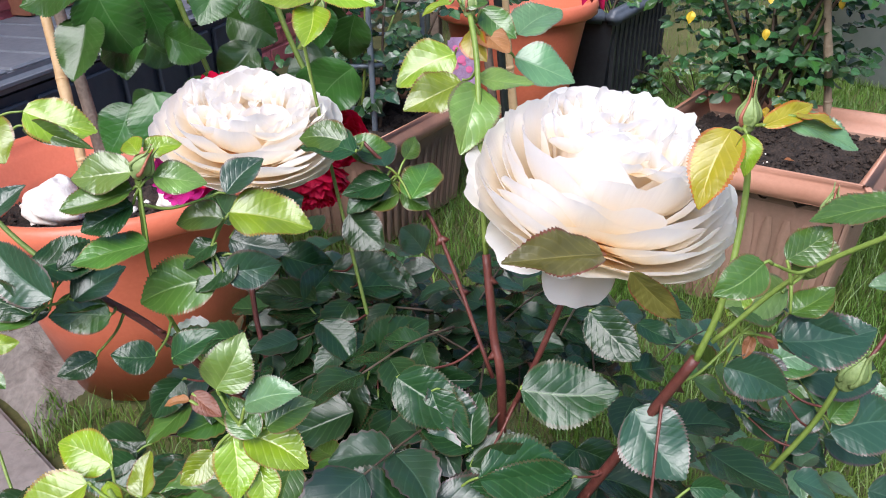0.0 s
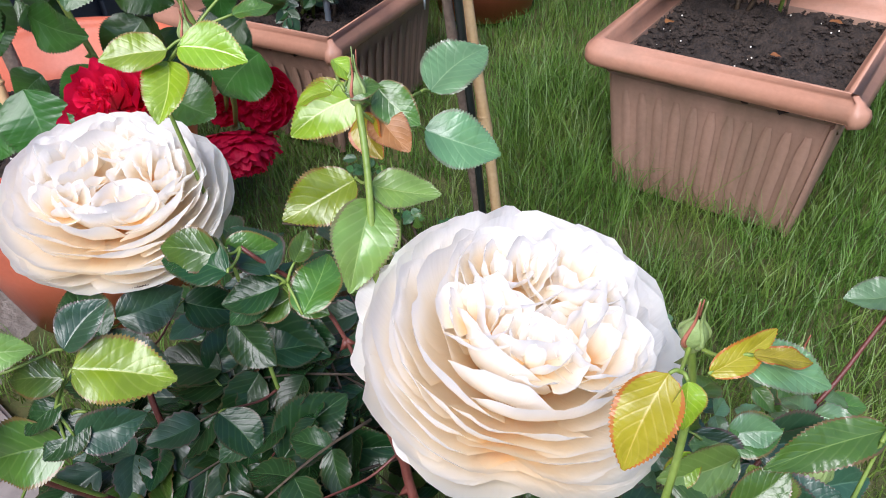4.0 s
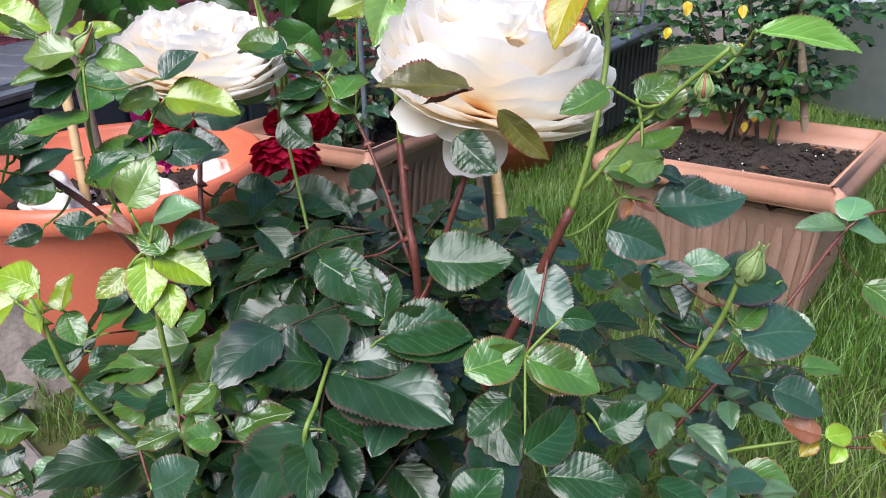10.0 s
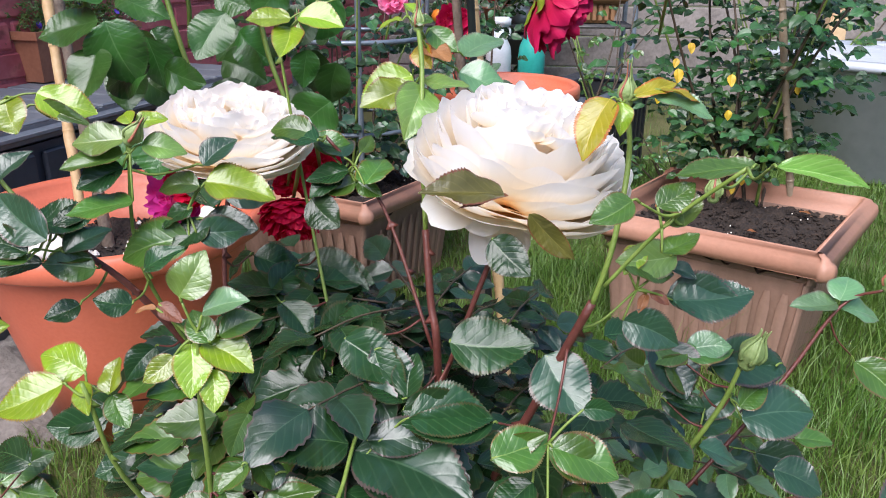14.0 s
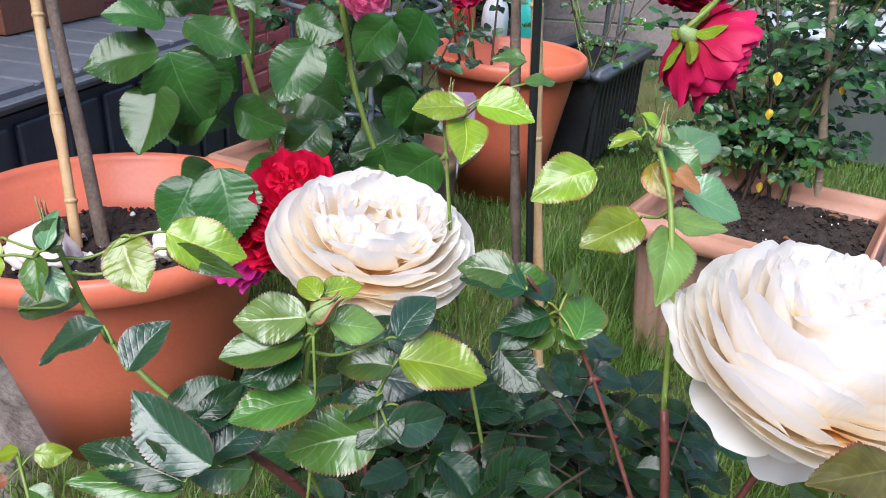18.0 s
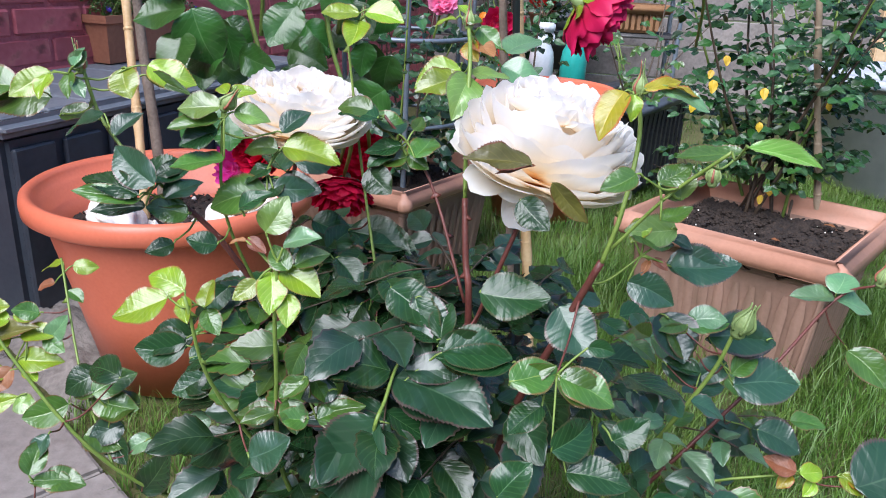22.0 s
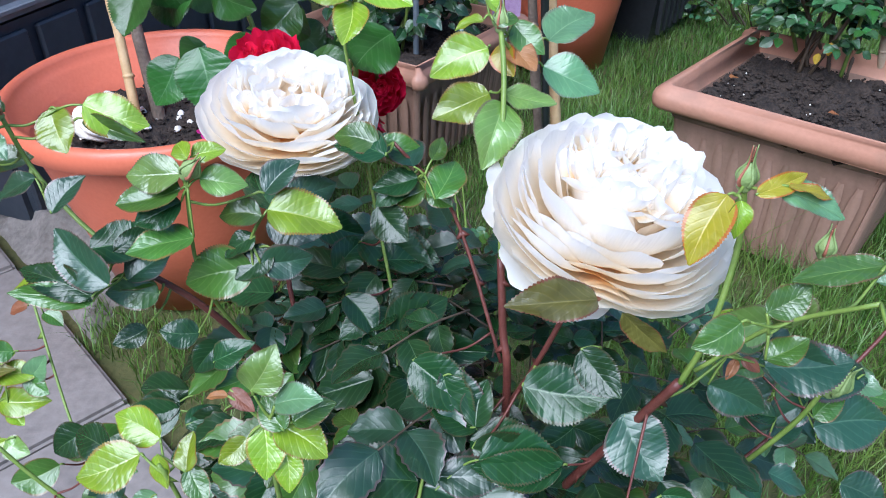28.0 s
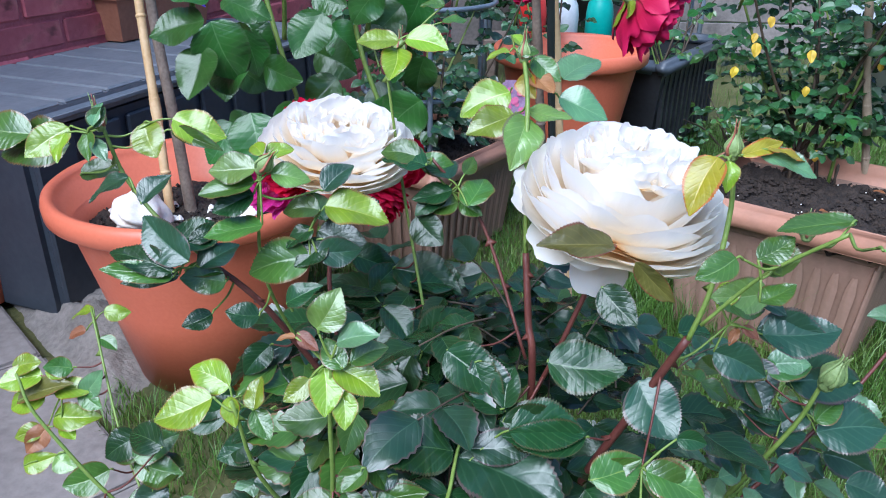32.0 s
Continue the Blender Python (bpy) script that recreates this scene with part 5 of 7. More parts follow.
sprig("dark", (-0.243, 0.323, 0.440), (-0.267, 0.306, 0.431), 1.25)
sprig("pale_sheen", (-0.312, 0.362, 0.441), (-0.293, 0.368, 0.464), 0.88)
sprig("mid", (-0.320, 0.369, 0.462), (-0.338, 0.360, 0.467), 1.18)
sprig("olive", (-0.360, 0.351, 0.439), (-0.315, 0.358, 0.457), 0.59)
sprig("lime", (-0.334, 0.353, 0.425), (-0.297, 0.353, 0.433), 0.88)
sprig("lime", (-0.342, 0.348, 0.415), (-0.362, 0.336, 0.415), 1.03)
sprig("lime", (-0.355, 0.333, 0.390), (-0.329, 0.334, 0.402), 0.88)
sprig("pale", (-0.331, 0.340, 0.397), (-0.310, 0.332, 0.395), 1.18)
sprig("lime", (-0.367, 0.362, 0.461), (-0.342, 0.362, 0.471), 1.03)
sprig("dark", (-0.074, 0.410, 0.485), (-0.077, 0.423, 0.526), 1.25)
sprig("dark", (-0.005, 0.413, 0.487), (-0.053, 0.398, 0.487), 1.03)
sprig("dark", (-0.049, 0.376, 0.495), (-0.062, 0.345, 0.458), 1.03)
sprig("dark", (-0.032, 0.398, 0.465), (0.025, 0.401, 0.475), 0.74)
sprig("dark", (0.003, 0.315, 0.534), (0.021, 0.294, 0.509), 1.10)
sprig("dark", (0.048, 0.296, 0.551), (0.094, 0.293, 0.552), 1.03)
sprig("dark", (0.069, 0.238, 0.634), (0.086, 0.225, 0.622), 1.03)
sprig("dark", (0.024, 0.278, 0.518), (0.074, 0.275, 0.518), 0.88)
sprig("dark", (-0.000, 0.294, 0.493), (-0.055, 0.284, 0.503), 0.88)
sprig("blue", (0.005, 0.268, 0.504), (0.048, 0.270, 0.515), 0.74)
sprig("blue", (0.183, 0.389, 0.506), (0.203, 0.366, 0.477), 1.25)
sprig("blue", (0.164, 0.301, 0.581), (0.204, 0.296, 0.580), 0.88)
sprig("pale", (0.168, 0.307, 0.602), (0.135, 0.294, 0.604), 0.88)
sprig("pale", (0.159, 0.265, 0.633), (0.151, 0.266, 0.653), 1.32)
sprig("dark", (-0.026, 0.383, 0.619), (-0.045, 0.369, 0.614), 1.03)
sprig("dark", (-0.045, 0.378, 0.606), (-0.024, 0.364, 0.592), 1.18)
sprig("dark", (-0.146, 0.349, 0.512), (-0.161, 0.330, 0.497), 1.03)
sprig("dark", (-0.084, 0.225, 0.620), (-0.068, 0.225, 0.634), 0.88)
sprig("dark", (-0.092, 0.324, 0.609), (-0.109, 0.307, 0.599), 1.03)
sprig("dark", (-0.075, 0.442, 0.532), (-0.018, 0.433, 0.520), 0.88)
sprig("dark", (-0.005, 0.291, 0.488), (-0.042, 0.282, 0.497), 0.88)
sprig("dark", (0.073, 0.278, 0.512), (0.024, 0.266, 0.518), 0.66)
sprig("dark", (-0.035, 0.369, 0.485), (-0.070, 0.346, 0.457), 1.03)
sprig("dark", (-0.055, 0.404, 0.477), (-0.007, 0.411, 0.504), 0.74)
sprig("dark", (0.020, 0.302, 0.501), (0.006, 0.303, 0.530), 1.18)
sprig("dark", (-0.170, 0.324, 0.479), (-0.203, 0.309, 0.472), 0.88)
sprig("dark", (-0.143, 0.326, 0.471), (-0.166, 0.313, 0.465), 0.88)
sprig("dark", (-0.172, 0.313, 0.445), (-0.141, 0.314, 0.462), 1.03)
sprig("mid", (-0.247, 0.316, 0.422), (-0.206, 0.311, 0.420), 0.88)
sprig("blue", (-0.245, 0.258, 0.429), (-0.254, 0.241, 0.410), 0.88)
sprig("mid", (-0.226, 0.247, 0.401), (-0.250, 0.237, 0.403), 0.74)
sprig("mid", (-0.251, 0.305, 0.395), (-0.217, 0.300, 0.393), 1.18)
sprig("pale_sheen", (-0.199, 0.311, 0.395), (-0.217, 0.298, 0.389), 1.03)
sprig("pale_sheen", (-0.148, 0.307, 0.423), (-0.164, 0.295, 0.418), 1.18)
sprig("mid", (-0.068, 0.225, 0.491), (-0.087, 0.214, 0.489), 0.74)
sprig("mid", (-0.047, 0.226, 0.488), (-0.064, 0.218, 0.494), 1.18)
sprig("mid", (-0.047, 0.242, 0.480), (-0.016, 0.241, 0.493), 0.66)
sprig("blue", (-0.035, 0.249, 0.496), (-0.056, 0.238, 0.495), 1.03)
sprig("mid", (-0.050, 0.235, 0.511), (-0.062, 0.222, 0.504), 1.03)
sprig("blue", (-0.081, 0.213, 0.464), (-0.054, 0.214, 0.481), 1.18)
sprig("dark", (0.109, 0.212, 0.481), (0.147, 0.207, 0.480), 0.88)
sprig("mid", (0.099, 0.230, 0.531), (0.133, 0.224, 0.528), 0.96)
sprig("mid", (0.072, 0.226, 0.526), (0.098, 0.226, 0.542), 0.59)
sprig("blue", (0.188, 0.378, 0.471), (0.222, 0.370, 0.463), 0.88)
sprig("blue", (0.264, 0.495, 0.354), (0.314, 0.482, 0.329), 1.03)
sprig("blue", (0.258, 0.347, 0.439), (0.290, 0.338, 0.429), 1.18)
sprig("blue", (0.243, 0.478, 0.316), (0.300, 0.471, 0.304), 0.88)
sprig("dark", (0.052, 0.263, 0.478), (0.018, 0.247, 0.470), 0.74)
sprig("dark", (-0.163, 0.292, 0.387), (-0.128, 0.283, 0.376), 1.03)
sprig("dark", (-0.203, 0.295, 0.355), (-0.180, 0.303, 0.391), 0.88)
sprig("blue", (0.003, 0.245, 0.474), (0.015, 0.228, 0.448), 1.18)
sprig("blue", (0.168, 0.368, 0.449), (0.194, 0.356, 0.434), 1.03)
sprig("dark", (0.134, 0.222, 0.499), (0.153, 0.222, 0.516), 1.03)
sprig("dark", (0.071, 0.202, 0.466), (0.088, 0.205, 0.490), 1.18)
sprig("dark", (0.092, 0.224, 0.516), (0.074, 0.209, 0.504), 1.03)
sprig("mid", (0.212, 0.382, 0.481), (0.187, 0.379, 0.502), 1.18)
sprig("pale_sheen", (0.204, 0.389, 0.502), (0.234, 0.386, 0.508), 1.03)
sprig("blue", (0.273, 0.397, 0.490), (0.220, 0.383, 0.492), 0.74)


# the dense lower foliage: five-leaflet sprays on short stalks
rf = random.Random(21)


def spray(plant, at, out, size, kind, leaflets=5, stalk_mat=STEM_GREEN, face=None, name="leaf_stalk"):
    way = Vector(out).normalized()
    side = way.cross(Vector((0, 0, 1))).normalized()
    length = size * (1.9 if leaflets == 5 else 1.2)
    end = Vector(at) + way * length - Vector((0, 0, 0.12 * length))
    spots = [(1.0, 0)] + [(0.72, s) for s in (-1, 1)] + ([(0.38, s) for s in (-1, 1)] if leaflets == 5 else [])
    made = [(Vector(at), end, None)]
    for f, s in spots:
        p = Vector(at).lerp(end, f)
        d = way if s == 0 else (way * 0.45 + side * s).normalized()
        d = (d + Vector((0, 0, rf.uniform(-0.55, 0.05)))).normalized()
        k = size * (1.0 if s == 0 else 0.85 if f > 0.5 else 0.7)
        made.append((p, p + d * k, Vector((rf.uniform(-0.6, 0.6), rf.uniform(-0.8, 0.1), 1)) if face is None else Vector(face) + Vector((rf.uniform(-0.3, 0.3), rf.uniform(-0.3, 0.3), rf.uniform(-0.3, 0.3)))))
    return made


class Joined:
    """Many leaves gathered into one mesh, each with its own island."""

    def __init__(self):
        self.v, self.f, self.uv, self.n = [], [], [], 0

    def add(self, form, m, arrays):
        v, f, uv = arrays[form % len(arrays)]
        a = np.array(m)
        self.v.append(np.array(v) @ a[:3, :3].T + a[:3, 3])
        self.f += [tuple(i + self.n for i in q) for q in f]
        self.uv += uv
        self.n += len(v)

    def build(self, name, mat):
        return mesh_of(name, np.concatenate(self.v).tolist(), self.f, mat, True, self.uv)


ARRAYS = [leaf_arrays(c, f, 14, w, i, 0.05, 0.68) for i, (c, f, w) in enumerate(LEAF_FORMS)]


def top_of_bush(x, y):
    r = math.hypot((x - 0.05) / 0.40, (y - 0.40) / (0.20 if y < 0.40 else 0.25))
    return 0.515 - 0.20 * r * r + (0.03 if x < 0.02 else 0)


# a spray of large old leaves low at the front
for kind, base, tip, face, form in (("blue", (-0.001, 0.264, 0.500), (0.066, 0.239, 0.494), (0.1, -0.35, 0.95), 0), ("blue", (-0.004, 0.228, 0.492), (-0.042, 0.226, 0.424), (-0.25, -0.75, 0.55), 2), ("dark", (-0.004, 0.262, 0.506), (-0.050, 0.240, 0.522), (-0.1, -0.5, 0.85), 1), ("dark", (0.021, 0.295, 0.505), (0.074, 0.292, 0.499), (0.0, -0.45, 0.9), 3), ("blue", (0.019, 0.297, 0.509), (0.004, 0.322, 0.538), (0.05, -0.75, 0.6), 4)):
    leaf(bush, kind, base, tip, 1.0, face, form)
child("leaf_stalk", tube("leaf_stalk", [(0.0, 0.270, 0.508), (-0.002, 0.262, 0.503), (-0.003, 0.240, 0.497), (-0.006, 0.226, 0.488), (-0.016, 0.262, 0.43)], 0.0011, 0.0014, STEM_GREEN, 6, 6), bush)
child("leaf_stalk", tube("leaf_stalk", [(0.020, 0.298, 0.511), (0.018, 0.297, 0.506), (0.008, 0.306, 0.49), (0.012, 0.36, 0.44)], 0.0011, 0.0015, STEM_DARK, 6, 6), bush)
fills = {"dark": Joined(), "blue": Joined(), "mid": Joined(), "pale_sheen": Joined()}
kept = 0
for k in range(680):
    x, y = (rf.uniform(-0.30, 0.42), rf.uniform(0.17, 0.58)) if k % 4 else (rf.uniform(-0.22, 0.04), rf.uniform(0.26, 0.44))
    if not -0.20 < (x - 0.01) / (y + 0.12) < 0.50:
        continue
    if x > 0.12 and k % 2:
        continue
    top = top_of_bush(x, y)
    if top < 0.2:
        continue
    z = top - abs(rf.gauss(0, 0.085)) - (0.02 if k % 3 else 0)
    if z < 0.06:
        continue
    a = math.atan2(y - 0.40, x - 0.05) + rf.uniform(-0.9, 0.9)
    size = rf.uniform(0.030, 0.047) * (0.86 if x > 0.12 else 1.0)
    kind = rf.choice(("blue", "blue", "mid", "mid", "mid", "pale_sheen") if x > 0.12 else ("dark", "dark", "dark", "dark", "blue", "blue", "mid"))
    for p, q, f in spray(bush, (x, y, z), (math.cos(a), math.sin(a), rf.uniform(-0.1, 0.35)), size, kind):
        if f is None:
            if kept < 90:
                child("leaf_stalk", tube("leaf_stalk", [p, (p + q) / 2 + Vector((0, 0, 0.004)), q], 0.0009, 0.0006, STEM_DARK, 5, 3), bush)
                kept += 1
            continue
        fills[kind].add(rf.randrange(6), leaf_pose(p, q, f), ARRAYS)
for kind, j in fills.items():
    tagged(child("foliage", j.build("foliage", LEAF[kind]), bush), kind="stuff")


# ---- small red and pink roses ----
DOUBLE_RINGS = [(7, 118, 40), (8, 106, 36), (8, 94, 36), (8, 82, 34), (8, 68, 34), (7, 54, 34), (6, 40, 36)]
DOUBLE_LOBES = ((90, 0.25, 0.34, 8), (215, 0.28, 0.32, 8), (330, 0.28, 0.32, 8))
LOOSE_RINGS = [(6, 104, 40), (6, 84, 38), (6, 62, 38), (4, 40, 40)]
DROOP_RINGS = [(4, 94, 40), (5, 84, 42), (5, 74, 44), (6, 62, 40), (6, 50, 40), (6, 36, 40)]
BUD_RINGS = [(4, 26, 70), (3, 18, 70)]
COLOURS = {"red": PETAL_RED, "crimson": PETAL_CRIMSON, "pink": PETAL_PINK, "magenta": PETAL_MAGENTA}
SHAPES = {}


def small_rose(colour, form, seed):
    """Petal meshes for a small rose, shared between a few flowers of one colour and form."""
    key = (colour, form, seed % 2)
    if key not in SHAPES:
        rings, lobes, flat = {"double": (DOUBLE_RINGS, DOUBLE_LOBES, 0.70), "loose": (LOOSE_RINGS, ((0, 0.1, 0.4, 6),), 0.62), "bud": (BUD_RINGS, (), 1.6), "droop": (DROOP_RINGS, DOUBLE_LOBES, 0.66)}[form]
        SHAPES[key] = rosette(COLOURS[colour], seed % 2 + 40, flat, rings, lobes, (), None, {"red": 0.05, "crimson": 0.075}.get(colour, 0.07), 9, 14, 0.10 if colour == "red" else 0.14)
    return SHAPES[key]


def rose_on_stalk(label, colour, at, axis, radius, foot, seed, form="double", star=1.0):
    """One rose on its own stalk, which comes from foot."""
    rose = thing("rose_flower", label, "rose", at, "red and pink roses")
    z = Vector(axis).normalized()
    bloom(rose, "bloom", small_rose(colour, form, seed), (0, 0, 0), z, radius, seed * 1.3)
    back = -z * radius * 0.75
    mid = (Vector(foot) - Vector(at)) * 0.5 + Vector((0.004, 0, 0.012))
    child("stalk", tube("stalk", [tuple(back), tuple(mid), tuple(Vector(foot) - Vector(at))], 0.0022, 0.0028, STEM_GREEN, 7, 5), rose)
    cal = child("calyx", lathe("calyx", [(0.0005, -radius * 0.86), (radius * 0.10, -radius * 0.82), (radius * 0.16, -radius * 0.68), (radius * 0.20, -radius * 0.52), (radius * 0.10, -radius * 0.4)], BUD_GREEN, 12), rose, z.to_track_quat("Z", "Y").to_matrix().to_4x4())
    for k in range(5):
        a = 2 * math.pi * k / 5
        m = Matrix.Rotation(a, 4, "Z") @ Matrix.Translation((radius * 0.16, 0, -radius * 0.60)) @ Matrix.Rotation(radians(-14), 4, "Y")
        child("sepal", LEAF_MESH["lime" if star > 1 else "mid", k], cal, m @ Matrix.Diagonal((radius * 0.62 * star, radius * 0.42 * star, radius * 0.5, 1)))
    return rose


rose_on_stalk("bright red rose among the leaves behind a white bloom", "red", (-0.190, 0.604, 0.594), (-0.1, -0.6, 0.7), 0.033, (-0.20, 0.66, 0.58), 1)
rose_on_stalk("bright red rose hanging over the big pot", "red", (-0.214, 0.605, 0.558), (-0.4, -0.7, 0.3), 0.030, (-0.20, 0.66, 0.58), 2)
rose_on_stalk("magenta rose with loose petals above the pot", "magenta", (-0.246, 0.632, 0.524), (-0.2, -0.8, 0.3), 0.029, (-0.20, 0.66, 0.58), 3, "loose")
rose_on_stalk("small crimson-red rose facing forward", "red", (-0.124, 0.747, 0.517), (0.1, -0.9, 0.25), 0.028, (-0.12, 0.67, 0.59), 4)
rose_on_stalk("crimson-red rose hanging its head", "red", (-0.157, 0.742, 0.463), (0.1, -0.6, -0.75), 0.035, (-0.125, 0.67, 0.585), 5)
rose_on_stalk("dark red half-open rose", "red", (-0.165, 0.75, 0.505), (0, -0.8, 0.5), 0.014, (-0.125, 0.67, 0.585), 6, "loose")
rose_on_stalk("crimson rose seen from its calyx, drooping", "crimson", (0.128, 0.664, 0.706), (0.80, 0.20, -0.55), 0.039, (0.118, 0.652, 0.77), 7, "droop", 1.15)
rose_on_stalk("large crimson rose hanging above", "crimson", (0.136, 0.762, 0.775), (0.1, -0.6, 0.2), 0.046, (0.12, 0.80, 0.86), 8)
rose_on_stalk("bright red rose in a hanging cluster", "red", (-0.156, 0.614, 0.767), (-0.2, -0.8, -0.1), 0.024, (-0.17, 0.76, 0.86), 9)
rose_on_stalk("bright red rose in a hanging cluster", "red", (-0.106, 0.618, 0.772), (0.2, -0.8, -0.2), 0.030, (-0.14, 0.76, 0.86), 10)
rose_on_stalk("small red rose at the edge of the planter bush", "red", (0.262, 0.845, 0.768), (0.2, -0.7, 0.3), 0.026, (0.37, 1.37, 0.62), 11)
rose_on_stalk("bright pink rose with ruffled petals", "pink", (-0.170, 1.12, 0.735), (0.3, -0.7, -0.1), 0.036, (-0.18, 1.2, 0.82), 12, "loose")
rose_on_stalk("small pink rose by the hoop", "pink", (-0.422, 1.56, 0.700), (0.2, -0.8, 0.2), 0.024, (-0.40, 1.6, 0.6), 13, "loose")
rose_on_stalk("deep pink rose by the hoop", "pink", (-0.152, 1.67, 0.664), (0.1, -0.9, 0.2), 0.032, (-0.18, 1.7, 0.55), 14, "loose")
rose_on_stalk("pink rose by the hoop", "pink", (-0.105, 1.69, 0.712), (0.1, -0.9, 0.2), 0.030, (-0.15, 1.7, 0.6), 15, "loose")
rose_on_stalk("crimson rose behind the canes", "crimson", (-0.03, 1.87, 0.600), (0.1, -0.9, 0.2), 0.040, (-0.05, 1.9, 0.5), 16, "loose")
rose_on_stalk("pink rose bud on the climbing rose", "pink", (-0.247, 0.716, 0.722), (0, 0.1, 1), 0.014, (-0.245, 0.715, 0.66), 17, "bud")
rose_on_stalk("pink rose on the climbing rose", "pink", (-0.142, 0.672, 0.735), (0.3, -0.7, 0.3), 0.020, (-0.15, 0.70, 0.67), 18, "loose")


# ---- the climbing rose over the big pot ----
climber = thing("climbing_rose", "climbing rose with large glossy rounded green leaves", "climbing rose", (0, 0, 0))
rc = random.Random(4)
child("trunk", tube("trunk", [(-0.585, 1.115, 0.25), (-0.608, 1.145, 0.42), (-0.640, 1.185, 0.60), (-0.660, 1.22, 0.78), (-0.66, 1.24, 1.0)], 0.011, 0.007, OLD_WOOD, 9, 6), climber)
for pts in ([(-0.66, 1.22, 0.80), (-0.50, 0.98, 1.0), (-0.33, 0.74, 0.93), (-0.27, 0.69, 0.80), (-0.235, 0.66, 0.68), (-0.20, 0.64, 0.58)],
            [(-0.50, 0.98, 1.0), (-0.30, 0.72, 0.96), (-0.20, 0.70, 0.86), (-0.165, 0.68, 0.74), (-0.15, 0.67, 0.66), (-0.12, 0.66, 0.58)],
            [(-0.33, 0.74, 0.93), (-0.31, 0.66, 0.80), (-0.30, 0.62, 0.70), (-0.29, 0.60, 0.64)],
            [(-0.20, 0.70, 0.88), (-0.05, 0.74, 0.95), (0.08, 0.72, 0.90), (0.118, 0.655, 0.77)]):
    child("shoot", tube("shoot", pts, 0.0042, 0.0022, STEM_GREEN, 7, 6, 5), climber)


def big(base, tip, w=1.0, face=None):
    leaf(climber, "round", base, tip, w, face)


big((-0.275, 0.602, 0.695), (-0.250, 0.592, 0.640), 1.05, (0.05, -0.9, 0.5))
big((-0.283, 0.605, 0.695), (-0.335, 0.60, 0.678), 0.95, (-0.2, -0.7, 0.7))
big((-0.285, 0.60, 0.672), (-0.292, 0.565, 0.630), 1.0, (-0.2, -0.8, 0.3))
big((-0.280, 0.615, 0.712), (-0.318, 0.60, 0.728), 0.8, (-0.2, -0.6, 0.8))
big((-0.265, 0.612, 0.715), (-0.215, 0.60, 0.705), 0.8, (0.1, -0.6, 0.9))
big((-0.262, 0.62, 0.735), (-0.300, 0.60, 0.765), 0.85, (-0.2, -0.7, 0.5))
big((-0.245, 0.60, 0.610), (-0.232, 0.57, 0.560), 1.0, (0.1, -0.9, 0.4))
big((-0.265, 0.60, 0.600), (-0.288, 0.58, 0.562), 1.0, (-0.1, -0.9, 0.3))
big((-0.155, 0.615, 0.60), (-0.110, 0.59, 0.590), 1.0, (0.1, -0.6, 0.8))
for k in range(92):
    x, z = rc.uniform(-0.33, -0.075), rc.uniform(0.55, 0.90)
    y = 0.66 + rc.uniform(-0.045, 0.09)
    if z < 0.62 and (x < -0.28 or x > -0.11):
        continue
    if x < -0.30 and rc.random() < 0.5 or z > 0.725 and -0.205 < x < -0.05 and y < 0.70:
        continue
    a = rc.uniform(-2.8, -0.3)
    size = rc.uniform(0.036, 0.056)
    d = Vector((math.cos(a), rc.uniform(-0.5, 0.1), 0.9 * math.sin(a))).normalized() * size
    big((x, y, z), Vector((x, y, z)) + d, rc.uniform(0.9, 1.08), (rc.uniform(-0.45, 0.45), -0.85, rc.uniform(0.05, 0.8)))

# bamboo and canes
OLD_CANE = material("weathered_cane", (0.30, 0.22, 0.14), (0.44, 0.35, 0.24), 0.6, 25, 0.2)


def pole(name, label, a, b, r0, r1, mat, knots=0, group="garden canes", steps=12):
    t = thing(name, label, "cane", a, group)
    va, vb = Vector(a), Vector(b)
    pts = [tuple(va.lerp(vb, k / 4) - va + Vector((0.002 * math.sin(k * 2.1), 0, 0))) for k in range(5)]
    child("cane_shaft", tube("cane_shaft", pts, r0, r1, mat, 9, 5, 0, knots), t)
    way = (vb - va).normalized()
    turn = way.to_track_quat("Z", "Y").to_matrix().to_4x4()
    for k in range(1, knots):
        f = (k + 0.13 * math.sin(k * 5.0)) / knots
        r = r0 + (r1 - r0) * f
        child("cane_node", lathe("cane_node", [(r * 0.9, -0.005), (r * 1.12, -0.002), (r * 1.2, 0.0), (r * 1.08, 0.002), (r * 0.9, 0.004)], mat, 12), t, Matrix.Translation((vb - va) * f + Vector((0.002 * math.sin(f * 8.4), 0, 0))) @ turn)
    return t


pole("bamboo_cane", "pale bamboo cane standing in the big pot", (-0.620, 1.10, 0.24), (-0.722, 1.305, 0.95), 0.0085, 0.0075, BAMBOO, 6)
pole("bamboo_cane", "pale bamboo cane pushed into the lawn", (0.118, 1.07, -0.02), (0.004, 1.07, 1.0), 0.0085, 0.0075, BAMBOO, 6)
pole("garden_cane", "thin black plastic-coated cane in the lawn", (0.092, 1.06, -0.02), (0.012, 1.03, 1.0), 0.0058, 0.0058, DARK_CANE)
pole("wooden_stake", "rough grey-brown wooden stake in the lawn", (0.085, 1.12, -0.02), (-0.018, 1.08, 1.0), 0.0072, 0.0065, OLD_WOOD, 4)
pole("bamboo_cane", "pale bamboo cane in the square planter", (0.725, 1.525, 0.22), (0.578, 1.47, 0.86), 0.008, 0.006, OLD_CANE, 6)
pole("bamboo_cane", "short bamboo cane in the lawn", (-0.02, 0.95, -0.02), (-0.02, 0.95, 0.10), 0.008, 0.008, BAMBOO, 6)


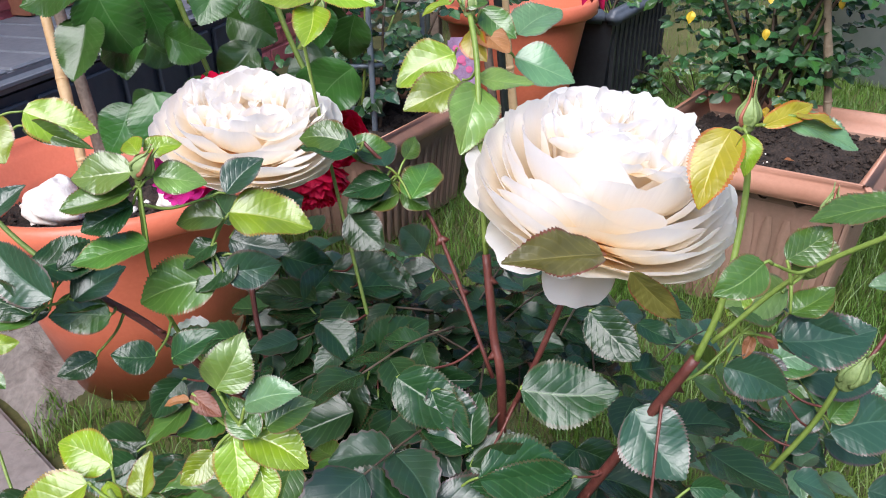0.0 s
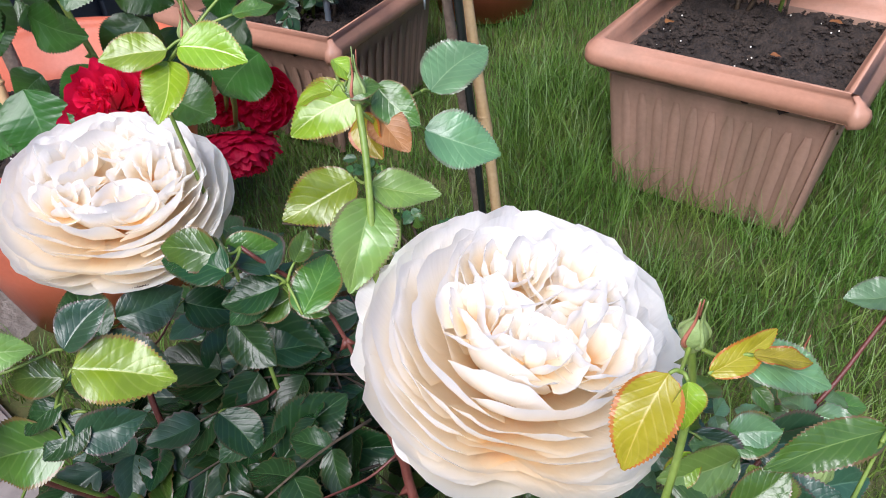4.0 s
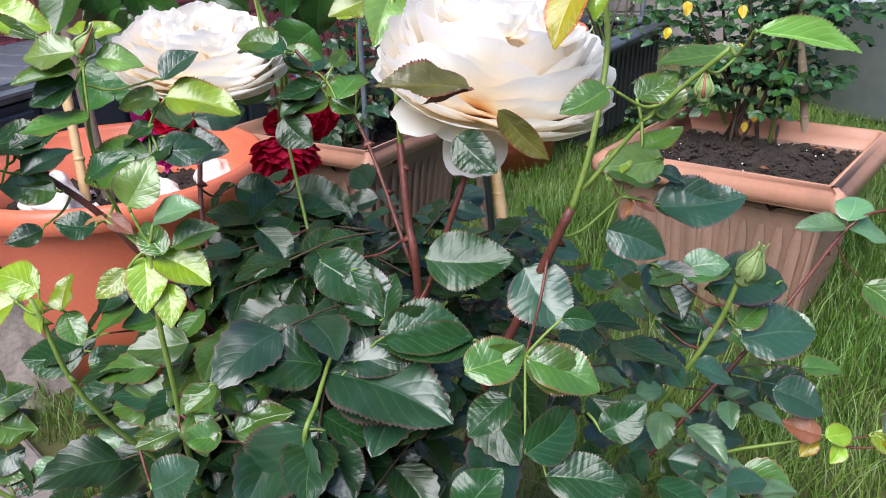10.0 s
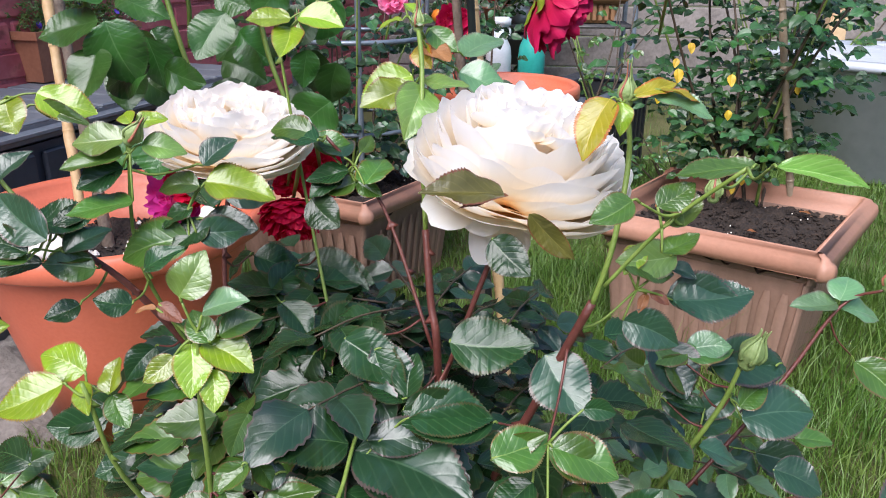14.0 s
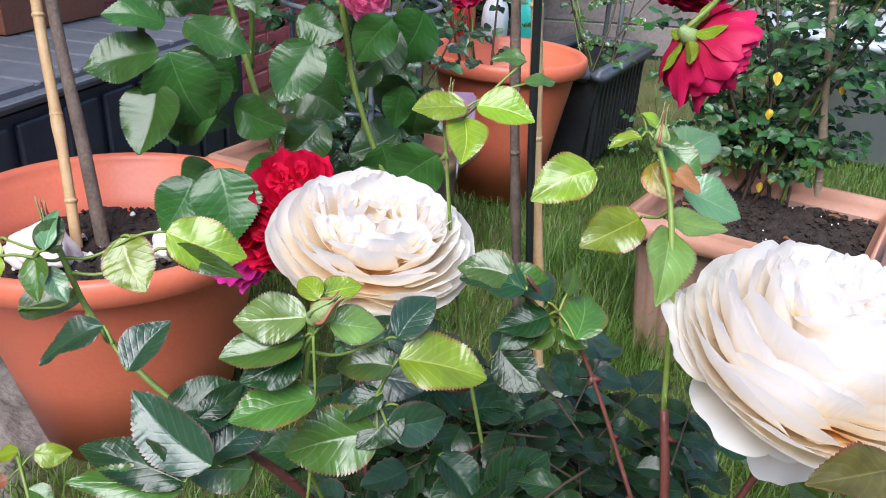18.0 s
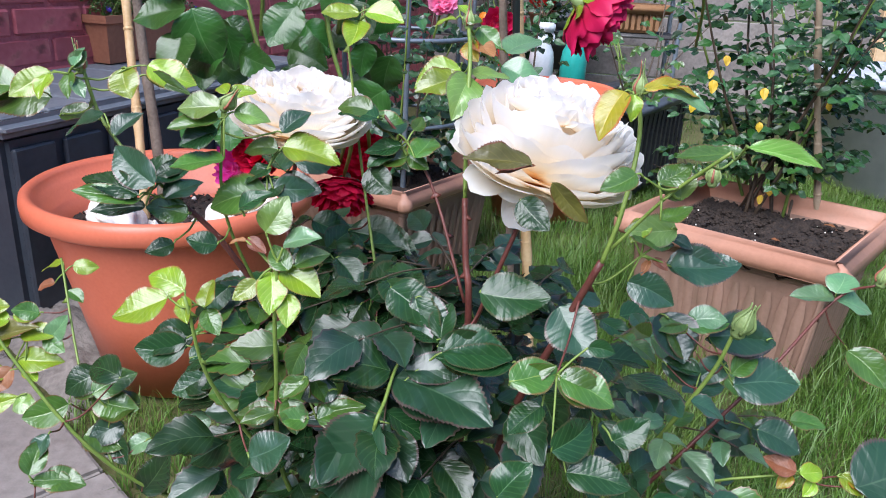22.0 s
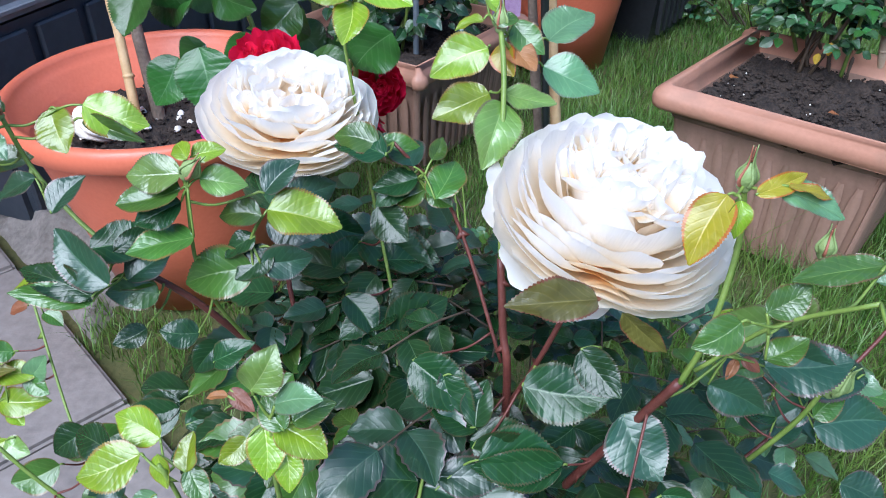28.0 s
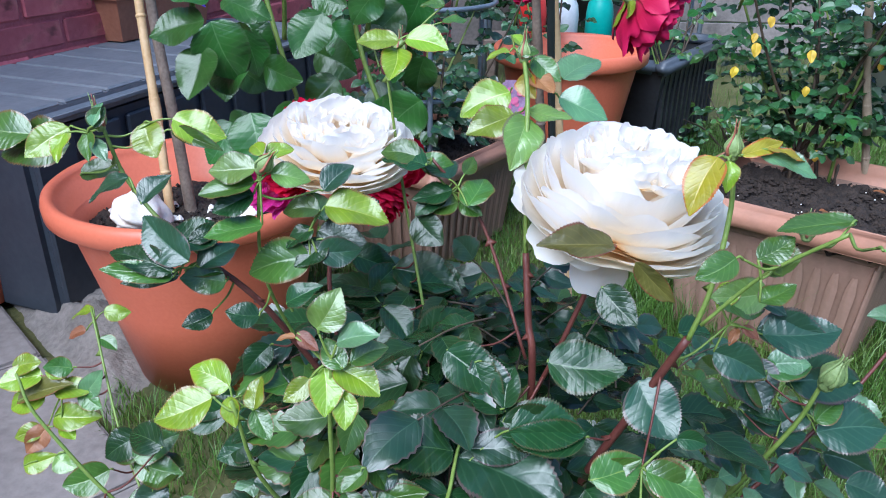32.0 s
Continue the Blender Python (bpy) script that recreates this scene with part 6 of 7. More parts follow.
# ---- hoop support in the back planter ----
def hoop(at, radius, z):
    h = thing("plant_support", "blue-grey metal hoop support in a planter", "plant support", at)
    ring = [(radius * math.cos(a), radius * math.sin(a), z) for a in [2 * math.pi * k / 28 for k in range(29)]]
    child("ring", tube("ring", ring, 0.0055, 0.0055, HOOP_METAL, 8, 2), h)
    low = [(radius * 0.92 * math.cos(a), radius * 0.92 * math.sin(a), z - 0.20) for a in [2 * math.pi * k / 28 for k in range(29)]]
    child("ring", tube("ring", low, 0.005, 0.005, HOOP_METAL, 8, 2), h)
    for k in range(3):
        a = 2 * math.pi * k / 3 - 1.35
        x, y = radius * math.cos(a), radius * math.sin(a)
        child("leg", tube("leg", [(x * 0.8, y * 0.8, 0.16), (x, y, z * 0.7), (x, y, z + 0.32)], 0.0065, 0.006, HOOP_METAL, 8, 4), h)


hoop((-0.25, 1.72, 0), 0.165, 0.578)


# ---- bushes in the planters ----
def shrub(name, label, foot, stems, box, count, size, kinds, seed, arrays, yellow=0, loose=80, face=(0, -0.7, 0.7)):
    """Upright stems with many small leaves inside a box (x0, y0, z0, x1, y1, z1)."""
    r = random.Random(seed)
    s = thing(name, label, "rose bush", (0, 0, 0), "planter bushes")
    x0, y0, z0, x1, y1, z1 = box
    lines = []
    for k in range(stems):
        top = (r.uniform(x0, x1), r.uniform(y0, y1), r.uniform(z0 + 0.6 * (z1 - z0), z1))
        f = (foot[0] + r.uniform(-0.05, 0.05), foot[1] + r.uniform(-0.05, 0.05), foot[2])
        mid = tuple(0.55 * a + 0.45 * b + r.uniform(-0.03, 0.03) for a, b in zip(f, top))
        lines.append(spline([f, mid, top], 8))
        child("stem", tube("stem", [f, mid, top], 0.0042, 0.0016, STEM_DARK if k % 3 else STEM_GREEN, 6, 6), s)
    join, n = {k: Joined() for k in set(kinds)}, 0
    while n < count:
        line = r.choice(lines)
        p = line[r.randrange(3, len(line))] + Vector((r.gauss(0, 0.06), r.gauss(0, 0.06), r.gauss(0, 0.05)))
        if not (x0 < p.x < x1 and y0 < p.y < y1 and z0 < p.z < z1):
            continue
        a = r.uniform(0, 6.28)
        for q, e, f in spray(s, p, (math.cos(a), math.sin(a), r.uniform(-0.3, 0.4)), size * r.uniform(0.75, 1.15), "", r.choice((3, 5)), face=(r.uniform(-0.4, 0.4), face[1], face[2])):
            if f is None:
                continue
            kind = r.choice(kinds)
            if n < loose:
                child("leaf", LEAF_MESH["yellow" if n < yellow else kind, r.randrange(6)], s, leaf_pose(q, e, f, 0.95))
            else:
                join[kind].add(r.randrange(6), leaf_pose(q, e, f, 0.95), arrays)
            n += 1
    for kind, j in join.items():
        if j.n:
            tagged(child("foliage", j.build("foliage", LEAF[kind]), s), kind="stuff")
    return s


SMALL_ARRAYS = [leaf_arrays(c, f, 8, w, i, 0.03, 0.74) for i, (c, f, w) in enumerate(LEAF_FORMS)]
rf = random.Random(33)
shrub("rose_shrub", "leafy green rose bush with a few yellowing leaves in a planter", (0.61, 1.56, 0.23), 13, (0.33, 1.34, 0.33, 0.93, 1.85, 1.06), 2300, 0.031, ("far", "far", "far", "dark", "round"), 5, SMALL_ARRAYS, 0, 160, (0, -0.45, 0.85))
shrub("dark_shrub", "dark-leaved low rose bush under a metal hoop", (-0.26, 1.66, 0.22), 9, (-0.50, 1.48, 0.26, 0.0, 1.95, 0.74), 900, 0.036, ("dark", "blue", "far"), 6, SMALL_ARRAYS, 0, 60)
shrub("sparse_shrub", "sparse thin-stemmed plant in a black trough", (0.42, 2.56, 0.20), 8, (0.26, 2.36, 0.28, 0.72, 2.95, 0.74), 210, 0.032, ("far", "mid"), 8, SMALL_ARRAYS, 0, 30)
shrub("back_shrub", "green leafy shrub behind the pots", (0.05, 2.26, 0.24), 6, (-0.14, 2.05, 0.36, 0.18, 2.45, 0.85), 240, 0.034, ("far", "dark"), 12, SMALL_ARRAYS, 0, 30)
shrub("tall_shrub", "tall leafy shrub along the fence", (1.35, 3.3, 0.0), 12, (0.75, 3.0, 0.15, 2.2, 3.7, 1.5), 520, 0.05, ("far", "mid"), 14, SMALL_ARRAYS, 0, 20)
shrub("tall_shrub", "dark leafy shrub behind the shelf rack", (0.1, 4.0, 0.0), 9, (-0.6, 3.8, 0.1, 0.8, 4.25, 1.4), 950, 0.06, ("dark", "dark", "far"), 19, SMALL_ARRAYS, 0, 10)
shrub("trailing_plant", "grey-green trailing plant on the wire shelf rack", (0.12, 3.46, 0.50), 9, (-0.20, 3.30, 0.30, 0.48, 3.60, 1.05), 330, 0.045, ("dark", "far"), 23, SMALL_ARRAYS, 0, 30)
shrub("weed_clump", "low green weeds growing beside the trough", (0.72, 2.55, -0.02), 9, (0.5, 2.35, 0.01, 1.0, 2.8, 0.16), 160, 0.03, ("mid", "far"), 16, SMALL_ARRAYS, 0, 20)
shrub("weed_clump", "low green weeds in the grass behind the rose", (-0.06, 1.1, -0.02), 8, (-0.25, 0.95, 0.0, 0.05, 1.3, 0.12), 110, 0.024, ("mid", "far"), 17, SMALL_ARRAYS, 0, 20)
yel = thing("yellow_leaves", "yellowed dying leaves hanging in the planter bush", "leaves", (0, 0, 0))
for x, y, z, s in ((0.43, 1.45, 0.55, 0.032), (0.445, 1.44, 0.60, 0.024), (0.525, 1.42, 0.545, 0.028), (0.405, 1.47, 0.50, 0.026), (0.53, 1.43, 0.475, 0.024), (0.60, 1.5, 0.33, 0.03), (0.415, 1.4, 0.575, 0.02), (0.66, 1.45, 0.52, 0.02), (0.59, 1.52, 0.30, 0.024)):
    leaf(yel, "yellow", (x, y, z), (x + dice.uniform(-0.3, 0.3) * s, y - 0.3 * s, z - 0.85 * s), 1.0, (0.1, -1, 0.3))
for x, y, z in ((0.418, 1.455, 0.266), (0.563, 1.318, 0.266), (0.705, 1.445, 0.266)):
    tagged(put(new("fallen_leaf", LEAF_MESH["brown", dice.randrange(6)]), leaf_pose((x, y, z), (x + 0.018, y + dice.uniform(-0.02, 0.02), z + 0.004), (0, 0, 1))), "curled brown dead leaf lying on planter soil", "leaf", "fallen leaves")


# ---- shells and stones in the big pot ----
def shell(at, size, seed, label):
    """A worn whorled shell lying on its mouth: ridges wind up to a blunt spire."""
    bm = bmesh.new()
    bmesh.ops.create_uvsphere(bm, u_segments=36, v_segments=24, radius=1)
    for v in bm.verts:
        a, h = math.atan2(v.co.y, v.co.x), v.co.z
        ridge = 0.07 * math.sin(9 * h + 1.5 * a) + 0.05 * math.sin(7 * a + 3 * h)
        k = (1 + ridge) * (1 - 0.34 * max(0, h)) + 0.22 * noise.noise(v.co * 1.7 + Vector((seed, 0, 0))) + 0.05 * noise.noise(v.co * 6 + Vector((0, seed, 0)))
        v.co = Vector((v.co.x * k * size, v.co.y * k * size * 0.8, h * size * (0.95 if h > 0 else 0.55) * (1 + 0.2 * noise.noise(v.co * 2 + Vector((0, 0, seed))))))
    me = bpy.data.meshes.new("shell")
    bm.to_mesh(me)
    bm.free()
    me.materials.append(STONE_WHITE)
    me.polygons.foreach_set("use_smooth", [True] * len(me.polygons))
    tagged(put(new("shell", me), Matrix.Translation(at) @ Matrix.Rotation(seed, 4, "Z") @ Matrix.Rotation(0.35, 4, "Y")), label, "shell", "shells in the pot")


shell((-0.640, 1.04, 0.298), 0.052, 1.0, "large ribbed white shell lying on pot soil")
shell((-0.478, 1.105, 0.284), 0.036, 2.4, "white and grey shell lying on pot soil")
shell((-0.44, 1.22, 0.288), 0.036, 4.1, "pale shell at the back of the pot")
rs = random.Random(9)
for k in range(16):
    a, d = rs.uniform(0, 6.28), rs.uniform(0.02, 0.17)
    shell((-0.56 + d * math.cos(a), 1.10 + d * math.sin(a), 0.276), rs.uniform(0.005, 0.010), rs.uniform(0, 9), "small pale pebble on pot soil")


# ---- black trough ----
def trough(label, corner, turn, length, width, height, mat, group="", rim_mat=None):
    t = thing("trough_planter", label, "planter", (0, 0, 0), group)
    put(t, Matrix.Translation((*corner, 0)) @ Matrix.Rotation(turn, 4, "Z"))

    verts, faces = [], []
    for z, i in ((0.0, 0.055), (height * 0.93, 0.022), (height * 0.93, 0.036), (height * 0.55, 0.045)):
        verts += [(i, i, z), (length - i, i, z), (length - i, width - i, z), (i, width - i, z)]
    for k in range(3):
        faces += [(k * 4 + q, k * 4 + (q + 1) % 4, k * 4 + 4 + (q + 1) % 4, k * 4 + 4 + q) for q in range(4)]
    body = child("body", mesh_of("body", verts, faces + [(3, 2, 1, 0)], mat, False), t)
    r, n = random.Random(6), 24
    grid = [(0.04 + (length - 0.08) * a / n, 0.04 + (width - 0.08) * b / n, height * 0.62 + 0.012 * r.uniform(-1, 1)) for b in range(n + 1) for a in range(n + 1)]
    child("soil", mesh_of("soil", grid, [(b * (n + 1) + a, b * (n + 1) + a + 1, (b + 1) * (n + 1) + a + 1, (b + 1) * (n + 1) + a) for b in range(n) for a in range(n)], SOIL), t)
    for x0, y0, lx, ly in ((length / 2, 0.02, length, 0.045), (length / 2, width - 0.02, length, 0.045), (0.02, width / 2, 0.045, width - 0.09), (length - 0.02, width / 2, 0.045, width - 0.09)):
        bm = bmesh.new()
        bmesh.ops.create_cube(bm, size=1, matrix=Matrix.Translation((x0, y0, height - 0.012)) @ Matrix.Diagonal((lx, ly, 0.04, 1)))
        bmesh.ops.bevel(bm, geom=list(bm.edges), offset=0.010, segments=3, affect="EDGES")
        part("rim", bm, rim_mat or mat, t, "", True)
    for i in range(12):
        bm = bmesh.new()
        bmesh.ops.create_cube(bm, size=1, matrix=Matrix.Translation((0.06 + (length - 0.12) * i / 11, 0.028, height * 0.5)) @ Matrix.Diagonal((0.016, 0.012, height * 0.75, 1)))
        part("flute", bm, mat, body, "", False)
    return t


trough("black plastic trough planter with a thick rim", (0.40, 2.27), radians(62), 0.62, 0.30, 0.335, BLACK_PLASTIC, "", material("grey_rim_plastic", (0.05, 0.062, 0.08), (0.085, 0.10, 0.12), 0.4, 12, 0.1))


# ---- bottles, tub, rack, lobelia ----
def spray_bottle(label, at, mat, head, size=1.0):
    b = thing("spray_bottle", label, "spray bottle", at, "bottles")
    s = size
    child("bottle_body", lathe("bottle_body", [(0.001, 0), (0.036 * s, 0), (0.04 * s, 0.006 * s), (0.04 * s, 0.07 * s), (0.036 * s, 0.10 * s), (0.018 * s, 0.135 * s), (0.014 * s, 0.15 * s), (0.001, 0.15 * s)], mat, 24), b)
    bm = bmesh.new()
    bmesh.ops.create_cube(bm, size=1, matrix=Matrix.Translation((0.008 * s, 0, 0.172 * s)) @ Matrix.Diagonal((0.055 * s, 0.022 * s, 0.030 * s, 1)))
    bmesh.ops.bevel(bm, geom=list(bm.edges), offset=0.005 * s, segments=2, affect="EDGES")
    part("spray_head", bm, head, b)
    child("trigger", tube("trigger", [(0.025 * s, 0, 0.16 * s), (0.034 * s, 0, 0.145 * s), (0.030 * s, 0, 0.125 * s)], 0.004 * s, 0.003 * s, head, 6, 4), b)


table = thing("low_bench", "low dark wooden bench carrying bottles", "bench", (0.03, 2.62, 0))
for bx, by, bz, lx, ly, lz, n in ((0, 0, 0.345, 0.42, 0.2, 0.022, "seat"), (-0.18, 0, 0.167, 0.03, 0.16, 0.334, "leg"), (0.18, 0, 0.167, 0.03, 0.16, 0.334, "leg")):
    bm = bmesh.new()
    bmesh.ops.create_cube(bm, size=1, matrix=Matrix.Translation((bx, by, bz)) @ Matrix.Diagonal((lx, ly, lz, 1)))
    bmesh.ops.bevel(bm, geom=list(bm.edges), offset=0.004, segments=1, affect="EDGES")
    part(n, bm, OLD_WOOD, table, "", False)
spray_bottle("teal green plastic spray bottle with a pink head", (0.205, 2.60, 0.356), TEAL, PETAL_PINK, 1.15)
spray_bottle("pale translucent plastic spray bottle", (0.092, 2.60, 0.356), CLEAR_PALE, CLEAR_PALE, 1.1)
spray_bottle("red plastic spray bottle", (-0.02, 2.60, 0.356), RED_PLASTIC, RED_PLASTIC, 1.2)

tub = thing("water_tub", "large round grey plastic tub with a pale rolled rim", "tub", (1.58, 2.92, 0))
child("tub_wall", lathe("tub_wall", [(0.001, 0.0), (0.33, 0.0), (0.345, 0.01), (0.43, 0.385), (0.44, 0.39), (0.44, 0.405), (0.40, 0.405), (0.33, 0.03), (0.001, 0.03)], GREY_PLASTIC, 48), tub)
child("rim", lathe("rim", [(0.43, 0.395), (0.455, 0.40), (0.46, 0.415), (0.45, 0.428), (0.40, 0.43), (0.395, 0.40)], PALE_LID, 48), tub, None, "pale rolled rim")
child("cover", lathe("cover", [(0.001, 0.43), (0.2, 0.428), (0.395, 0.415)], PALE_LID, 40, 0.002), tub, None, "pale sheet cover")

rack = thing("metal_rack", "metal wire shelf rack with pots and ornaments", "shelf", (0, 3.62, 0))
for x in (-0.25, 0.70):
    for y in (-0.14, 0.14):
        child("upright", tube("upright", [(x, y, 0), (x, y, 1.5)], 0.011, 0.011, HOOP_METAL, 8), rack)
for z in (0.16, 0.46, 0.80, 1.15):
    shelf = child("shelf", tube("shelf", [(-0.25, -0.14, z), (0.70, -0.14, z)], 0.007, 0.007, SHELF_METAL, 6), rack)
    for k in range(9):
        y = -0.13 + 0.0325 * k
        child("wire", tube("wire", [(-0.25, y, z + 0.004), (0.70, y, z + 0.004)], 0.004, 0.004, SHELF_METAL, 5), shelf)


def simple_pot(name, label, at, r, h, mat, cat="pot"):
    p = thing(name, label, cat, at, "rack ornaments")
    child("pot_body", lathe("pot_body", [(0.001, 0), (r * 0.7, 0), (r * 0.92, h * 0.78), (r, h * 0.8), (r, h), (r * 0.88, h), (r * 0.85, h * 0.85), (0.001, h * 0.83)], mat, 28), p)


def ornament(label, at, r, mat, squash=0.85, cat="ornament"):
    o = thing("garden_ornament", label, cat, at, "rack ornaments")
    child("ornament_body", lathe("ornament_body", [(0.001, 0.0), (r * 0.55, 0.02 * r), (r * 0.95, r * 0.5), (r, r * squash), (r * 0.8, r * squash * 1.6), (r * 0.35, r * squash * 1.9), (0.001, r * squash * 1.82)], mat, 22), o)
    child("ornament_stalk", tube("ornament_stalk", [(0, 0, r * squash * 1.8), (r * 0.1, 0, r * squash * 2.2)], r * 0.09, r * 0.06, STEM_GREEN, 6), o)


ORANGE = material("orange_glaze", (0.75, 0.20, 0.02), (0.85, 0.28, 0.03), 0.35, 20, 0.05)
GREEN_GLAZE = material("green_glaze", (0.12, 0.45, 0.05), (0.18, 0.55, 0.08), 0.35, 20, 0.05)
ornament("shiny red tomato-shaped garden ornament on a wire shelf", (0.09, 3.56, 0.545), 0.075, RED_PLASTIC)
simple_pot("flower_pot", "pale clay saucer pot under the red ornament", (0.09, 3.56, 0.466), 0.07, 0.08, CLAY_RIM)
ornament("small orange ornament on a wire shelf", (-0.17, 3.52, 0.466), 0.04, ORANGE)
ornament("small bright green ornament on a wire shelf", (-0.20, 3.50, 0.40), 0.034, GREEN_GLAZE)
ornament("grey-green round ornament on a wire shelf", (0.19, 3.58, 0.466), 0.055, GREY_PLASTIC)
ornament("dusty pink ornament on a wire shelf", (-0.03, 3.60, 0.466), 0.045, material("dusty_pink", (0.55, 0.22, 0.22), (0.65, 0.30, 0.28), 0.5, 20, 0.1))
simple_pot("flower_pot", "black flower pot on a wire shelf", (0.18, 3.56, 0.29), 0.08, 0.13, BLACK_PLASTIC)
trough("brown wooden-look trough on the rack", (0.25, 3.5), 0.0, 0.42, 0.2, 0.14, TROUGH_BROWN).matrix_basis = Matrix.Translation((0.25, 3.52, 0.81))
trough("brown wooden-look trough on the rack", (0.25, 3.5), 0.0, 0.42, 0.2, 0.12, TROUGH_BROWN).matrix_basis = Matrix.Translation((0.25, 3.52, 0.47))


TROUGH_CLAY = material("ribbed_trough_clay", (0.26, 0.10, 0.055), (0.38, 0.16, 0.09), 0.55, 9, 0.2, fine=10)


def lobelia(at):
    p = thing("lobelia_trough", "plain brown trough of wispy violet lobelia standing on the storage box", "potted plant", at)
    put(p, Matrix.Translation(at) @ Matrix.Rotation(BOX_TURN, 4, "Z"))
    L, W, H, verts = 0.40, 0.14, 0.128, []
    for z, i in ((0.0, 0.026), (H - 0.020, 0.008), (H - 0.020, 0.0), (H, 0.0), (H, 0.010), (H * 0.8, 0.016)):
        verts += [(i, i, z), (L - i, i, z), (L - i, W - i, z), (i, W - i, z)]
    faces = [(3, 2, 1, 0)] + [(k * 4 + q, k * 4 + (q + 1) % 4, k * 4 + 4 + (q + 1) % 4, k * 4 + 4 + q) for k in range(5) for q in range(4)] + [(20, 21, 22, 23)]
    child("trough_body", mesh_of("trough_body", verts, faces, TROUGH_CLAY, False), p)
    r, j, tips = random.Random(2), Joined(), []
    for k in range(150):
        a, reach = r.uniform(0, 6.283), r.uniform(0.03, 0.15)
        foot = Vector((r.uniform(0.03, 0.36), r.uniform(0.03, 0.11), H * 0.8))
        tip = foot + Vector((reach * math.cos(a), reach * math.sin(a) * 0.9, r.uniform(0.0, 0.15) if reach < 0.11 else r.uniform(-0.05, 0.09)))
        bend = (foot + tip) / 2 + Vector((0, 0, r.uniform(0.03, 0.06)))
        line = spline([tuple(foot), tuple(bend), tuple(tip)], 7)
        if k < 40:
            child("stem", tube("stem", [tuple(foot), tuple(bend), tuple(tip)], 0.0009, 0.0006, STEM_GREEN, 4, 4), p)
        tips.append(tip)
        for m in range(22):
            q = line[r.randrange(2, len(line))] + Vector((r.gauss(0, 0.006), r.gauss(0, 0.006), r.gauss(0, 0.005)))
            w = Vector((r.uniform(-1, 1), r.uniform(-1, 1), r.uniform(-0.3, 1))).normalized() * r.uniform(0.007, 0.016)
            j.add(r.randrange(6), leaf_pose(q, q + w, (r.uniform(-1, 1), -0.7, 0.8), 0.5), SMALL_ARRAYS)
    tagged(child("foliage", j.build("foliage", LEAF["mid"]), p), kind="stuff")
    violet = petal_material("petal_violet", (0.3, 0.2, 0.6), (0.12, 0.06, 0.55), (0.16, 0.08, 0.62))
    v, f, uv = petal_arrays(0.2, 0.9, 0.05, 3, rows=4, cols=4)
    me = mesh_of("petal", v, f, violet, True, uv)
    for q in tips[3:150:12]:
        flower = child("flower", None, p, Matrix.Translation(q) @ Matrix.Rotation(radians(50), 4, "X"))
        for s in range(5):
            child("petal", me, flower, Matrix.Rotation(s * 1.2566, 4, "Z") @ Matrix.Diagonal((0.009, 0.009, 0.009, 1)))


lobelia((-1.06, 1.80, 0.440))
strap = thing("yellow_strap", "taut yellow webbing strap against the red wall", "strap", (-1.034, 2.089, 0.762))
bm = bmesh.new()
bmesh.ops.create_cube(bm, size=1, matrix=WALL_W.to_track_quat("X", "Z").to_matrix().to_4x4() @ Matrix.Rotation(radians(34.5), 4, "Y") @ Matrix.Diagonal((0.165, 0.005, 0.022, 1)))
bmesh.ops.bevel(bm, geom=list(bm.edges), offset=0.002, segments=1, affect="EDGES")
part("strap_band", bm, YELLOW_STRAP, strap, "", False)

post = thing("fence_post", "pale pine fence post with a black tie", "post", (1.77, 3.95, 0))
bm = bmesh.new()
bmesh.ops.create_cube(bm, size=1, matrix=Matrix.Translation((0, 0, 0.8)) @ Matrix.Diagonal((0.085, 0.075, 1.62, 1)))
bmesh.ops.bevel(bm, geom=list(bm.edges), offset=0.006, segments=2, affect="EDGES")
part("post_shaft", bm, PINE, post, "", False)
bm = bmesh.new()
bmesh.ops.create_cube(bm, size=1, matrix=Matrix.Translation((0, 0, 0.56)) @ Matrix.Diagonal((0.10, 0.09, 0.05, 1)))
part("tie", bm, BLACK_PLASTIC, post, "black tie", False)
loose_petal = petal_arrays(0.4, 1.2, 0.04, 2)
tagged(put(new("fallen_petal", mesh_of("fallen_petal", loose_petal[0], loose_petal[1], PETAL_WHITE, True, loose_petal[2])), Matrix.Translation((0.121, 0.91, 0.03)) @ Matrix.Rotation(0.6, 4, "Y") @ Matrix.Diagonal((0.04, 0.04, 0.04, 1))), "fallen white rose petal lying in the grass", "petal")


# ---- a picture label stuck in the back planter ----
card = thing("plant_label", "plastic plant label with a faded picture of pink flowers", "plant label", (-0.029, 1.633, 0.362))
bm = bmesh.new()
bmesh.ops.create_cube(bm, size=1, matrix=Matrix.Rotation(radians(-12), 4, "X") @ Matrix.Diagonal((0.060, 0.002, 0.115, 1)))
bmesh.ops.bevel(bm, geom=[e for e in bm.edges if abs(e.verts[0].co.y - e.verts[1].co.y) > 0.001 and abs(e.verts[0].co.z - e.verts[1].co.z) < 0.001], offset=0.006, segments=3, affect="EDGES")
part("label_card", bm, material("label_print", (0.20, 0.10, 0.20), (0.34, 0.24, 0.36), 0.4, 90, 0.0), card, "", False)
child("label_spike", tube("label_spike", [(0, 0.004, -0.05), (0, 0.016, -0.14)], 0.004, 0.002, PALE_LID, 6), card)
FADED_PINK = material("faded_pink_print", (0.50, 0.07, 0.20), (0.60, 0.16, 0.30), 0.5, 200, 0.0)
rk = random.Random(3)
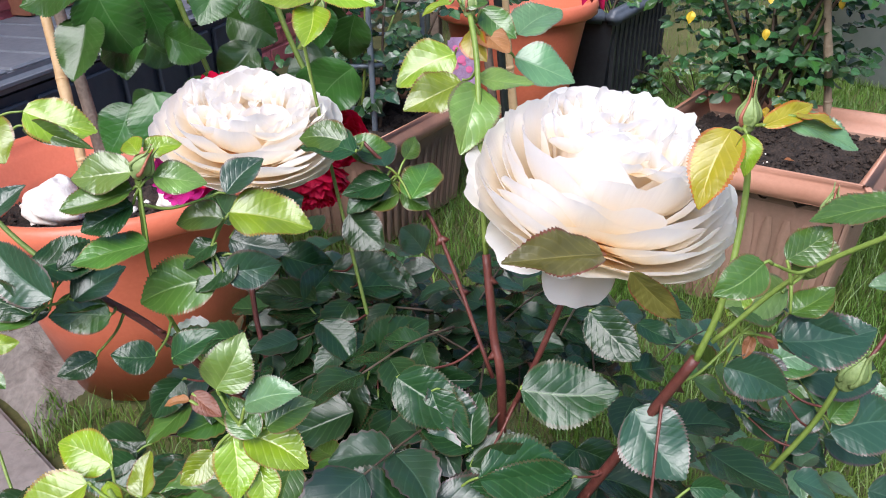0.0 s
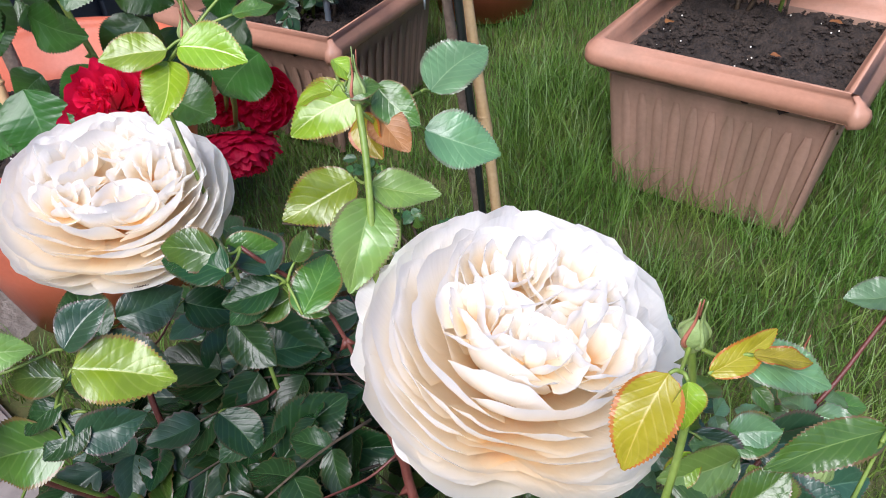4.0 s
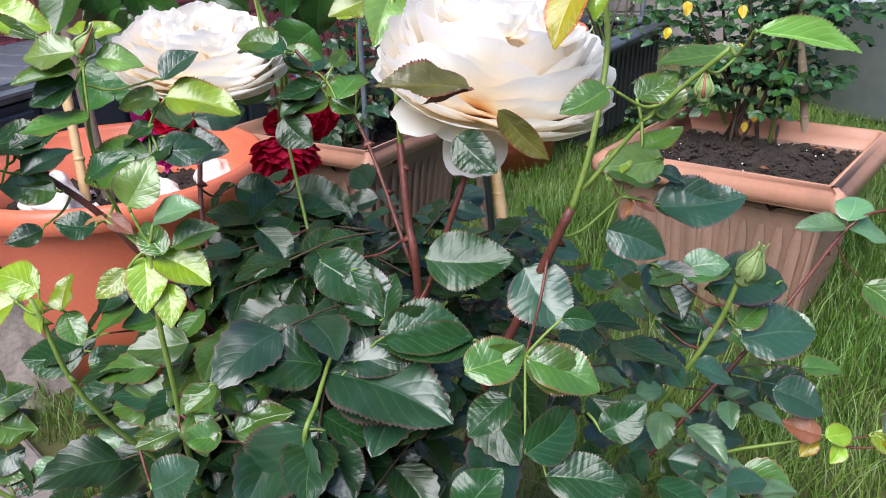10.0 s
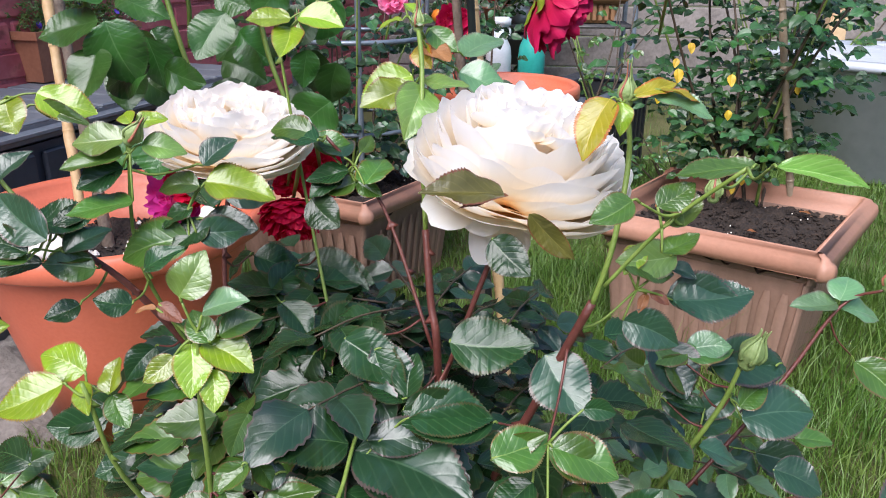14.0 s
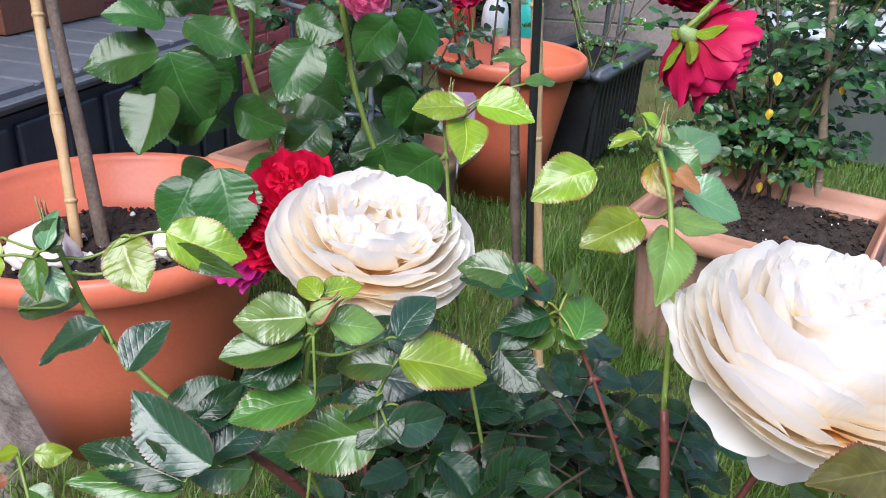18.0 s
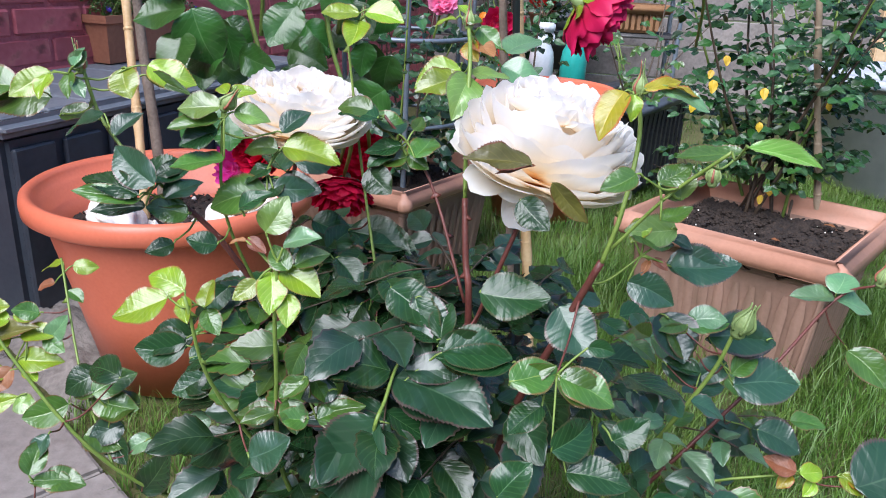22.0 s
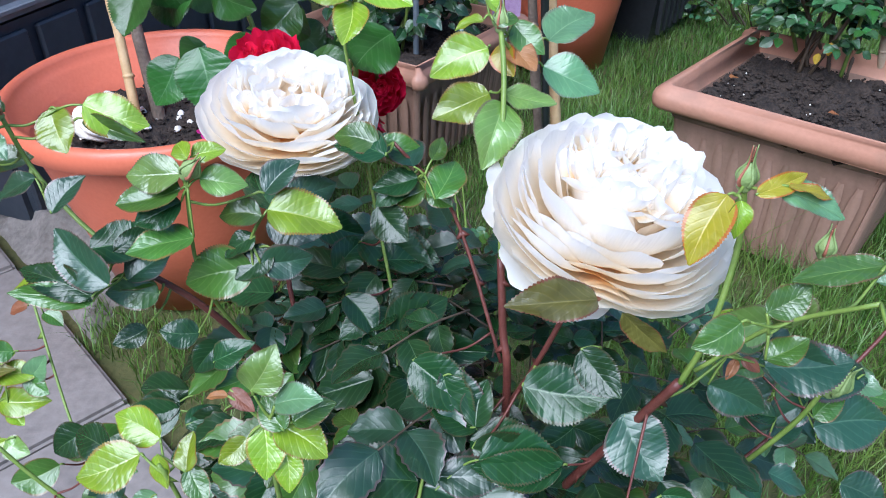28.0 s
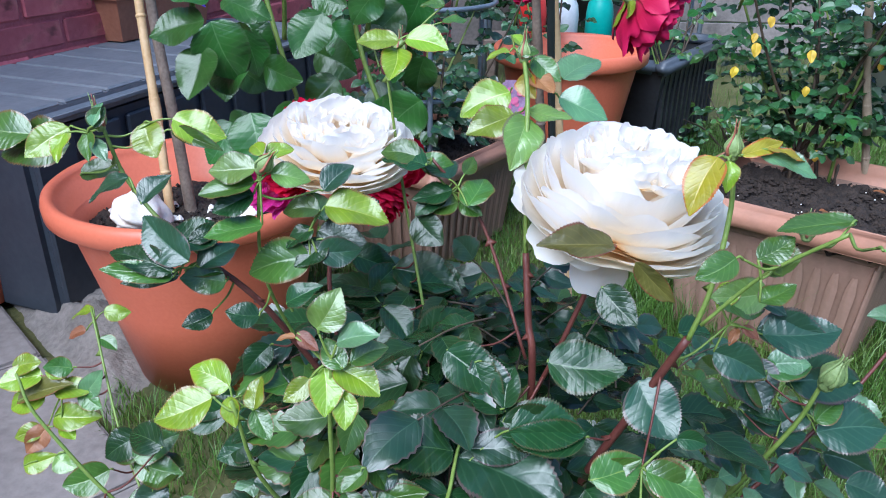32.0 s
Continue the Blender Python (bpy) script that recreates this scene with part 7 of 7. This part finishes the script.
for k in range(11):
    x, z = rk.uniform(-0.024, 0.024), rk.uniform(-0.05, 0.035)
    bm = bmesh.new()
    bmesh.ops.create_circle(bm, cap_ends=True, segments=9, radius=rk.uniform(0.005, 0.009), matrix=Matrix.Rotation(radians(-12), 4, "X") @ Matrix.Translation((x, -0.0022 - 0.0002 * k, z)) @ Matrix.Rotation(radians(90), 4, "X"))
    part("printed_flower", bm, FADED_PINK, card, "", False)

tag = thing("nursery_tag", "white plastic nursery tag with a grey ring printed on it", "plant label", (0, 0, 0))
put(tag, Matrix.Translation((-0.268, 1.650, 0.252)) @ Matrix.Rotation(0.35, 4, "Z") @ Matrix.Rotation(radians(38), 4, "X"))
bm = bmesh.new()
bmesh.ops.create_cube(bm, size=1, matrix=Matrix.Diagonal((0.058, 0.034, 0.0014, 1)))
bmesh.ops.bevel(bm, geom=[e for e in bm.edges if abs(e.verts[0].co.z - e.verts[1].co.z) > 0.001 and e.verts[0].co.x < 0], offset=0.013, segments=4, affect="EDGES")
part("tag_card", bm, PALE_LID, tag, "", False)
bm = bmesh.new()
for rad, deep in ((0.0085, 0.0014), (0.0035, 0.0018)):
    bmesh.ops.create_cone(bm, cap_ends=False, segments=20, radius1=rad, radius2=rad - 0.0022, depth=0.0006, matrix=Matrix.Translation((-0.014, 0, deep)))
part("printed_ring", bm, GREY_PLASTIC, tag, "", False)


# ---- lawn blades ----
def grass(name, count, region, low, high, lean, seed, label):
    r = np.random.RandomState(seed)
    x0, y0, x1, y1 = region
    verts, faces, made = [], [], 0
    while made < count:
        x, y = r.uniform(x0, x1), r.uniform(y0, y1)
        past = beyond_paving(x, y)
        if past < 0.012 + 0.02 * math.sin(x * 31) or past < 0.5 and x < -0.66 + 0.03 * math.sin(y * 19) and y < 1.5:
            continue
        if x + 0.0 < -0.86 + 0.25 * (y - 1.2):
            continue
        if math.hypot(x + 0.575, y - 1.09) < 0.17 or math.hypot(x - 0.105, y - 2.2) < 0.13:
            continue
        patch = noise.noise((x * 2.3, y * 2.3, 5.0))
        h = r.uniform(low, high) * (0.75 + 0.6 * max(0, patch + 0.3))
        if noise.noise((x * 4, y * 4, 9.0)) > 0.42 and r.rand() < 0.7:
            continue
        a, w = r.uniform(0, 6.283), r.uniform(0.0005, 0.0012)
        dx, dy = math.cos(a), math.sin(a)
        bend = h * r.uniform(0.2, lean)
        b = len(verts)
        a2 = a + r.uniform(0.8, 2.2)
        ex, ey = math.cos(a2) * bend, math.sin(a2) * bend
        verts += [(x - dx * w, y - dy * w, -0.012), (x + dx * w, y + dy * w, -0.012), (x + ex * 0.35 - dx * w * 0.8, y + ey * 0.35 - dy * w * 0.8, h * 0.6), (x + ex * 0.35 + dx * w * 0.8, y + ey * 0.35 + dy * w * 0.8, h * 0.6), (x + ex, y + ey, h)]
        faces += [(b, b + 1, b + 3, b + 2), (b + 2, b + 3, b + 4)]
        made += 1
    return tagged(new(name, mesh_of(name, verts, faces, GRASS_BLADE)), label, "grass", kind="stuff")


grass("lawn_grass", 90000, (-0.95, 0.05, 1.7, 2.9), 0.012, 0.045, 1.7, 1, "short green lawn grass with thin patches")
grass("lawn_grass", 15000, (-1.0, 2.9, 4.5, 6.5), 0.02, 0.06, 1.0, 2, "far lawn grass behind the pots")
grass("tall_grass", 260, (0.25, 0.98, 0.95, 1.40), 0.09, 0.17, 0.8, 6, "single long grass blades leaning on the planter")
grass("tall_grass", 13000, (0.12, 0.70, 1.6, 1.75), 0.03, 0.10, 1.5, 3, "long uncut grass round the square planter")

# back fence and rack
fence = tagged(new("fence"), "weathered grey horizontal board fence behind the garden", "fence", kind="structure")
for i in range(13):
    slabm = bmesh.new()
    bmesh.ops.create_cube(slabm, size=1, matrix=Matrix.Translation((2.2, 4.35, 0.09 + 0.165 * i)) @ Matrix.Diagonal((6.2, 0.022, 0.158, 1)))
    bmesh.ops.bevel(slabm, geom=list(slabm.edges), offset=0.004, segments=1, affect="EDGES")
    part("fence_board", slabm, BOARD_GREY, fence, "", False)
# plain unseen walls added behind and beside the camera: close the garden, darken reflections
for name, at, size in (("unseen_wall_south", (0.5, -4.5, 1.1), (11.0, 0.2, 2.2)), ("unseen_wall_east", (4.6, 1.0, 0.95), (0.15, 8.2, 1.9))):
    bm = bmesh.new()
    bmesh.ops.create_cube(bm, size=1, matrix=Matrix.Translation(at) @ Matrix.Diagonal((*size, 1)))
    tagged(part(name, bm, UNSEEN_WALL, None, "", False), "plain unseen wall added to darken reflections", "wall", kind="structure")

# bricks of the painted wall
rb = random.Random(12)
brick_meshes = []
for k in range(5):
    bm = bmesh.new()
    bmesh.ops.create_cube(bm, size=1, matrix=Matrix.Diagonal((0.212, 0.03, 0.064, 1)))
    bmesh.ops.bevel(bm, geom=list(bm.edges), offset=0.005, segments=1, affect="EDGES")
    for v in bm.verts:
        v.co += Vector((rb.uniform(-1, 1), rb.uniform(-1, 1), rb.uniform(-1, 1))) * 0.0018
    me = bpy.data.meshes.new("brick")
    bm.to_mesh(me)
    bm.free()
    me.materials.append(BRICK_RED)
    brick_meshes.append(me)
WALL_TURN = Matrix.Rotation(math.atan2(WALL_W.y, WALL_W.x), 4, "Z")
far_v, far_f = [], []
for row in range(32):
    for col in range(25):
        s = 0.05 + col * 0.222 + (0.111 if row % 2 else 0)
        at = WALL_A + WALL_W * s - WALL_N * (0.030 + rb.uniform(-0.002, 0.002)) + Vector((0, 0, 0.04 + row * 0.074))
        m = Matrix.Translation(at) @ WALL_TURN @ Matrix.Rotation(radians(rb.uniform(-0.6, 0.6)), 4, "Y")
        if 4 <= row <= 17 and 6 <= col <= 24:
            child("brick", rb.choice(brick_meshes), wall, m)
        else:
            me = rb.choice(brick_meshes)
            b = len(far_v)
            far_v += [m @ v.co for v in me.vertices]
            far_f += [tuple(b + i for i in p.vertices) for p in me.polygons]
tagged(child("bricks", mesh_of("bricks", far_v, far_f, BRICK_RED, False), wall), kind="stuff")
